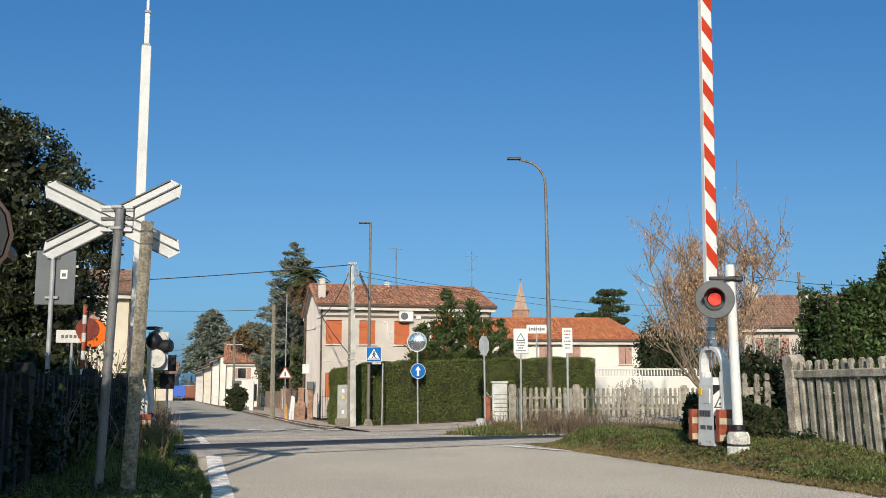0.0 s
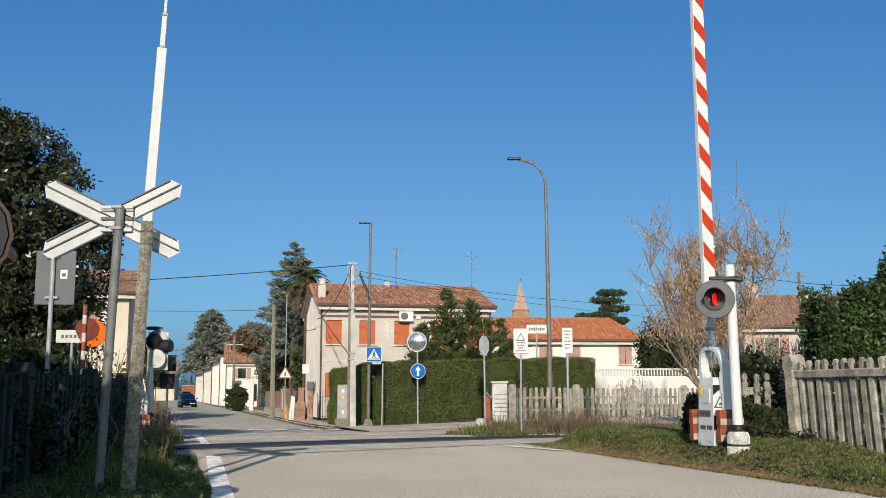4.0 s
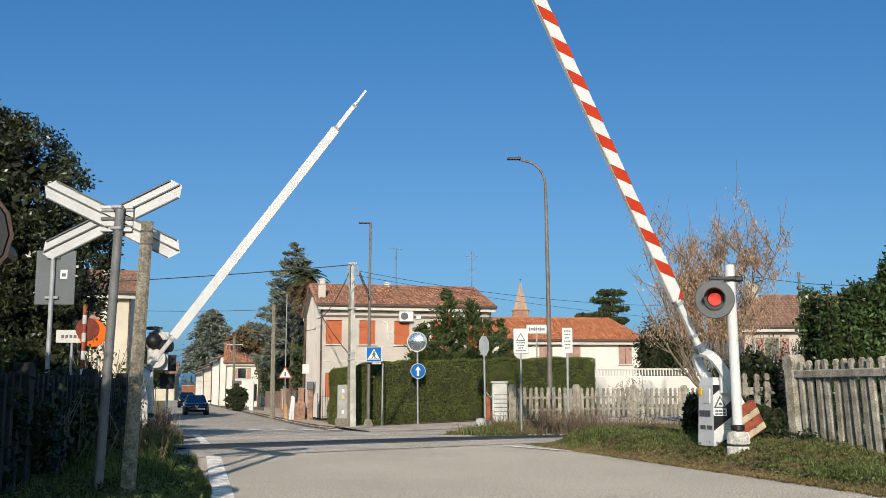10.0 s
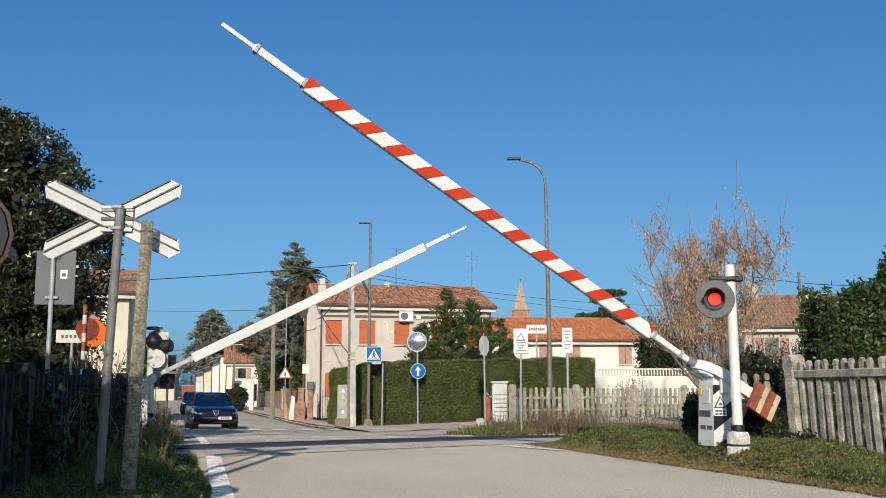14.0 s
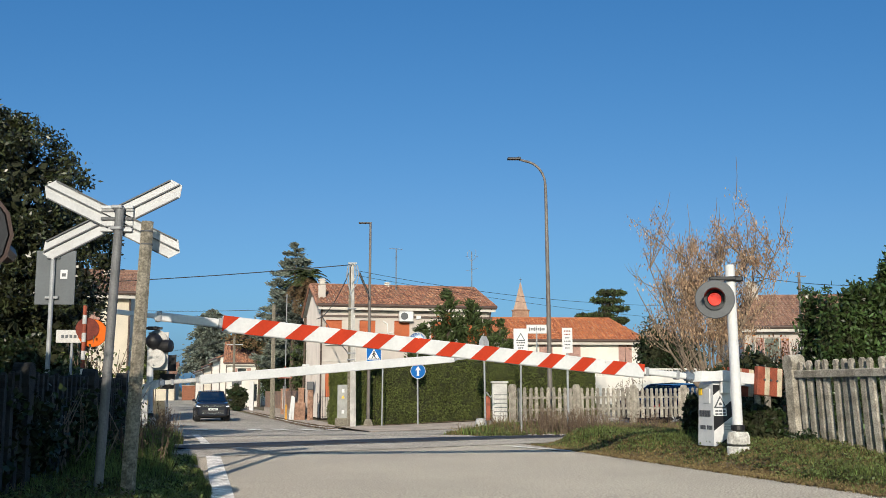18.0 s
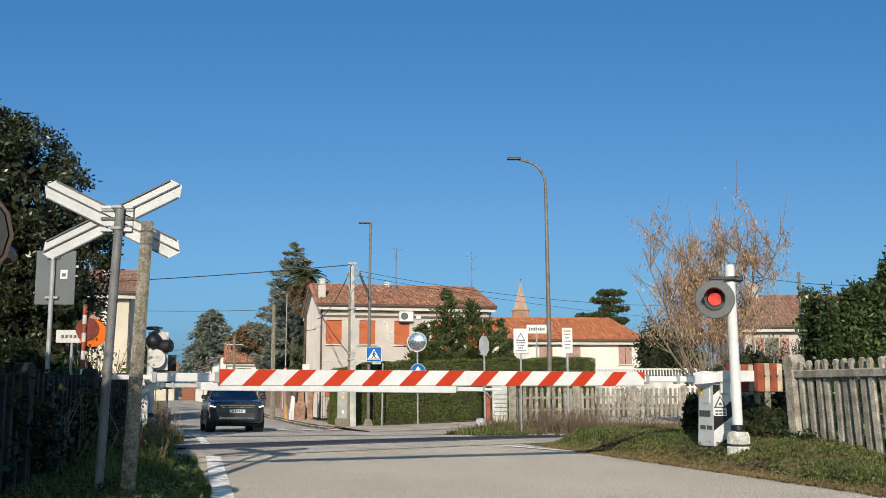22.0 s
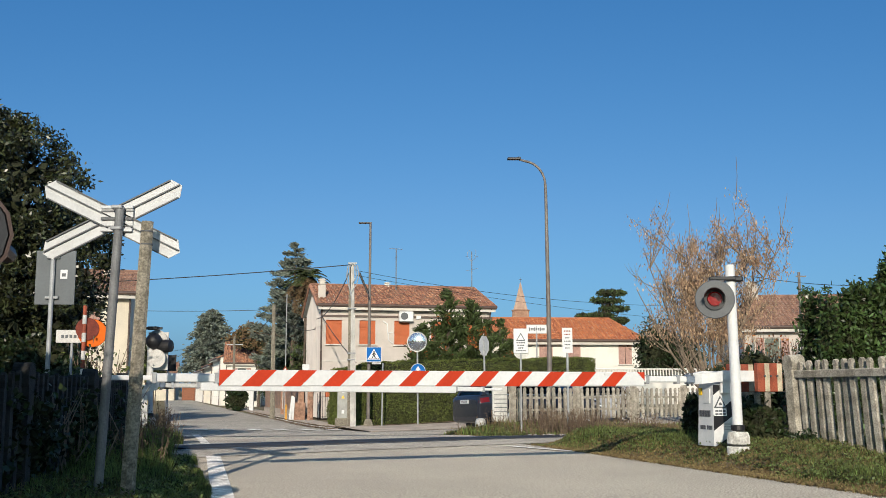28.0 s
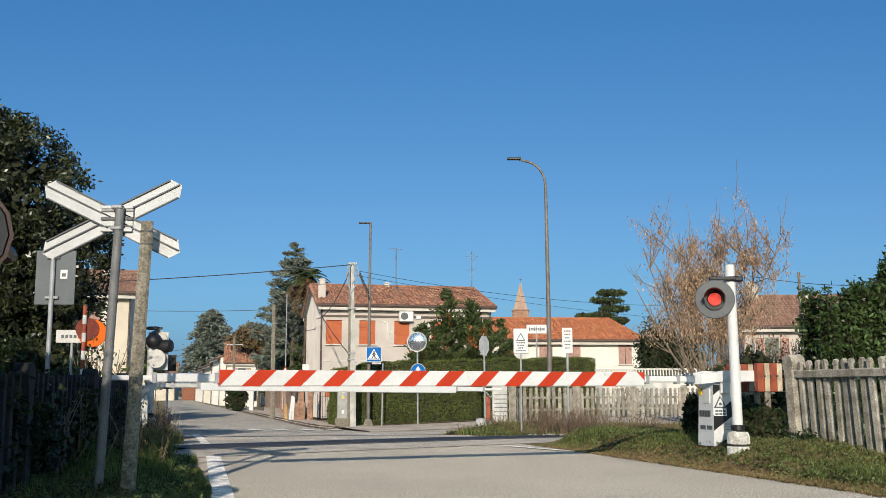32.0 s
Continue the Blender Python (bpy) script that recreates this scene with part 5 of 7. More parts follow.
st = thing("road_sign", "grey octagonal sign seen from behind on a post", "road sign", 1.58, 38.6, -0.1)
part("post", Kit().rod((0.0, -0.05, -0.2), (-0.03, -0.05, 3.0), 0.035, n=10), M["steel"], st)
part("board", Kit().lathe([(0.0, 0.0), (0.40, 0.0), (0.40, 0.012), (0.0, 0.012)], pose(-0.03, 0.0, 2.79, 90, 0, 58) @ pose(0, 0, 0, 0, 0, 22.5), 8), M["alu"], st, "grey octagonal back")
part("bracket", Kit().pipe([(0.05, -0.05, 1.05), (0.2, -0.1, 0.85), (0.35, -0.1, 1.1)], 0.025, 6), M["steel"], st)
part("arrow_panel", Kit().box(0.12, 0.1, 0.45, 0.16, 0.03, 0.9, 0.005), M["rust_red"], st, "red and white guide panel")

wsn, bd = board_sign("road_sign", 1.965, 25.8, 0.1, 2.26, 0.36, 0.615, 0, M["signwhite"], "white warning board with a triangle and small print on a post", 0.024)
tri = part("triangle", Kit().prism([(-0.12, 2.155), (0.12, 2.155), (0, 2.365)], -0.012, -0.007), M["darksteel"], bd, "dark triangle outline")
part("field", Kit().prism([(-0.085, 2.177), (0.085, 2.177), (0, 2.322)], -0.016, -0.0125), M["signwhite"], tri)
for i, (w, n) in enumerate(((0.23, 4), (0.19, 3), (0.135, 3), (0.255, 6))):
    for j in range(n):
        part("bar", Kit().box(-w / 2 + (j + 0.5) * w / n, -0.008, 2.11 - i * 0.066, w / n * 0.75, 0.004, 0.034), M["darksteel"], bd)
part("round_board", Kit().lathe([(0.0, 0.0), (0.20, 0.0), (0.20, 0.01), (0.0, 0.01)], pose(0.02, 0.06, 1.90, 90, 0, 0), 28), M["oldwhite"], wsn, "round sign behind it")
isn, bd = board_sign("road_sign", 3.24, 26.6, 0.1, 2.31, 0.27, 0.65, 0, M["signwhite"], "narrow white notice board with small print on a post", 0.03)
for i in range(6):
    w = 0.18 - 0.03 * (i % 3)
    for j in range(4):
        part("bar", Kit().box(-w / 2 + (j + 0.5) * w / 4, -0.008, 2.45 - i * 0.088, w / 4 * 0.75, 0.004, 0.03), M["rust_red"] if i < 2 else M["darksteel"], bd)
tsn, bd = board_sign("town_sign", 5.15, 56.0, 0.0, 4.35, 1.05, 0.42, 0, M["signwhite"], "white place-name board on a post", 0.04)
for j in range(9):
    part("bar", Kit().box(-0.4 + j * 0.1, -0.008, 4.34, 0.065, 0.004, 0.13 if j % 3 else 0.2), M["darksteel"], bd)
part("edge", Kit().box(0, 0.012, 4.35, 1.12, 0.01, 0.49, 0.003), M["oldwhite"], tsn)

cb = thing("meter_cabinet", "grey resin utility cabinet on a concrete plinth", "utility cabinet", -3.94, 40.7, -0.42)
part("body", Kit().box(0, 0, 0.98, 0.46, 0.32, 1.35, 0.02), M["cabinet"], cb)
part("plinth", Kit().box(0, 0, 0.1, 0.62, 0.42, 0.5, 0.02), M["concrete"], cb)
part("door", Kit().box(0, -0.165, 0.95, 0.40, 0.012, 1.2, 0.006), M["cabinet"], cb)
part("warning_label", Kit().prism([(-0.07, 1.12), (0.07, 1.12), (0, 1.25)], -0.178, -0.172), M["yellow"], cb, "yellow warning triangle")
k = Kit()
k.box(0.0, -0.175, 1.42, 0.1, 0.006, 0.14)
part("meter_window", k, M["signwhite"], cb)
part("meter_window", Kit().box(0.0, -0.175, 0.6, 0.1, 0.006, 0.14), M["signwhite"], cb)
wc = thing("equipment_cabinet", "white metal equipment cabinet at the end of the fence", "equipment cabinet", 1.50, 27.3, 0.2)
part("body", Kit().box(0, 0, 0.5, 0.40, 0.35, 1.0, 0.02), M["oldwhite"], wc)
part("top", Kit().box(0, 0, 1.03, 0.46, 0.4, 0.05, 0.01), M["oldwhite"], wc)
for i in range(6):
    part("louvre", Kit().box(0.02, -0.18, 0.15 + i * 0.11, 0.34, 0.012, 0.02), M["signback"], wc)
wb = thing("marker_stone", "whitewashed marker stone in the grass", "marker stone", 0.98, 27.0, 0.08)
part("stone", Kit().lathe([(0.14, -0.1), (0.14, 0.12), (0.11, 0.2), (0.0, 0.22)], n=14), M["oldwhite"], wb)

tw = thing("road_sign", "triangular warning sign with a red border beside the pavement", "road sign", -9.55, 62.0, -0.72)
part("post", Kit().rod((0, 0.05, -0.2), (0.0, 0.05, 7.6), 0.03, n=8), M["steel"], tw)
tb = part("border", Kit().prism([(-0.45, 2.45), (0.45, 2.45), (0, 3.2)], -0.01, 0.01), M["rust_red"], tw, "faded red border")
tf = part("field", Kit().prism([(-0.34, 2.515), (0.34, 2.515), (0, 3.085)], -0.016, -0.0105), M["signwhite"], tb, "white field")
part("symbol", Kit().box(0, -0.02, 2.7, 0.08, 0.006, 0.26, 0.002), M["black"], tf)
up2 = thing("utility_pole", "slender round concrete utility pole", "utility pole", -10.28, 62.0, -0.72)
part("pole", Kit().rod((0, 0, -0.2), (-0.05, 0, 6.9), 0.16, 0.10, 12), M["concrete"], up2)
up3 = thing("utility_pole", "slender round concrete utility pole", "utility pole", -20.4, 100.0, -0.85)
part("pole", Kit().rod((0, 0, -0.2), (-0.05, 0, 7.1), 0.16, 0.10, 12), M["concrete"], up3)
k = Kit().box(0, 0, 6.3, 1.6, 0.08, 0.08)
part("crossarm", k, M["steel"], up3)
part("box", Kit().box(0.3, -0.1, 2.6, 0.9, 0.3, 0.4, 0.02), M["darksteel"], up3)
part("box", Kit().box(0.3, -0.1, 1.9, 0.8, 0.3, 0.5, 0.02), M["darksteel"], up3)

mb = thing("gate_pillar", "brick gate pillar with a dark letter box", "gate pillar", -7.35, 57.0, -0.65)
part("pillar", Kit().box(0, 0, 0.85, 0.30, 0.30, 1.7, 0.02), M["palebrick"], mb)
part("letter_box", Kit().box(0, -0.1, 1.92, 0.38, 0.3, 0.45, 0.02), M["darksteel"], mb)
gt = thing("garden_gate", "dark wrought iron garden gate", "gate", -6.95, 57.0, -0.65)
for i in range(9):
    part("bar", Kit().rod((i * 0.13, 0.1 * i, 0.05), (i * 0.13, 0.1 * i, 1.5 + 0.25 * math.sin(i / 8 * 3.14)), 0.014, n=5), M["black"], gt)
for z in (0.2, 1.3):
    part("rail", Kit().rod((0, 0, z), (1.04, 0.8, z), 0.018, n=5), M["black"], gt)
ob = thing("gas_meter_cabinet", "orange and white boards leaning against a low brick wall", "cabinet", -8.5, 58.0, -0.62)
part("wall", Kit().box(0.35, 0.1, 0.42, 0.75, 0.3, 1.05, 0.02), M["palebrick"], ob)
part("board", Kit().box(-0.1, -0.15, 0.65, 0.14, 0.05, 1.35, 0.01, pose(0, 0, 0, 0, 6, 0)), M["white"], ob, "white leaning board")
part("board", Kit().box(0.05, -0.12, 0.62, 0.12, 0.05, 1.3, 0.01, pose(0, 0, 0, 0, 3, 0)), M["white"], ob, "white leaning board")
part("board", Kit().box(-0.33, -0.1, 0.42, 0.13, 0.06, 0.85, 0.01), M["pipecover"], ob, "orange pipe cover")
wm = thing("wall_box", "white meter box on the house wall", "meter box", -8.05, 59.95, 2.0, 15)
part("body", Kit().box(0, -0.1, 0.25, 0.4, 0.25, 0.55, 0.02), M["white"], wm)

def cable(a, b, sag, r=0.014, label="thin black overhead cable"):
    a, b = Vector(a), Vector(b)
    pts = []
    for i in range(25):
        f = i / 24
        p = a.lerp(b, f)
        p.z -= sag * 4 * f * (1 - f)
        pts.append(p)
    solid("overhead_cable", Kit().pipe(pts, r, 5), M["black"], label, "cable", group="overhead cables")


TOP = Vector((-3.6, 40.0, 5.95))
cable(TOP, (-34, 43, 5.4), 0.45, 0.019)
cable(TOP + Vector((0, 0, -0.05)), (-7.5, 60.2, 5.2), 0.5, 0.02)
cable((-7.5, 60.0, 4.6), (-10.3, 62.0, 5.9), 0.5, 0.02)
cable((-10.3, 62.0, 5.9), (-34, 62, 7.0), 0.5, 0.018)
cable(TOP + Vector((0, 0, -0.2)), (13, 47, 4.9), 0.45, 0.009)
cable(TOP + Vector((0, 0, -0.4)), (22, 62, 5.0), 0.5, 0.008)
cable((-7.1, 59.8, 5.3), (-3.4, 40.0, 2.1), 0.1, 0.02)
cable((-20.4, 100, 6.0), (-10.3, 62.0, 5.6), 0.5, 0.02)
cable((-20.4, 100, 6.0), (-46, 130, 5.0), 0.5, 0.02)
cable((8.5, 33, 5.0), (24, 52, 6.6), 0.4, 0.013)
up4 = thing("utility_pole", "thin metal pole with insulators among shrubs", "utility pole", 17.6, 50.0, 0.2)
part("pole", Kit().rod((0, 0, -0.3), (0, 0, 6.6), 0.07, n=8), M["rustpole"], up4)
k = Kit().box(0.1, 0, 6.4, 0.5, 0.06, 0.06)
part("crossarm", k, M["rustpole"], up4)


# ---- plants ----
def unit(v):
    return v / np.maximum(np.linalg.norm(v, axis=1, keepdims=True), 1e-9)


def leaf_quads(p, length, width, rng, way=None, loose=1.0):
    """Diamond-shaped leaves at points p; way: the direction that they tend to point."""
    n = len(p)
    a = rng.normal(size=(n, 3))
    if way is not None:
        a = unit(a) * loose + np.asarray(way)
    a = unit(a)
    b = unit(np.cross(a, rng.normal(size=(n, 3))))
    L = (length * rng.uniform(0.7, 1.25, (n, 1))) / 2
    W = (width * rng.uniform(0.7, 1.25, (n, 1))) / 2
    return np.stack([p - a * L, p + b * W, p + a * L, p - b * W], 1).reshape(-1, 3)


def clumped(rng, centre, radii, n, clumps=60, spread=0.14, low=0.62):
    """Points in many small clumps over an egg-shaped crown."""
    d = unit(rng.normal(size=(clumps, 3)))
    r = np.array(radii)
    c = np.array(centre) + d * r * rng.uniform(low, 1.0, (clumps, 1))
    i = rng.integers(0, clumps, n)
    return c[i] + rng.normal(size=(n, 3)) * spread * r.mean() * np.array([1, 1, 0.8])


def broadleaf(name, label, lumps, n, leaf, mat, trunk, seed, clumps=60, spread=0.14, category="tree", core=1.0, low=0.62):
    """A tree or shrub: tapered trunk with limbs to each lump of the crown. lumps: (x, y, z, rx, ry, rz)."""
    rng = np.random.default_rng(seed)
    x, y, z, r, fork = trunk
    th = thing(name, label, category, x, y, z)
    k = Kit()
    k.pipe([(0, 0, -0.2), (0.04, 0.02, fork * 0.5), (0.0, 0.05, fork)], [r * 1.25, r, r * 0.8], 10)
    part("trunk", k, M["bark"], th)
    k = Kit()
    for lx, ly, lz, rx, ry, rz in lumps:
        for j in range(5):
            e = Vector((lx - x, ly - y, lz - z)) + Vector(tuple(rng.uniform(-0.6, 0.6, 3) * np.array([rx, ry, rz])))
            m = Vector((e.x * 0.45, e.y * 0.45, fork + (e.z - fork) * 0.6))
            k.pipe([(0, 0, fork * 0.8), m, e], [r * 0.55, r * 0.3, r * 0.1], 6)
    part("branching", k, M["bark"], th)
    pts = np.concatenate([clumped(rng, (lx - x, ly - y, lz - z), (rx, ry, rz), n // len(lumps), clumps, spread, low) for lx, ly, lz, rx, ry, rz in lumps])
    cr = part("crown", fast_mesh("crown", leaf_quads(pts, leaf[0], leaf[1], rng), 4, mat), mat, th)
    # larger leaves within, coloured dark to stand for the crown's inner shade
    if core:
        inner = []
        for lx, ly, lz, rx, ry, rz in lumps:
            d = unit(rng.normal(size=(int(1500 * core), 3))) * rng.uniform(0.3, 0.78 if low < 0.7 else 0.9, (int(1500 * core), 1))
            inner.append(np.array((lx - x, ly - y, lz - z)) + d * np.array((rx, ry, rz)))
        part("inner_foliage", fast_mesh("inner_foliage", leaf_quads(np.concatenate(inner), leaf[0] * 2.4, leaf[1] * 2.8, rng), 4, M["innershade"]), mat, cr, "inner leaves coloured dark for the shade inside")
    return th


def conifer(name, label, x, y, z, h, r, n, mat, seed, spray=(0.5, 0.16), droop=0.25, power=0.8, branches=150, bare=0.06, blunt=0.0, tight=0.10, rusty=0):
    """Whorls of drooping branches carrying flat sprays."""
    rng = np.random.default_rng(seed)
    th = thing(name, label, "tree", x, y, z)
    part("trunk", Kit().pipe([(0, 0, -0.3), (0.03, 0, h * 0.5), (0, 0, h * 0.97)], [0.02 * h + 0.05, 0.014 * h + 0.03, 0.02], 8), M["bark"], th)
    f = np.sort(rng.uniform(bare, 0.99, branches) ** 0.9)
    ang = rng.uniform(0, 2 * np.pi, branches)
    L = r * np.maximum((1 - f) ** power, 0.05 + blunt * (f < 0.95)) * rng.uniform(0.6, 1.15, branches)
    i = rng.choice(branches, n, p=(L + 0.15) / (L + 0.15).sum())
    t = rng.uniform(0.12, 1, n) ** 0.75
    w = tight * L[i] + 0.07
    px = np.cos(ang[i]) * t * L[i] + rng.normal(size=n) * w
    py = np.sin(ang[i]) * t * L[i] + rng.normal(size=n) * w
    pz = h * f[i] - droop * (t ** 1.6) * L[i] + 0.12 * L[i] + rng.normal(size=n) * 0.05 * (1 + L[i] * 0.5)
    way = np.stack([np.cos(ang[i]), np.sin(ang[i]), -droop * np.ones(n) + 0.1], 1)
    part("crown", fast_mesh("crown", leaf_quads(np.stack([px, py, pz], 1), spray[0], spray[1], rng, way, 0.7), 4, mat), mat, th)
    if rusty:
        pick = rng.choice(np.flatnonzero((np.abs(pz / h - 0.5) < 0.28) & (t > 0.35)), rusty)
        hub = pick[rng.integers(0, max(rusty // 30, 1), rusty)]
        p = np.stack([px, py, pz], 1)[hub] + rng.normal(size=(rusty, 3)) * 0.12
        part("dry_sprays", fast_mesh("dry_sprays", leaf_quads(p, spray[0] * 0.7, spray[1], rng), 4, M["rustleaf"]), M["rustleaf"], th, "rusty dry sprays")
    k = Kit()
    for j in range(0, branches, 3):
        k.rod((0, 0, h * f[j]), (math.cos(ang[j]) * L[j] * 0.8, math.sin(ang[j]) * L[j] * 0.8, h * f[j] - droop * 0.6 * L[j]), 0.02 + 0.004 * h * (1 - f[j]), 0.008, 5, False)
    part("branching", k, M["bark"], th)
    return th


# a hut added to shade the fence and the verge, nearly out of view
house("railway_hut", "small dark brown rendered hut with a tiled roof, added to shade the fence", -3.78, 6.5, 0.1, 105.3, 4.15, 3.6, 2.4, 3.25, M["browntiles"], M["browntiles"], [(0.7, 1.5, 1.0, 2.1, "leaf")], (), (), over=0.22, seed=31)

broadleaf("evergreen_magnolia", "tall dark evergreen tree with glossy leaves behind the fence",
          [(-8.9, 18.2, 3.3, 2.85, 2.4, 3.0), (-8.3, 17.6, 1.9, 2.0, 1.9, 1.9), (-10.2, 18.0, 4.2, 2.7, 2.2, 2.9)], 190000, (0.10, 0.045), M["magnolia"], (-8.9, 18.3, 0.2, 0.16, 1.2), 41, 700, 0.035, core=5, low=0.86)
broadleaf("ivy_bush", "dark climbing shrub over the shaded fence", [(-5.8, 15.9, 0.85, 0.45, 0.8, 0.6), (-6.4, 16.4, 1.3, 0.7, 0.7, 0.7), (-4.75, 13.6, 0.65, 0.25, 1.2, 0.55), (-4.15, 11.4, 0.6, 0.18, 1.2, 0.5), (-3.85, 9.3, 0.6, 0.16, 1.0, 0.5)], 13000, (0.09, 0.05), M["ivy"], (-5.5, 16.0, 0.2, 0.05, 0.5), 42, 60, 0.15, "shrub")
shoots = np.random.default_rng(40)
# unseen bush, added for the dappled shade on the verge and posts
broadleaf("verge_bush", "dark evergreen bush added out of view beside the hut to shade the verge", [(-3.5, 3.5, 1.7, 0.70, 0.8, 1.6), (-3.08, 3.7, 1.75, 0.36, 0.5, 1.5), (-2.85, 3.6, 0.9, 0.34, 0.5, 0.85), (-2.45, 3.3, 1.15, 0.34, 0.5, 1.0)], 12000, (0.13, 0.06), M["ivy"], (-3.3, 3.5, 0.0, 0.06, 0.6), 39, 80, 0.14, "shrub", core=0.6)
broadleaf("laurel_bush", "tall laurel shrub with upright leafy shoots",
          [(7.5, 19.0, 1.0, 0.65, 0.6, 0.9), (8.1, 18.8, 1.3, 0.7, 0.6, 1.1)] + [(6.74 + i * 0.118, 18.6 + shoots.uniform(-0.5, 0.4), 1.55 + 0.05 * i + (0.4 if i > 10 else 0) + shoots.uniform(-0.25, 0.25), 0.10, 0.16, 0.9 + shoots.uniform(0, 0.4)) for i in range(14)],
          26000, (0.12, 0.05), M["laurel"], (8.0, 19.2, 0.2, 0.08, 0.7), 43, 60, 0.16, "shrub", core=0.12)
broadleaf("ivy_mass", "dense dark ivy growing over a low ruin beside the barrier", [(4.85, 15.9, 0.95, 0.40, 0.45, 0.8), (4.45, 15.3, 0.5, 0.35, 0.3, 0.45), (4.70, 15.05, 0.42, 0.25, 0.2, 0.42), (3.86, 15.9, 0.55, 0.10, 0.2, 0.42)], 7000, (0.085, 0.06), M["ivy"], (4.8, 16.0, 0.2, 0.05, 0.5), 44, 60, 0.15, "shrub")
broadleaf("round_evergreen", "rounded dark evergreen shrub behind the low fence", [(11.1, 52.5, 2.7, 1.35, 1.2, 2.0), (12.3, 52.2, 2.2, 1.1, 1.1, 1.5)], 9000, (0.2, 0.08), M["ivy"], (11.3, 52.5, 0.2, 0.1, 0.8), 45, 70, 0.13, "shrub")
broadleaf("dark_shrubs", "dark evergreen undergrowth round the foot of the dry tree", [(8.1, 29.3, 1.2, 0.7, 0.4, 0.6), (8.9, 29.6, 1.4, 0.7, 0.4, 0.7)], 4000, (0.11, 0.05), M["ivy"], (8.3, 29.4, 0.2, 0.06, 0.5), 50, 60, 0.14, "shrub")
broadleaf("ivy_skirt", "low ivy and weeds along the foot of the fence", [(5.10, 14.6, 0.18, 0.26, 0.4, 0.24), (5.30, 13.9, 0.06, 0.24, 0.4, 0.15), (5.48, 13.2, 0.0, 0.22, 0.4, 0.13), (5.68, 12.4, -0.03, 0.22, 0.5, 0.12), (5.9, 11.5, -0.03, 0.22, 0.5, 0.12)], 9000, (0.07, 0.045), M["ivy"], (5.4, 13.8, 0.05, 0.02, 0.15), 55, 40, 0.2, "shrub", core=0)
broadleaf("clipped_bush", "small dark evergreen bush by the pavement", [(-18.6, 93.0, 0.35, 1.0, 0.8, 1.2)], 2500, (0.25, 0.14), M["ivy"], (-18.6, 93.0, -0.8, 0.08, 0.6), 46, 40, 0.15, "shrub")
# added behind the magnolia, unseen, to cast a band of shade
broadleaf("street_tree", "dense dark evergreen tree added unseen at the side street to shade the road", [(-12.6, 27.6, 4.4, 1.9, 1.6, 2.3), (-13.4, 28.2, 3.2, 1.5, 1.4, 1.8)], 9000, (0.22, 0.10), M["fir"], (-12.8, 27.7, -0.1, 0.14, 1.8), 56, 60, 0.14)
broadleaf("brown_tree", "russet autumn tree beyond the houses", [(-22.0, 118, 7.0, 2.6, 2.0, 1.6), (-19.5, 116, 6.4, 2.0, 2.0, 1.5)], 4000, (0.4, 0.22), M["palmdry"], (-21, 117, -0.8, 0.16, 4.0), 47, 40, 0.16)
broadleaf("garden_tree", "dense dark garden trees behind the board fence", [(-9.3, 76, 2.6, 2.0, 2.0, 2.6), (-10.8, 82, 2.6, 2.2, 2.0, 2.8), (-8.2, 70.5, 2.6, 1.3, 1.2, 2.4), (-16.4, 101, 2.6, 1.9, 1.9, 3.0), (-13.5, 90, 2.3, 1.5, 1.5, 2.8), (-12.0, 86, 1.2, 1.6, 1.4, 1.6)], 22000, (0.28, 0.12), M["fir"], (-9.6, 77, -0.7, 0.14, 1.5), 48, 70, 0.14)
broadleaf("umbrella_pine", "layered dark pine beyond the roofs", [(13.9, 84, 9.0, 1.3, 0.8, 0.2), (13.5, 84, 8.35, 1.5, 0.8, 0.18), (14.2, 84, 7.7, 1.3, 0.8, 0.2), (13.0, 84, 7.15, 1.2, 0.8, 0.18), (11.6, 84, 7.0, 0.8, 0.6, 0.22), (14.6, 84, 6.7, 0.9, 0.7, 0.22)], 5000, (0.30, 0.09), M["fir"], (13.4, 84, 0, 0.16, 5.0), 49, 26, 0.12, core=0.15)

# trees added where the signal hides them, for shade bands across the road
for i, (x, y, z) in enumerate(((-20.2, 70.0, 3.3), (-24.6, 86.0, 3.6), (-28.6, 101.0, 3.2), (-35.0, 124.0, 3.8), (-41.5, 148.0, 3.4))):
    broadleaf("roadside_tree", "slender dark evergreen tree added beside the far road to shade it", [(x, y, z, 0.9, 0.9, 1.3), (x + 0.3, y + 0.4, z - 1.0, 0.8, 0.8, 0.9)], 1800, (0.26, 0.13), M["fir"], (x, y, -0.85, 0.08, 2.2), 130 + i, 40, 0.16)
conifer("cedar", "tall blue-green cedar with open layered branches", -11.3, 77.0, -0.7, 12.9, 4.6, 26000, M["cedar"], 51, (0.34, 0.10), -0.12, 0.72, 120, 0.22, 0.0, 0.045)
conifer("cedar", "tall blue-green cedar with open layered branches", -12.9, 84.0, -0.7, 9.9, 3.6, 13000, M["cedar"], 52, (0.36, 0.11), -0.10, 0.6, 80, 0.2, 0.0, 0.05)
conifer("spruce", "broad blue-green conifer beyond the white houses", -43.0, 190.0, -0.9, 16.9, 7.0, 20000, M["cedar"], 53, (0.62, 0.28), 0.3, 0.5, 220, 0.32, 0.3)
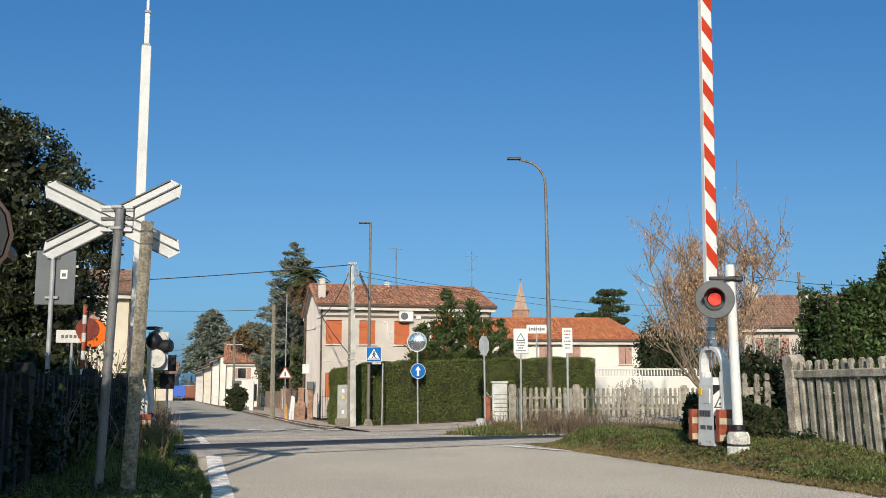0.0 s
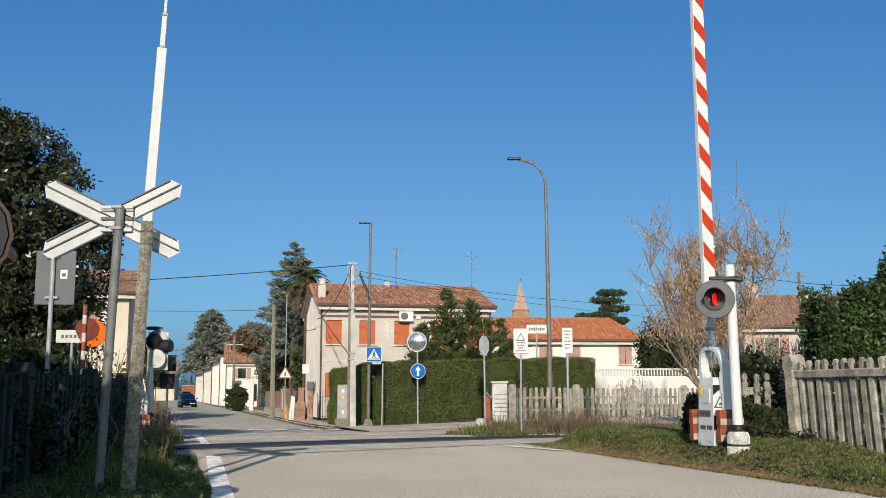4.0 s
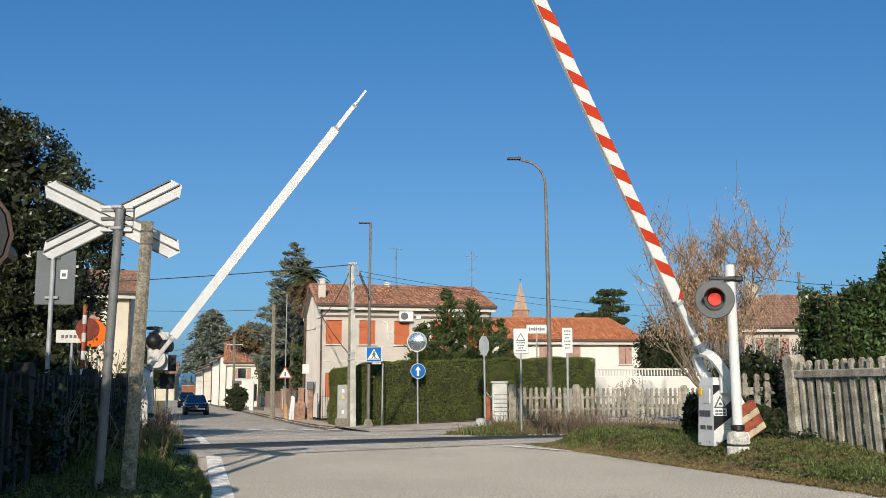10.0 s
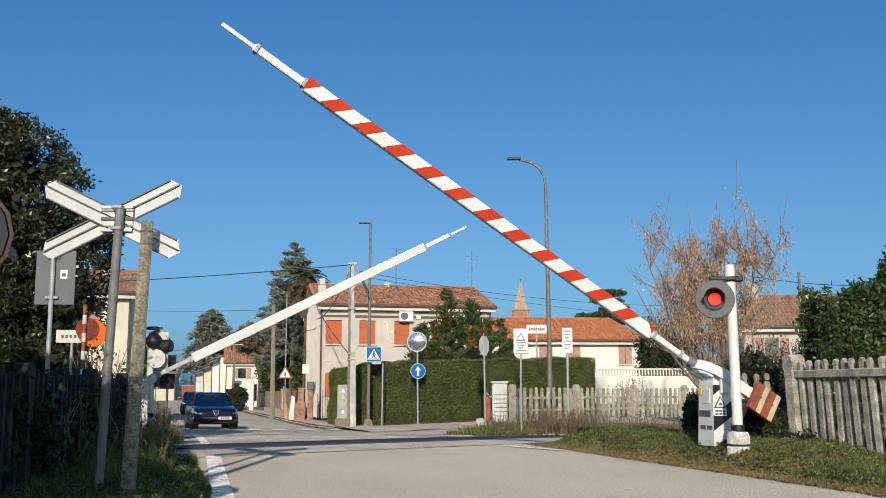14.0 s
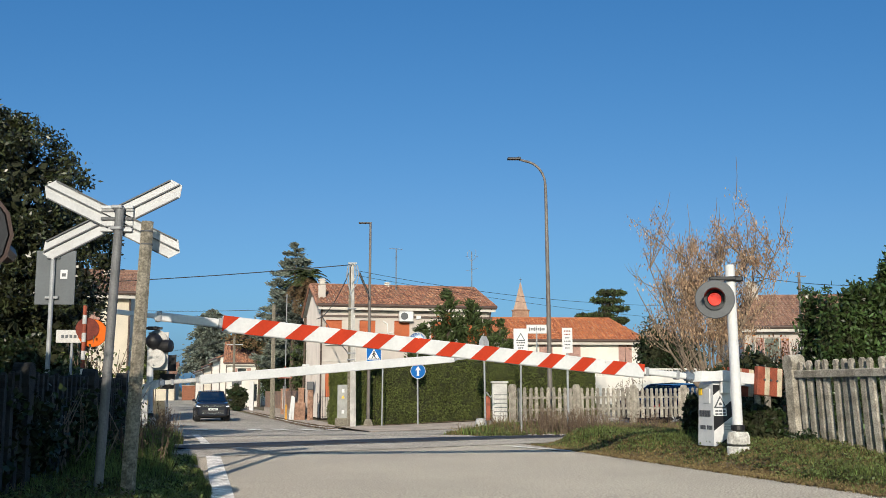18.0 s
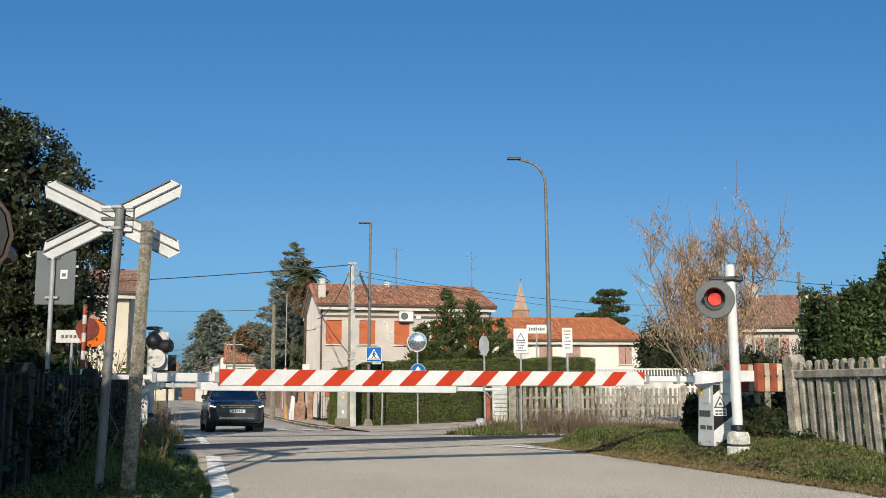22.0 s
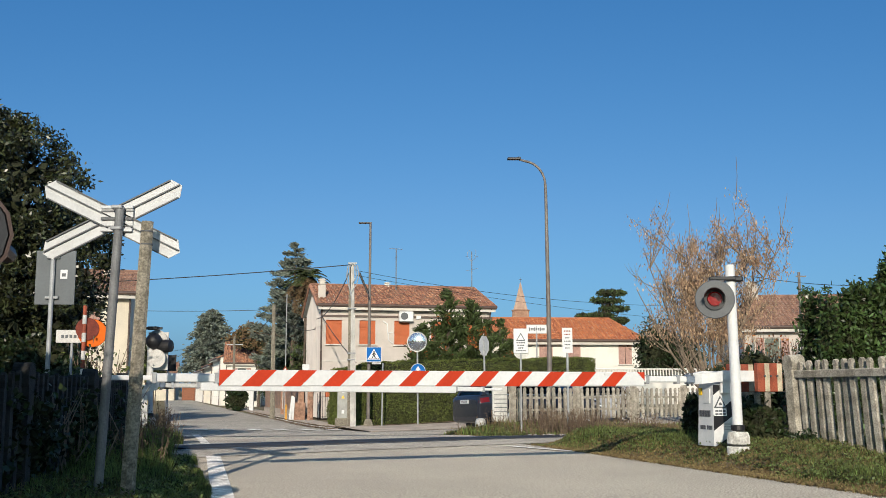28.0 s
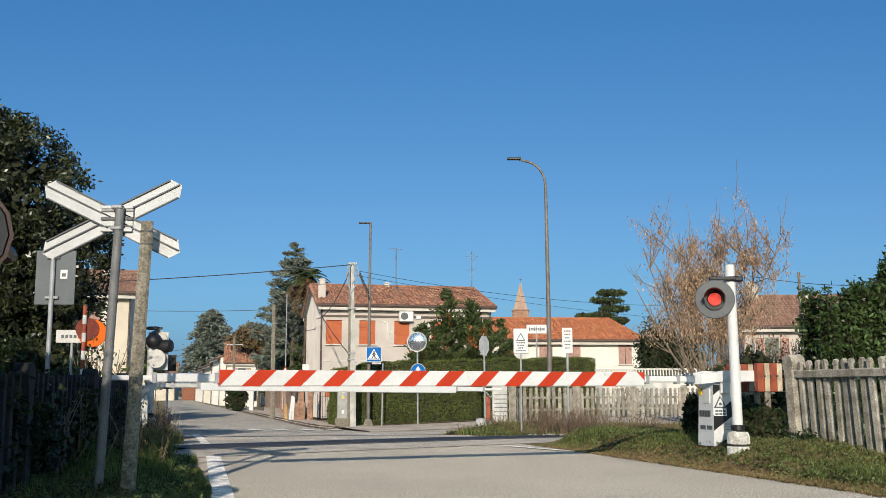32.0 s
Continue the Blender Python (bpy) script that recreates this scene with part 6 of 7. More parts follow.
for i, (x, y, h, r) in enumerate(((0.20, 46.6, 5.85, 1.05), (1.38, 46.9, 5.55, 1.0), (2.65, 47.4, 4.55, 0.95), (-0.95, 46.4, 4.3, 0.95), (0.78, 46.9, 4.6, 0.9), (2.05, 47.2, 4.55, 0.9), (-0.38, 46.7, 4.5, 0.85), (3.2, 47.6, 3.6, 0.85))):
    conifer("garden_fir", "dark green fir with ragged branches behind the hedge", x, y, -0.3, h, r * 1.15, 4200, M["fir"], 61 + i, (0.26, 0.075), -0.6, 0.55, 60, 0.03, 0.0, 0.075, 150)


def palm(x, y, z, h):
    th = thing("palm", "tall palm with drooping dry fronds", "tree", x, y, z)
    part("trunk", Kit().pipe([(0, 0, 0), (0.05, 0, h * 0.6), (0, 0, h)], [0.22, 0.2, 0.24], 10), M["bark"], th)
    rng = np.random.default_rng(71)
    for mat, n, lo, hi, lab in (("palm", 42, 0.1, 1.2, "green fronds"), ("palmdry", 44, -1.3, 0.1, "dry brown fronds")):
        pts, way = [], []
        for i in range(n):
            a, e = rng.uniform(0, 2 * np.pi), rng.uniform(lo, hi)
            for t in np.linspace(0.15, 1, 26):
                d = 1.7 * t
                zz = h + d * math.sin(e) - 0.75 * t * t * 1.3
                for s in (-1, 1):
                    pts.append((math.cos(a) * d * math.cos(e) - s * math.sin(a) * 0.12, math.sin(a) * d * math.cos(e) + s * math.cos(a) * 0.12, zz - 0.05))
                    way.append((math.cos(a) * 0.6 - s * math.sin(a), math.sin(a) * 0.6 + s * math.cos(a), -0.5))
        part("foliage", fast_mesh("fronds", leaf_quads(np.array(pts), 0.42, 0.05, rng, np.array(way), 0.2), 4, M[mat]), M[mat], th, lab)


palm(-9.4, 70.0, -0.7, 9.5)


def dry_tree():
    """A fan of long upright stems that still hold clusters of dry, hanging leaves."""
    rng = np.random.default_rng(81)
    x, y, z = 8.75, 33.2, 0.25
    big = 1.21
    th = thing("dry_tree", "upright bare tree with clusters of dry brown hanging leaves", "tree", x, y, z)
    limbs, tips = Kit(), []
    part("trunk", Kit().pipe([(0, 0, -0.3), (0.05, 0, 0.4), (0, 0.05, 0.8)], [0.2, 0.17, 0.14], 10), M["bark"], th)

    def stem(p, d, L, r, depth, leafy):
        pts, q, w = [p], p.copy(), d.copy()
        n = 7
        for i in range(n):
            w = (w + Vector(tuple(rng.normal(size=3) * 0.07)) + Vector((0, 0, 0.06))).normalized()
            q = q + w * (L / n)
            pts.append(q.copy())
        limbs.pipe(pts, [r * (1 - 0.8 * i / n) for i in range(n + 1)], 5)
        if depth:
            k = 9 if depth == 2 else 5
            for f in rng.uniform(0.25, 0.97, k):
                c = pts[int(f * n)]
                side = Vector((rng.normal() * 0.6, rng.normal() * 0.4, rng.uniform(0.3, 0.9))).normalized()
                stem(c, side, L * (0.34 if depth == 2 else 0.42) * rng.uniform(0.6, 1.2), r * 0.4, depth - 1, leafy)
        if depth < 2:
            for i in range(1, n):
                if rng.random() < leafy:
                    tips.append(pts[i])

    for ax, atop, leafy in ((-2.15, 3.9, 0.25), (-1.95, 2.9, 0.35), (-1.45, 3.3, 0.6), (-1.15, 4.7, 0.8), (-0.85, 4.2, 0.9), (-0.55, 4.9, 0.9), (-0.25, 4.5, 0.9), (0.0, 5.0, 0.8), (0.3, 4.3, 0.8), (0.7, 3.9, 0.5),
                           (1.1, 4.5, 0.7), (1.4, 4.9, 0.9), (1.65, 4.6, 0.9), (1.2, 3.2, 0.5), (-1.0, 3.3, 0.8), (-0.4, 3.5, 0.9), (0.4, 3.3, 0.8)):
        tx, top = ax * big * (1.25 if ax < 0 else 1.0), atop * big
        d = Vector((tx, rng.normal() * 0.5, top - 0.6))
        stem(Vector((tx * 0.08, 0, 0.6)), d.normalized(), d.length, 0.05, 2, leafy)
    for i in range(70):
        t = tips[int(rng.integers(len(tips)))]
        e = t + Vector((rng.normal() * 0.12, rng.normal() * 0.1, rng.uniform(0.5, 1.3)))
        limbs.pipe([t, t.lerp(e, 0.5) + Vector((0.03, 0, 0)), e], [0.012, 0.009, 0.005], 4)
    part("branching", limbs, M["twig"], th, "pale bare branching")
    T = np.array([tuple(t) for t in tips])
    T = T[T[:, 2] > 2.5]
    i = rng.integers(0, len(T), 20000)
    p = T[i] + rng.normal(size=(len(i), 3)) * np.array([0.08, 0.08, 0.14]) - np.array([0, 0, 0.12])
    part("foliage", fast_mesh("leaves", leaf_quads(p, 0.11, 0.036, rng, (0, 0, -1.1), 0.6), 4, M["dry"]), M["dry"], th, "dry brown hanging leaves")


dry_tree()


def thicket(name, label, cx, cy, cz, rx, ry, h, n, seed, leaf="dry"):
    """Tangled twigs with a few dry leaves."""
    rng = np.random.default_rng(seed)
    th = thing(name, label, "shrub", cx, cy, cz)
    k = Kit()
    pts = []
    for i in range(n):
        a = Vector((rng.uniform(-rx, rx), rng.uniform(-ry, ry), 0))
        e = a + Vector((rng.normal() * 0.35 * rx, rng.normal() * 0.3, h * rng.uniform(0.5, 1.1)))
        m = a.lerp(e, 0.5) + Vector((rng.normal() * 0.12, rng.normal() * 0.1, 0.1))
        k.pipe([a, m, e], [0.012, 0.009, 0.004], 4)
        for f in rng.uniform(0.3, 1, 9):
            pts.append(tuple(a.lerp(e, f) + Vector(tuple(rng.normal(size=3) * 0.08))))
    part("twig_tangle", k, M["twig"], th)["kind"] = "stuff"
    part("foliage", fast_mesh("leaves", leaf_quads(np.array(pts), 0.08, 0.04, rng), 4, M[leaf]), M[leaf], th)


thicket("red_bush", "tangle of reddish brown twigs and dead leaves behind the fence", 7.0, 21.5, 0.1, 0.85, 0.7, 1.9, 260, 82, "rustleaf")
thicket("dry_shrub", "leggy half-dry shrub over the shaded fence", -5.15, 15.6, 0.2, 0.45, 0.35, 1.5, 90, 88, "hedge")
thicket("bramble", "dark bramble stems over the dark fence", -3.95, 10.2, 0.1, 0.12, 1.5, 0.9, 60, 89, "ivy")
thicket("dry_thicket", "bare shrub in front of the white wall", 5.75, 32.0, 0.2, 0.35, 0.3, 1.25, 22, 86, "dead")


def hedge():
    """A clipped hedge round the corner garden: a sheet coloured dark as inner shade and a skin of small leaves."""
    rng = np.random.default_rng(91)
    th = thing("clipped_hedge", "tall clipped green hedge round the corner garden", "hedge", 0, 0, 0)
    path = [(-5.45, 49.0), (-4.55, 45.9), (-3.55, 42.9), (-3.1, 42.0), (-2.4, 41.55), (-1.5, 41.7), (1.2, 42.9), (4.0, 44.2), (6.3, 45.2), (6.75, 45.6), (6.8, 46.3)]
    tops = [1.95, 2.02, 2.1, 2.12, 2.18, 2.22, 2.3, 2.4, 2.48, 2.4, 2.2]
    P = [Vector((a, b, 0)) for a, b in path]
    rows, quads = [], []
    k = Kit()
    n_all = []
    for i, p in enumerate(P):
        w = (P[min(i + 1, len(P) - 1)] - P[max(i - 1, 0)]).normalized()
        n_all.append(Vector((w.y, -w.x, 0)))
    for i, p in enumerate(P):
        n, zt, zb = n_all[i], tops[i], float(level(p.x, p.y)) - 0.05
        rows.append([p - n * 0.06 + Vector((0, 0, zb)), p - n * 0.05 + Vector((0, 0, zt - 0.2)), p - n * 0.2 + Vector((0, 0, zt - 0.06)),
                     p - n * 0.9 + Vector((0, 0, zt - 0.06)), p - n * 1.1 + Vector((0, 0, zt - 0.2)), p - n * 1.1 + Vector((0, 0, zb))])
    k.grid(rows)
    part("inside", k, M["innershade"], th, "inner sheet coloured dark for the shade inside")
    for i in range(len(P) - 1):
        L = (P[i + 1] - P[i]).length
        m = int(L * 3.4 * 1150)
        f, s = rng.random(m), rng.random(m) * 3.5
        a, b = np.array(P[i]), np.array(P[i + 1])
        base = a + (b - a) * f[:, None]
        nn = np.array(n_all[i]) * (1 - f[:, None]) + np.array(n_all[i + 1]) * f[:, None]
        zt = tops[i] + (tops[i + 1] - tops[i]) * f
        zb = level(base[:, 0], base[:, 1])
        side = s < 2.55
        z = np.where(side, zb + (zt - zb - 0.1) * s / 2.55, zt - 0.04)
        out = np.where(side, 0.0, -(s - 2.55))
        edge = np.clip((z - (zt - 0.25)) / 0.25, 0, 1) * side
        out = out - 0.10 * edge ** 2
        wob = 0.035 * np.sin(base[:, 0] * 3.1 + z * 2.3) + 0.03 * np.sin(base[:, 0] * 7.7 - z * 5.1)
        p = base + nn * (out + wob)[:, None]
        p[:, 2] = z + np.where(side, 0, wob * 0.7)
        p += rng.normal(size=p.shape) * 0.028
        quads.append(leaf_quads(p, 0.065, 0.036, rng))
    part("foliage", fast_mesh("leaves", np.concatenate(quads), 4, M["hedge"]), M["hedge"], th)


hedge()


# ---- grasses ----
def blades(name, label, n, seed, pick, hmin, hmax, mat, width=0.009, lean=0.35):
    """Thin bent blades; pick(rng, n) gives places (x, y) and a height factor."""
    rng = np.random.default_rng(seed)
    x, y, hf = pick(rng, n)
    z = terrain(x, y)
    h = rng.uniform(hmin, hmax, len(x)) * hf
    a = rng.uniform(0, 2 * np.pi, len(x))
    b = rng.uniform(0, 2 * np.pi, len(x))
    w = width * rng.uniform(0.6, 1.4, len(x))
    tip = np.stack([x + np.cos(b) * h * lean * rng.uniform(0.2, 1.3, len(x)), y + np.sin(b) * h * lean, z + h], 1)
    p = np.stack([x - np.cos(a) * w, y - np.sin(a) * w, z - 0.02], 1)
    q = np.stack([x + np.cos(a) * w, y + np.sin(a) * w, z - 0.02], 1)
    v = np.stack([p, q, tip], 1).reshape(-1, 3)
    return tagged(new(name, fast_mesh(name, v, 3, mat)), label, "grass", kind="stuff")


def place(u0, u1, y0, y1, cond, height, clump=0.15):
    def pick(rng, n):
        y = rng.uniform(y0, y1, n)
        u = rng.uniform(u0, u1, n)
        x = 0.74 + TAN_ROAD * y + u
        keep = cond(x, y, u) & (rng.random(n) < 0.25 + 0.75 * (np.sin(x * 2.7 + y * 1.9) * np.sin(x * 1.1 - y * 3.3) * 0.5 + 0.5) ** clump)
        x, y, u = x[keep], y[keep], u[keep]
        return x, y, height(x, y, u)
    return pick


near_side = lambda x, y, u: from_track(x, y) < -2.9
far_side = lambda x, y, u: (from_track(x, y) > 1.1) & (from_street(x, y) < -3.3)
patch = lambda x, y: 0.55 + 0.45 * np.sin(x * 1.7 + 1) * np.sin(y * 1.3) + 0.3 * np.sin(x * 5.1 + y * 4.2)
blades("verge_grass", "green grass on the verge beside the barrier", 90000, 101, place(6.3, 9.8, 8.6, 20, near_side, lambda x, y, u: np.clip((u - 6.15) * 0.9, 0.25, 1.0) * np.interp(u, (7.3, 8.1), (1.0, 0.45)) * patch(x, y)), 0.05, 0.2, M["grass"], 0.008)
blades("verge_straw", "dry straw on the verge beside the barrier", 34000, 102, place(6.2, 9.8, 8.6, 20, near_side, lambda x, y, u: np.clip((u - 6.2) * 0.8, 0.35, 1.0)), 0.03, 0.12, M["straw"], 0.007, 0.8)
blades("verge_grass", "green grass on the shaded verge", 110000, 103, place(-2.8, -0.2, 7.4, 17.5, near_side, lambda x, y, u: np.clip(-u * 0.55, 0.42, 1.0) * patch(x, y)), 0.08, 0.26, M["grass"], 0.008)
blades("verge_straw", "dry straw on the shaded verge", 7000, 104, place(-2.6, -0.15, 7.4, 17.5, near_side, lambda x, y, u: np.clip(-u * 0.5, 0.2, 1.0)), 0.05, 0.2, M["straw"], 0.005, 0.6)
blades("bank_grass", "long tufted grass on the railway bank", 80000, 105, place(6.7, 17, 19, 33, far_side, lambda x, y, u: np.clip(patch(x, y), 0.4, 1.2)), 0.06, 0.24, M["grass"], 0.013)
blades("bank_straw", "dry grass on the railway bank", 18000, 106, place(6.6, 17, 19, 30, far_side, lambda x, y, u: np.clip(patch(y, x), 0.3, 1.2)), 0.08, 0.34, M["straw"], 0.011, 0.6)
blades("bank_grass", "long grass beside the far barrier", 26000, 107, place(-5, -0.3, 18, 27, far_side, lambda x, y, u: np.clip(0.4 - u * 0.5, 0.4, 1.5)), 0.1, 0.4, M["grass"], 0.012)
blades("verge_grass", "tall green tufts at the road's edge", 40000, 109, place(-1.9, -0.6, 11.0, 21, lambda x, y, u: np.abs(from_track(x, y)) > 1.4, lambda x, y, u: np.clip(patch(x * 1.7, y), 0.3, 1.3)), 0.15, 0.5, M["grass"], 0.008, 0.45)
blades("trackside_straw", "dry weeds between the rails and the verge", 15000, 108, place(9.6, 15, 15, 28, lambda x, y, u: np.abs(from_track(x, y)) < 1.8, lambda x, y, u: np.ones(len(x))), 0.04, 0.16, M["straw"], 0.010, 0.6)


def litter():
    """Fallen leaves lying on the verge at the road's edge."""
    rng = np.random.default_rng(115)
    n = 9000
    y = rng.uniform(8.6, 19, n)
    u = 6.25 + np.abs(rng.normal(size=n)) * 0.55
    x = 0.74 + TAN_ROAD * y + u
    keep = from_track(x, y) < -2.9
    p = np.stack([x, y, terrain(x, y) + 0.015], 1)[keep]
    tagged(new("leaf_litter", fast_mesh("leaf_litter", leaf_quads(p, 0.05, 0.03, rng, (0, 0, 0), 1.0), 4, M["straw"])), "brown fallen leaves along the edge of the verge", "leaves", kind="stuff")


litter()


def kerb_litter():
    """Dirt, fallen leaves and grit along the kerb of the far road and at the foot of the hedge."""
    rng = np.random.default_rng(119)
    n = 5200
    y = 38.5 + 42 * rng.random(n) ** 1.6
    x = -4.15 - 0.262 * (y - 40) - 0.12 + rng.normal(size=n) * 0.16
    p = np.stack([x, y, level(x, y) + np.where(x > -4.15 - 0.262 * (y - 40) - 0.1, 0.075, 0.03)], 1)
    t = rng.random(3200)
    q = np.stack([-2.6 + 8.0 * t, 41.1 + 3.5 * t], 1) + rng.normal(size=(3200, 2)) * np.array([0.2, 0.22])
    p = np.concatenate([p, np.stack([q[:, 0], q[:, 1], level(q[:, 0], q[:, 1]) + 0.12], 1)])
    a = rng.uniform(0, 2 * np.pi, len(p))
    way = np.stack([np.cos(a), np.sin(a), np.zeros(len(p))], 1)
    side = np.stack([-np.sin(a), np.cos(a), rng.normal(size=len(p)) * 0.25], 1)
    L, W = rng.uniform(0.03, 0.09, (len(p), 1)), rng.uniform(0.02, 0.05, (len(p), 1))
    v = np.stack([p - way * L, p + side * W, p + way * L, p - side * W], 1).reshape(-1, 3)
    tagged(new("kerb_litter", fast_mesh("kerb_litter", v, 4, M["dead"])), "brown dirt and fallen leaves along the kerb", "leaves", kind="stuff")


kerb_litter()


def broad_weeds(seed, n, u0, u1, y0, y1, cond):
    """Low broad-leaved weeds among the grass, in small rosettes."""
    rng = np.random.default_rng(seed)
    y, u = rng.uniform(y0, y1, n), rng.uniform(u0, u1, n)
    x = 0.74 + TAN_ROAD * y + u
    keep = cond(x, y, u)
    x, y = x[keep], y[keep]
    c = np.repeat(np.stack([x, y, terrain(x, y) + rng.uniform(0.01, 0.07, len(x))], 1), 7, axis=0)
    a = rng.uniform(0, 2 * np.pi, len(c))
    way = np.stack([np.cos(a), np.sin(a), rng.uniform(0.1, 1.1, len(c))], 1)
    v = leaf_quads(c + way * 0.022, 0.05, 0.017, rng, way, 0.3)
    tagged(new("broad_weeds", fast_mesh("broad_weeds", v, 4, M["weed"])), "low broad-leaved green weeds in the verge", "weeds", kind="stuff")


broad_weeds(116, 5200, 6.6, 9.8, 8.6, 19, near_side)
broad_weeds(117, 2200, -2.6, -0.35, 8, 17, near_side)
broad_weeds(118, 14000, 6.8, 15, 20, 31, far_side)


def weeds(seed, n, u0, u1, y0, y1, h):
    """Tall dead weed stalks with seed heads."""
    rng = np.random.default_rng(seed)
    quads = []
    for i in range(n):
        y, u = rng.uniform(y0, y1), rng.uniform(u0, u1)
        x = 0.74 + TAN_ROAD * y + u
        z = float(terrain(x, y))
        hh = h * rng.uniform(0.4, 1.1)
        tip = np.array([x + rng.normal() * 0.12 * hh, y + rng.normal() * 0.12 * hh, z + hh])
        base = np.array([x, y, z - 0.05])
        s = np.array([0.006, 0.002, 0])
        quads.append(np.array([base - s, base + s, tip + s * 0.5, tip - s * 0.5]))
        m = int(rng.integers(8, 22))
        f = rng.uniform(0.35, 1, (m, 1))
        p = base + (tip - base) * f + rng.normal(size=(m, 3)) * 0.05
        quads.append(leaf_quads(p, 0.055, 0.014, rng, (0, 0, 0.7), 1.0))
    v = np.concatenate(quads)
    tagged(new("dead_weeds", fast_mesh("dead_weeds", v, 4, M["dead"])), "tall dead brown weeds beside the road", "weeds", kind="stuff")


weeds(111, 300, -2.3, -0.5, 15.2, 22.5, 0.66)
weeds(112, 60, -2.2, -0.7, 11.5, 14.5, 0.5)
weeds(113, 420, 7.6, 14, 23.5, 29.0, 0.5)
weeds(114, 260, 8.8, 10.4, 25.3, 27.0, 0.62)


def far_trees():
    """A low belt of trees and hedgerows on the horizon."""
    rng = np.random.default_rng(121)
    pts = []
    for i in range(330):
        # the nearer ring behind the view is added to dim reflections in the cars
        a = radians(-50 + 100 * rng.random() if i < 150 else 70 + 220 * rng.random())
        d = rng.uniform(300, 420) if i < 150 else rng.uniform(110, 150)
        c = np.array([d * math.sin(a), d * math.cos(a), rng.uniform(-1, 2)])
        r = rng.uniform(3, 7)
        pts.append(c + rng.normal(size=(150, 3)) * np.array([r, r, r * 0.5]))
    p = np.concatenate(pts)
    p[:, 2] = np.maximum(p[:, 2], -0.8)
    tagged(new("far_woods", fast_mesh("far_woods", leaf_quads(p, 2.2, 1.4, rng), 4, M["cedar"])), "belts of grey-green trees round the village, those behind added to dim reflections", "woods", kind="stuff")


far_trees()


# ---- cars ----
def wheel_meshes(r, width, rim_mat, spokes, key):
    tyre = mesh(key + "_tyre", Kit().lathe([(r * 0.74, -width / 2), (r * 0.9, -width / 2), (r * 0.985, -width * 0.36), (r, -width * 0.15), (r, width * 0.15), (r * 0.985, width * 0.36), (r * 0.9, width / 2), (r * 0.74, width / 2), (r * 0.72, 0), (r * 0.74, -width / 2)], n=28), M["tyre"], True)
    k = Kit().lathe([(r * 0.73, width * 0.5), (r * 0.79, width * 0.49), (r * 0.75, width * 0.42), (r * 0.71, width * 0.2), (r * 0.70, -width * 0.4)], n=28)
    k.lathe([(0.0, width * 0.46), (r * 0.13, width * 0.46), (r * 0.15, width * 0.36)], n=14)
    for i in range(spokes):
        a = 360 * (i // 2 * 2 + (0.26 if i % 2 else -0.26) + 0.5) / spokes
        k.box(r * 0.43, 0, width * 0.40, r * 0.64, r * 0.105, width * 0.12, 0.006, pose(0, 0, 0, 0, 0, a))
    rim = mesh(key + "_rim", k, rim_mat)
    hub = mesh(key + "_hub", Kit().lathe([(0.0, 0.02), (r * 0.7, 0.02), (r * 0.7, -0.02), (0.0, -0.02)], n=20), M["black"])
    return tyre, rim, hub


def patch_quad(corners, inset, lift, out):
    """A thin pane on the quad of four corners, drawn in from its edges and lifted outwards."""
    c = [Vector(p) for p in corners]
    m = sum(c, Vector()) / 4
    n = (c[2] - c[0]).cross(c[3] - c[1]).normalized()
    if n.dot(Vector(out)) < 0:
        n = -n
    inner = [p + (m - p).normalized() * min(inset, (m - p).length * 0.4) for p in c]
    return Kit().add([p + n * lift for p in inner] + [p - n * 0.02 for p in inner], [(0, 1, 2, 3), (7, 6, 5, 4), (0, 4, 5, 1), (1, 5, 6, 2), (2, 6, 7, 3), (3, 7, 4, 0)])


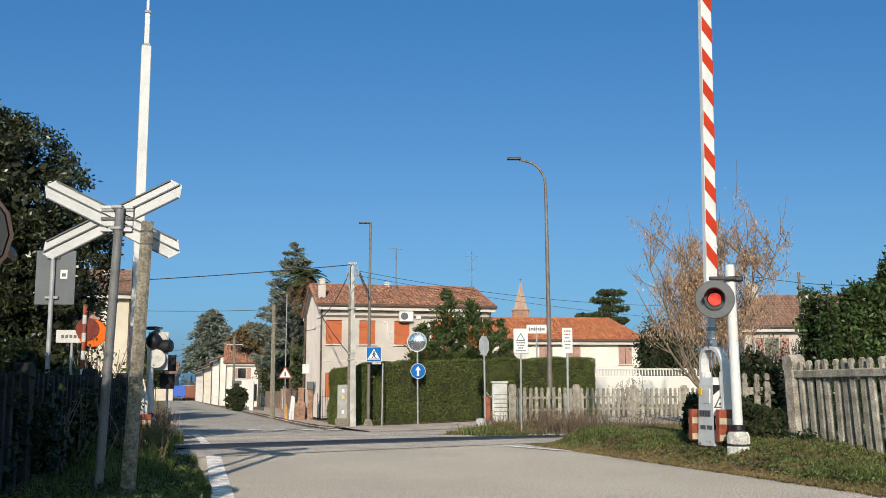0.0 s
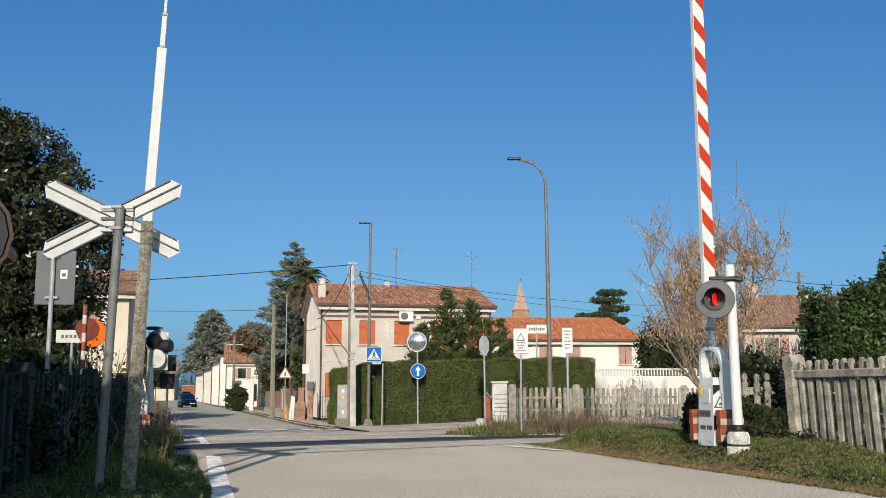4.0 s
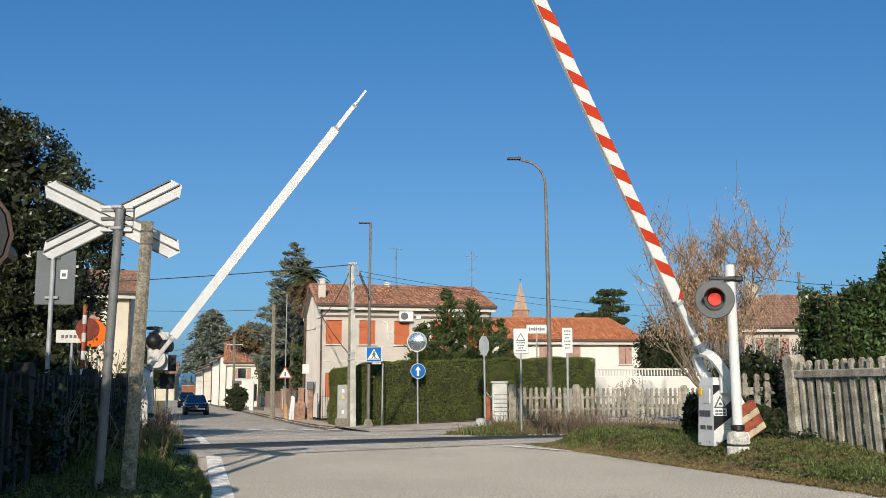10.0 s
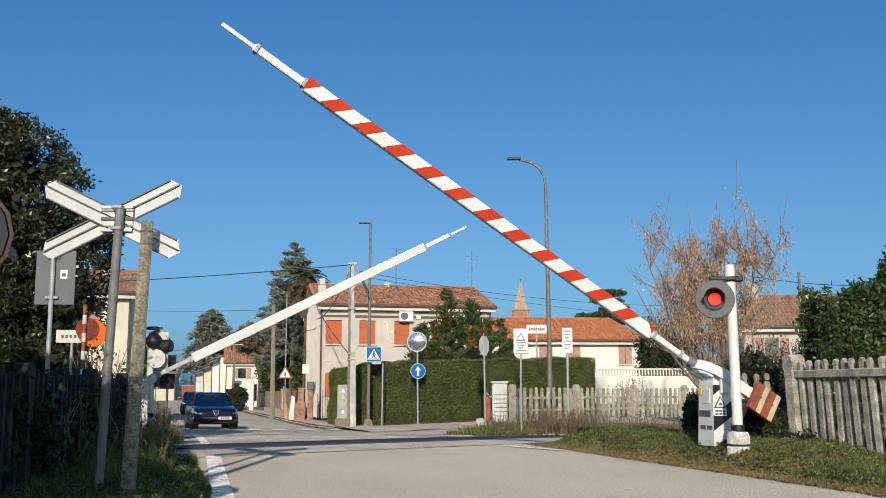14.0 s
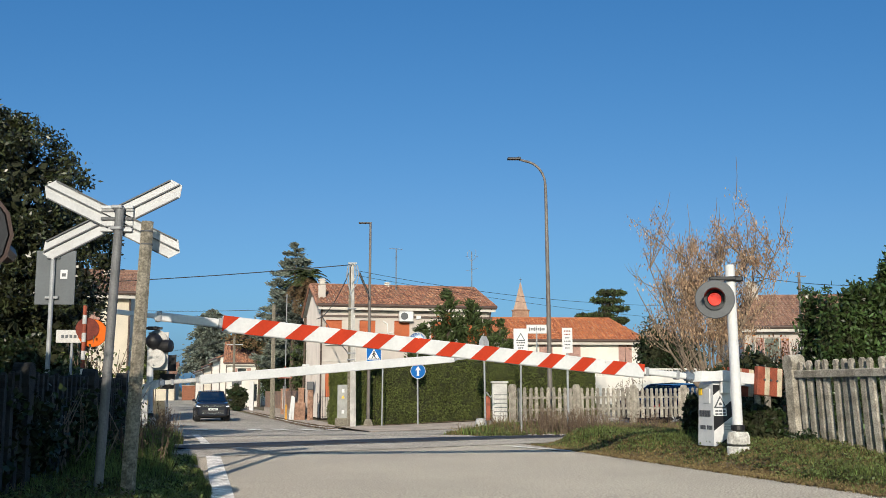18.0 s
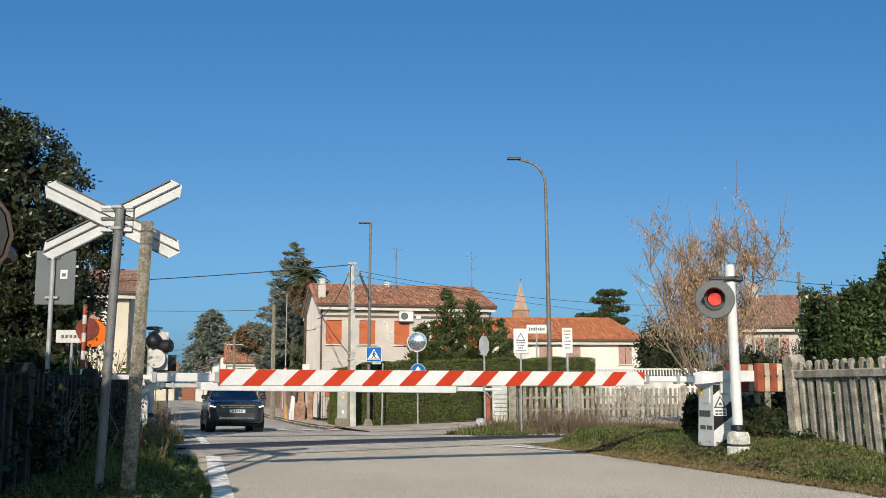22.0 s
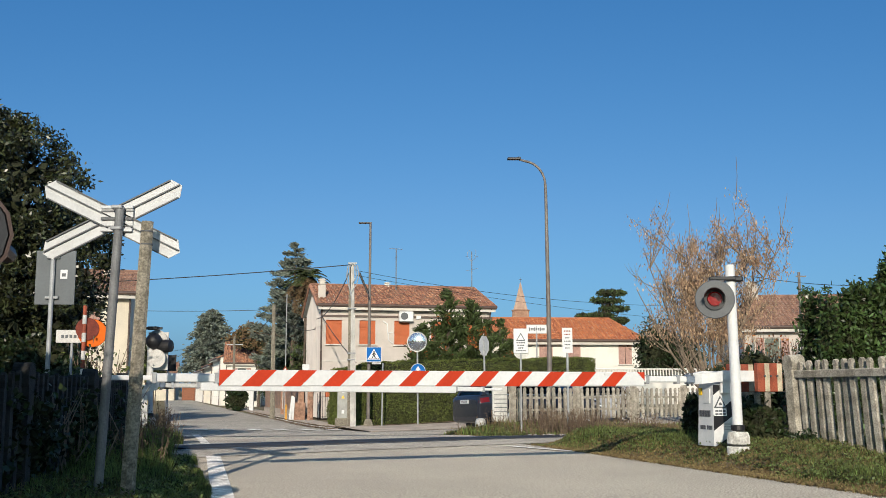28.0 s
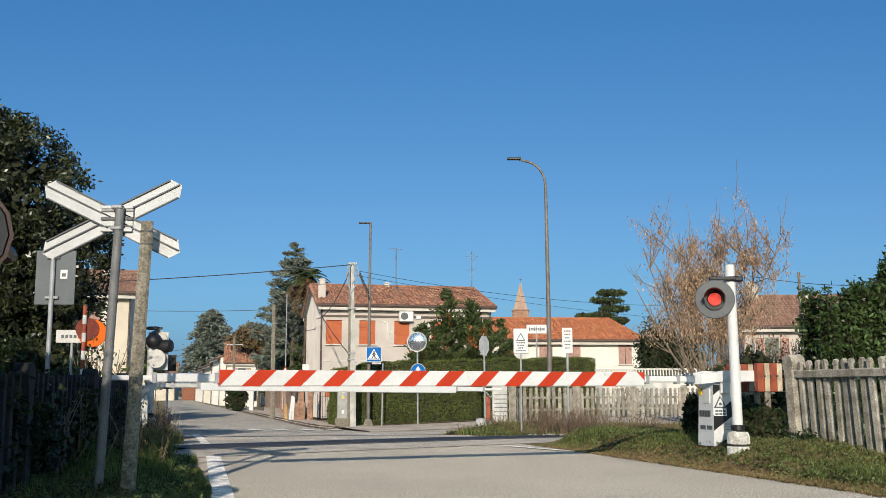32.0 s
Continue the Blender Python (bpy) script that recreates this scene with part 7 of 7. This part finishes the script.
def car(label, paint, S, lit=False):
    """A car in its own space: x forwards, z up from the ground. S: its measures."""
    th = thing("car", label, "car", group="cars")
    L, W = S["length"], S["width"] / 2
    st = np.array(S["stations"])          # along the body: (x, bottom, waist, half width factor)
    fine = []
    for i in range(len(st) - 1):
        # smooth curve through the stations
        p0, p1, p2, p3 = st[max(i - 1, 0)], st[i], st[i + 1], st[min(i + 2, len(st) - 1)]
        h = p2[0] - p1[0]
        t1 = (p2 - p0) / max(p2[0] - p0[0], 1e-6) * h if i else (p2 - p1)
        t2 = (p3 - p1) / max(p3[0] - p1[0], 1e-6) * h if i < len(st) - 2 else (p2 - p1)
        for f in (0, 0.25, 0.5, 0.75):
            fine.append((2 * f**3 - 3 * f**2 + 1) * p1 + (f**3 - 2 * f**2 + f) * t1 + (3 * f**2 - 2 * f**3) * p2 + (f**3 - f**2) * t2)
    fine.append(st[-1])
    rows, halves = [], []
    for x, zb, zs, w in fine:
        w *= W
        hgt = zs - zb
        half = [(0.0, zb), (w * 0.80, zb), (w * 0.90, zb + hgt * 0.03), (w * 0.955, zb + hgt * 0.10), (w * 0.975, zb + hgt * 0.20), (w * 0.968, zb + hgt * 0.34), (w * 0.978, zb + hgt * 0.50), (w * 0.995, zb + hgt * 0.66), (w, zb + hgt * 0.72), (w * 0.985, zb + hgt * 0.77),
                (w * 0.965, zb + hgt * 0.87), (w * 0.93, zs - 0.035), (w * 0.89, zs - 0.012), (w * 0.80, zs + 0.004), (w * 0.5, zs + 0.024), (0.0, zs + 0.03)]
        halves.append(half)
        rows.append([(x, y, z) for y, z in half] + [(x, -y, z) for y, z in half[-2:0:-1]])
    k = Kit().grid(rows, close=True)
    n = len(rows[0])
    k.f += [tuple(range(n)), tuple(range((len(rows) - 1) * n, len(rows) * n))[::-1]]
    body = part("body", k, paint, th, smooth=True)
    body.data.set_sharp_from_angle(angle=radians(38))
    xs_all = [r[0] for r in fine]

    def flank(x, z):
        """Half width of the body at x and height z."""
        ys = [np.interp(z, [q[1] for q in h[1:]], [q[0] for q in h[1:]]) for h in halves]
        return float(np.interp(x, xs_all, ys))

    def skin(name, x0, x1, lo0, hi0, lo1, hi1, s, mat, label="", lift=0.005, steps=9):
        """A piece that follows the body's side from x0 to x1, between two heights at each end."""
        front, back = [], []
        for i in range(steps):
            f = i / (steps - 1)
            x, lo, hi = x0 + (x1 - x0) * f, lo0 + (lo1 - lo0) * f, hi0 + (hi1 - hi0) * f
            front.append([(x, s * (flank(x, lo + (hi - lo) * g) + lift), lo + (hi - lo) * g) for g in (0, 0.33, 0.67, 1)])
            back.append([(p[0], p[1] - s * 0.03, p[2]) for p in front[-1]])
        rings = [f + b[::-1] for f, b in zip(front, back)]
        kk = Kit().grid(rings, close=True)
        kk.f += [tuple(range(8)), tuple(range(len(kk.v) - 8, len(kk.v)))[::-1]]
        return part(name, kk, mat, th, label)

    # cabin: base outline at the waist, top outline at the roof
    xb0, xb1, xt0, xt1, wb, wt, zr = S["cabin"]
    zw0, zw1 = S["waist"]
    wb, wt = wb * W, wt * W
    zc = zr - 0.045
    xm = (xt0 + xt1) / 2
    base = [(xb1, wb * 0.93, zw1), (S["b_pillar"], wb, (zw0 + zw1) / 2), (xb0, wb * 0.93, zw0)]
    top = [(xt1, wt * 0.95, zc), (xm, wt, zr - 0.02), (xt0, wt * 0.92, zc)]
    ring_t = top + [(x, -y, z) for x, y, z in top[::-1]]
    ring_c = [(x * 0.96 + xm * 0.04, y * 0.80, zr) for x, y, z in ring_t]
    ring_d = [(x * 0.7 + xm * 0.3, y * 0.4, zr + 0.015) for x, y, z in ring_t]
    k = Kit().grid([ring_t, ring_c, ring_d], close=True)
    k.f += [tuple(range(12, 18)), tuple(range(5, -1, -1))]
    part("roof", k, paint, th)

    def along(p, q, d):
        p, q = Vector(p), Vector(q)
        return p + (q - p).normalized() * d

    def bar(name, p, q, r, t, out, mat=paint):
        """A flat strip from p-q (below) to r-t (above)."""
        part(name, patch_quad([p, q, r, t], 0.0, 0.008, out), mat, th)

    part("seat_row", Kit().box(S["b_pillar"] + 0.12, 0.36, 0.78, 0.14, 0.48, 0.75, 0.06), M["seatcloth"], th, "dark front seat")
    part("seat_row", Kit().box(S["b_pillar"] + 0.12, -0.36, 0.78, 0.14, 0.48, 0.75, 0.06), M["seatcloth"], th, "dark front seat")
    part("seat_row", Kit().box(S["b_pillar"] - 0.95, 0, 0.78, 0.14, 1.15, 0.70, 0.06), M["seatcloth"], th, "dark rear bench")
    part("dashboard", Kit().box(xb1 - 0.35, 0, zw1 - 0.02, 0.5, W * 1.6, 0.16, 0.05), M["seatcloth"], th)
    for s in (1, -1):
        B, T = [(x, s * y, z) for x, y, z in base], [(x, s * y, z) for x, y, z in top]
        o = (0, s, 0.3)
        part("side_window", patch_quad([B[0], B[1], T[1], T[0]], 0.015, -0.004, o), M["carpane"], th)
        part("side_window", patch_quad([B[1], B[2], T[2], T[1]], 0.015, -0.004, o), M["carpane"], th)
        bar("pillar", B[0], along(B[0], B[1], 0.13), along(T[0], T[1], 0.05), T[0], o)
        bar("pillar", along(B[1], B[0], 0.05), along(B[1], B[2], 0.05), along(T[1], T[2], 0.045), along(T[1], T[0], 0.045), o, M["black"])
        bar("pillar", along(B[2], B[1], S["c_pillar"]), B[2], T[2], along(T[2], T[1], S["c_pillar"] * 0.7), o)
        for i in (0, 1):
            bar("roof_rail", along(T[i], B[i], 0.075), along(T[i + 1], B[i + 1], 0.075), T[i + 1], T[i], o)
            bar("belt_line", B[i], B[i + 1], along(B[i + 1], T[i + 1], 0.045), along(B[i], T[i], 0.045), o)
        for i, v in ((0, (1, 0, 0.5)), (2, (-1, 0, 0.5))):
            wdt = 0.055 if i == 0 else 0.12
            bar("pillar", B[i], (B[i][0], B[i][1] - s * wdt, B[i][2]), (T[i][0], T[i][1] - s * wdt, T[i][2]), T[i], v)
        k = Kit().box(xb1 - 0.18, s * (W + 0.06), zw1 + 0.06, 0.13, 0.20, 0.13, 0.04)
        part("door_mirror", k, paint, th)
        for hx in S["handles"]:
            part("door_handle", Kit().box(hx, s * (flank(hx, S["handle_z"]) + 0.012), S["handle_z"], 0.17, 0.03, 0.026, 0.01), M[S["handle_mat"]], th)
        for x in S["axles"]:
            rr = S["wheel"]
            arch = Kit().lathe([(0.0, 0.0), (rr * 1.05, 0.0), (rr * 1.07, -0.02), (rr * 1.07, -0.3), (0.0, -0.3)], pose(x, s * (W + 0.008), rr + 0.01, -90 * s, 0, 0), 28)
            part("wheel_arch", arch, M["black"], th, "dark wheel arch")
        part("sill", Kit().box((S["axles"][0] + S["axles"][1]) / 2, s * W * 0.955, S["stations"][3][1] + 0.05, S["axles"][0] - S["axles"][1] - 2.3 * S["wheel"], 0.05, 0.12, 0.02), M["black"] if S["cladding"] else paint, th)
        xa, xb, la, ha, lb, hb = S["headlamp"]
        skin("headlamp", xa, xb, la, ha, lb, hb, s, M["lampglass"], "clear headlamp")
        if lit:
            skin("running_light", xa + (xb - xa) * 0.55, xb - 0.01, lb + (la - lb) * 0.45 + 0.006, lb + (la - lb) * 0.45 + 0.040, lb + 0.008, lb + 0.042, s, M["headlight"], "lit white running light", 0.012)
        skin("tail_lamp", *S["taillamp"], s, M["redlamp"], "red tail lamp")
        part("fog_lamp", Kit().lathe([(0, 0.0), (0.05, 0.0), (0.05, -0.03)], pose(L / 2 - 0.02, s * W * 0.60, 0.40, 0, 90, 0), 12), M["lampglass"], th)
        for dx in (S["cabin"][1] - 0.22, S["b_pillar"], S["axles"][1] + 0.36):
            zlo, zhi = S["stations"][4][1] + 0.14, (zw0 + zw1) / 2 - 0.05
            skin("door_gap", dx - 0.003, dx + 0.003, zlo, zhi, zlo, zhi, s, M["black"], "", 0.0015, 2)
        part("window_trim", Kit().box((xb0 + xb1) / 2 - 0.1, s * wb * 0.985, (zw0 + zw1) / 2 + 0.035, (xb1 - xb0) * 0.86, 0.03, 0.022), M["chrome"] if S["key"] == "suv" else M["black"], th)
    part("windscreen", patch_quad([base[0], (base[0][0], -base[0][1], base[0][2]), (top[0][0], -top[0][1], top[0][2]), top[0]], 0.02, -0.004, (1, 0, 0.5)), M["carpane"], th)
    part("rear_window", patch_quad([base[2], (base[2][0], -base[2][1], base[2][2]), (top[2][0], -top[2][1], top[2][2]), top[2]], 0.02, -0.004, (-1, 0, 0.5)), M["carpane"], th)
    for g in S["grilles"]:
        gx, gz, gw, gh, mat = g
        part("grille", Kit().box(gx, 0, gz, 0.05, gw, gh, 0.015), M[mat], th, "dark grille" if mat == "black" else "chrome grille trim")
    if S.get("shield"):
        k = Kit().prism([(-0.12, 0.70), (0.12, 0.70), (0.08, 0.57), (0.0, 0.47), (-0.08, 0.57)], -0.03, 0.02, pose(L / 2 - 0.005, 0, 0, 0, 0, 90))
        sh = part("shield_grille", k, M["chrome"], th, "chrome shield-shaped grille")
        part("mesh", Kit().prism([(-0.10, 0.69), (0.10, 0.69), (0.0, 0.49)], -0.034, -0.031, pose(L / 2 - 0.005, 0, 0, 0, 0, 90)), M["black"], sh)
    for px, pz, yy in ((L / 2 + 0.012, S["plate_z"], S.get("plate_y", 0.0)), (-L / 2 - 0.012, S["plate_z"] + 0.25, 0)):
        pl = part("number_plate", Kit().box(px, yy, pz, 0.02, 0.50, 0.11, 0.004), M["signwhite"], th, "white number plate")
        sgn = 1 if px > 0 else -1
        for j in range(5):
            part("bar", Kit().box(px + sgn * 0.011, yy - 0.14 + j * 0.07, pz, 0.003, 0.045, 0.06), M["darksteel"], pl)
    part("underbody", Kit().box(0, 0, 0.24, L * 0.80, W * 1.7, 0.12, 0.02), M["black"], th)
    tyre, rim, hub = wheel_meshes(S["wheel"], 0.21, M["alloy"], S["spokes"], S["key"])
    wheels = []
    for x in S["axles"]:
        for s in (1, -1):
            w = part("wheel", tyre, None, th, "dark tyre on an alloy rim", pose(x, s * (W - 0.085), S["wheel"], -90 * s, 0, 0))
            part("rim", rim, None, w, "alloy rim")
            part("hub", hub, None, w)
            wheels.append((w, s, x, W, S["wheel"]))
    return th, wheels


SEDAN = dict(key="sedan", length=4.43, width=1.76, cabin=(-1.62, 0.98, -0.95, 0.22, 0.90, 0.70, 1.415), waist=(0.95, 0.91), b_pillar=-0.22, c_pillar=0.34, handles=(-0.02, -0.92), handle_z=0.80, handle_mat="chrome",
             axles=(1.32, -1.28), wheel=0.305, cladding=False, spokes=10, headlamp=(1.76, 2.18, 0.67, 0.735, 0.555, 0.63), taillamp=(-1.92, -2.19, 0.72, 0.86, 0.68, 0.80),
             grilles=((2.195, 0.42, 0.95, 0.10, "black"), (2.19, 0.55, 0.8, 0.035, "black")), shield=True, plate_z=0.42, plate_y=0.34,
             stations=((-2.215, 0.42, 0.72, 0.80), (-2.17, 0.30, 0.88, 0.90), (-1.95, 0.24, 0.97, 0.96), (-1.4, 0.20, 0.96, 1.0), (-0.5, 0.19, 0.93, 1.0), (0.5, 0.19, 0.91, 1.0), (1.05, 0.20, 0.90, 1.0), (1.6, 0.22, 0.845, 0.98), (1.95, 0.24, 0.775, 0.93), (2.12, 0.27, 0.715, 0.83), (2.19, 0.31, 0.665, 0.72), (2.215, 0.36, 0.61, 0.62)))
SUV = dict(key="suv", length=4.49, width=1.84, cabin=(-2.10, 1.05, -1.85, 0.30, 0.92, 0.74, 1.66), waist=(1.10, 1.08), b_pillar=-0.18, c_pillar=0.22, handles=(0.0, -0.95), handle_z=0.98, handle_mat="greycar",
           axles=(1.36, -1.32), wheel=0.355, cladding=True, spokes=10, headlamp=(1.70, 2.232, 0.85, 0.935, 0.78, 0.87), taillamp=(-1.90, -2.22, 0.90, 1.04, 0.86, 1.0),
           grilles=((2.232, 0.815, 1.14, 0.11, "black"), (2.236, 0.79, 1.1, 0.014, "chrome"), (2.236, 0.845, 1.1, 0.014, "chrome"), (2.232, 0.53, 1.15, 0.19, "black"), (2.236, 0.47, 1.15, 0.016, "chrome"), (2.232, 0.42, 1.15, 0.025, "chrome")), plate_z=0.66,
           stations=((-2.245, 0.46, 0.95, 0.86), (-2.20, 0.32, 1.06, 0.94), (-1.9, 0.27, 1.11, 0.98), (-1.3, 0.24, 1.12, 1.0), (-0.4, 0.23, 1.10, 1.0), (0.6, 0.23, 1.08, 1.0), (1.1, 0.24, 1.07, 1.0), (1.7, 0.25, 1.025, 0.985), (2.0, 0.27, 0.985, 0.945), (2.15, 0.29, 0.955, 0.86), (2.22, 0.33, 0.925, 0.77), (2.245, 0.38, 0.89, 0.70)))
HATCH = dict(key="hatch", length=4.04, width=1.78, cabin=(-2.0, 0.98, -1.55, 0.22, 0.91, 0.73, 1.48), waist=(0.99, 0.95), b_pillar=-0.20, c_pillar=0.36, handles=(-0.05, -0.92), handle_z=0.86, handle_mat="silver",
             axles=(1.28, -1.30), wheel=0.315, cladding=False, spokes=10, headlamp=(1.52, 1.995, 0.70, 0.79, 0.575, 0.66), taillamp=(-1.72, -1.975, 0.80, 0.96, 0.78, 0.92),
             grilles=((2.012, 0.60, 1.0, 0.05, "black"), (2.012, 0.39, 1.02, 0.13, "black")), plate_z=0.50,
             stations=((-2.00, 0.38, 0.90, 0.76), (-1.965, 0.29, 0.965, 0.86), (-1.78, 0.24, 1.00, 0.955), (-1.3, 0.21, 1.00, 1.0), (-0.4, 0.20, 0.97, 1.0), (0.5, 0.20, 0.95, 1.0), (1.0, 0.21, 0.945, 1.0), (1.5, 0.22, 0.89, 0.985), (1.78, 0.23, 0.82, 0.93), (1.93, 0.25, 0.76, 0.84), (2.0, 0.29, 0.70, 0.73), (2.03, 0.34, 0.645, 0.64)))
CAR_SEDAN = car("dark blue four-door saloon with alloy wheels", M["navy"], SEDAN)
CAR_SUV = car("dark grey sport utility car with lit headlamps", M["greycar"], SUV, lit=True)
CAR_HATCH = car("silver five-door hatchback with alloy wheels", M["silver"], HATCH)


def truck():
    """A small lorry with a boxy blue body: x forwards."""
    th = thing("lorry", "small lorry with a boxy blue load body", "lorry", group="cars")
    part("load_body", Kit().box(-0.9, 0, 1.75, 3.6, 2.25, 2.0, 0.05), M["pvc"], th, "blue load body")
    part("cab", Kit().box(1.75, 0, 1.35, 1.5, 2.0, 1.7, 0.12), M["white"], th)
    part("windscreen", Kit().box(2.5, 0, 1.75, 0.03, 1.7, 0.7, 0.01), M["glass"], th)
    part("chassis", Kit().box(0, 0, 0.6, 5.0, 0.9, 0.3, 0.02), M["black"], th)
    part("rear_bumper", Kit().box(-2.68, 0, 0.55, 0.1, 2.1, 0.18, 0.02), M["darksteel"], th)
    for s in (-1, 1):
        part("tail_lamp", Kit().box(-2.72, s * 0.9, 0.72, 0.05, 0.25, 0.12, 0.01), M["redlamp"], th)
        for x in (-1.5, 1.6):
            part("wheel", Kit().rod((x, s * 0.85, 0.4), (x, s * 1.08, 0.4), 0.4, n=18), M["tyre"], th)
    return th


LORRY = truck()
fc = copy_thing(CAR_SEDAN[0], pose(-53.2, 200, -0.88, 0, 0, -75))
fc["label"] = "dark saloon parked far down the road"


# ---- all that moves ----
def drive(car_made, rows):
    """Key a car along (seconds, x, y, heading in degrees) over the ground, and turn its wheels."""
    th, wheels = car_made
    body, gone, last, spins = [], 0.0, None, []
    for t, x, y, h in rows:
        c, s = math.cos(radians(h)), math.sin(radians(h))
        front, back = float(level(x + 1.3 * c, y + 1.3 * s)), float(level(x - 1.3 * c, y - 1.3 * s))
        left, right = float(level(x - 0.75 * s, y + 0.75 * c)), float(level(x + 0.75 * s, y - 0.75 * c))
        m = pose(x, y, (front + back) / 2 + 0.012, 0, 0, h) @ pose(0, 0, 0, math.degrees(math.atan2(left - right, 1.5)), -math.degrees(math.atan2(front - back, 2.6)), 0)
        body.append((t, m))
        if last:
            gone += math.hypot(x - last[0], y - last[1])
        last = (x, y)
        spins.append((t, gone))
    walk(th, body)
    for w, s, x, W, r in wheels:
        keys, t0, g0 = [], spins[0][0], 0.0
        for (ta, ga), (tb, gb) in zip(spins, spins[1:]):
            n = max(1, int((gb - ga) / r / radians(75)) + 1)
            keys += [(ta + (tb - ta) * i / n, ga + (gb - ga) * i / n) for i in range(n)]
        keys.append(spins[-1])
        kept = [keys[0]]
        for kk in keys[1:]:
            if frame(kk[0]) > frame(kept[-1][0]):
                kept.append(kk)
        walk(w, [(t, pose(x, s * (W - 0.085), r, -90 * s, 0, 0) @ pose(0, 0, 0, 0, 0, s * math.degrees(g / r))) for t, g in kept])


def motions():
    near = [(0, 91.0), (2.5, 90.8), (3.5, 90.0), (4.5, 88.9), (5.5, 87.3), (6, 85.7), (7, 81.0), (8, 75.6), (9, 69.4), (10, 62.2), (11, 55.2), (12, 47.6), (13, 38.7),
            (14, 30.7), (14.5, 26.9), (15.5, 20.0), (16.5, 13.6), (17, 10.6), (17.5, 7.7), (18, 5.0), (18.5, 2.9), (19, 1.3), (19.5, 0.7), (20, 0.4), (20.5, 0.25), (21, 0.12), (22, -0.05), (32, -0.1)]
    far = [(0, 90.1), (2.5, 90.1), (3.0, 89.9), (3.5, 89.2), (4.5, 85.2), (5.5, 80.2), (6, 77.7), (7, 72.8), (8, 67.0), (9, 60.7), (10, 54.0), (11, 47.1), (12, 40.0), (13, 33.0),
           (14, 26.6), (14.5, 23.4), (15.5, 17.6), (16.5, 12.1), (17, 9.5), (17.5, 7.0), (18, 5.1), (18.5, 3.1), (19, 1.4), (19.5, 0.3), (20, 0.0), (21, -0.4), (22, -0.6), (32, -0.6)]
    walk(BOOM_NEAR, [(t, pose(0, 0, ZP_NEAR, 0, -a, 0)) for t, a in near])
    walk(BOOM_FAR, [(t, pose(0, 0, ZP_FAR, 0, -a, 0)) for t, a in far])
    # the disc turns over in place of the lamp going on and off
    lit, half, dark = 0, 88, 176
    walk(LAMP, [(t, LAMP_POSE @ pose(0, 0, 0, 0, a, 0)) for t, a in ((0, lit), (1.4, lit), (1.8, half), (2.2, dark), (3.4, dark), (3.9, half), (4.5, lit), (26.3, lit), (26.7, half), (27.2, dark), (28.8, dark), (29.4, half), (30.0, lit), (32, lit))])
    drive(CAR_SEDAN, [(0, -42, 113.5, 8), (1, -37, 114.8, 8), (2, -31.4, 116, -2), (2.6, -29.5, 115.8, -28), (3, -28.9, 115.3, -50), (4, -28.4, 114.2, -70), (5.5, -28.1, 112.8, -74), (6.2, -27.8, 111.6, -74.7), (7, -26.9, 108.2, -74.7), (8, -24.0, 97.4, -74.7), (9, -20.5, 84.2, -74.7), (10, -18.2, 75.7, -74.7), (11, -15.8, 66.2, -74.7),
                      (12, -13.4, 57.1, -74.5), (13, -11.05, 47.8, -73.5), (14, -9.3, 41.2, -72), (14.5, -7.95, 36.6, -68), (15.1, -6.5, 33.6, -52), (15.7, -4.4, 31.9, -24), (16.1, -2.7, 31.45, -9), (16.5, -0.92, 31.5, 4),
                      (17, 2.35, 32.3, 18), (17.5, 5.4, 33.8, 30), (18, 8.2, 35.7, 36), (20, 19, 43.5, 36), (24, 41, 59.5, 36), (32, 85, 91.4, 36)])
    drive(CAR_SUV, [(0, -55, 218, -74.7), (6, -40.4, 162, -74.7), (9, -30.5, 122, -74.7), (12, -23.4, 95, -74.7), (14.5, -18.3, 76, -74.7), (16.5, -15.7, 68, -74.7), (17, -14.6, 63.7, -74.7), (18, -13.0, 57.7, -74.5), (19, -11.3, 51.3, -74),
                    (20, -9.6, 44.6, -73.5), (21, -8.2, 38.3, -73), (22, -7.3, 35.5, -73.5), (23, -6.6, 33.9, -71), (24, -5.32, 31.9, -57), (24.5, -4.55, 31.3, -44), (25, -3.78, 31.15, -31), (25.5, -2.9, 31.0, -18), (26.5, -1.0, 30.7, 3),
                    (27.5, 1.0, 30.9, 20), (28, 2.65, 31.75, 27), (29, 6.0, 34.0, 36), (32, 22, 45.6, 36)])
    walk(LORRY, [(t, pose(x, y, -0.88, 0, 0, 105.3)) for t, x, y in ((0, -48.3, 188), (1, -52.2, 202), (2, -55.8, 214), (3, -60.3, 229), (5.5, -74, 277), (9, -97, 360), (32, -260, 950))])
    drive(CAR_HATCH, [(0, 117, 117.5, 216), (24, 28.0, 53.3, 216), (27, 9.9, 40.2, 216), (27.5, 7.4, 38.5, 215), (28, 4.9, 36.9, 212), (28.5, 2.6, 35.5, 207), (29, 0.9, 34.3, 205), (29.5, -0.93, 32.85, 205), (30, -3.02, 31.1, 208),
                      (30.5, -5.42, 29.1, 212), (31, -8.35, 27.1, 214), (31.5, -11.5, 25.0, 214), (32, -14.7, 22.9, 214)])


motions()
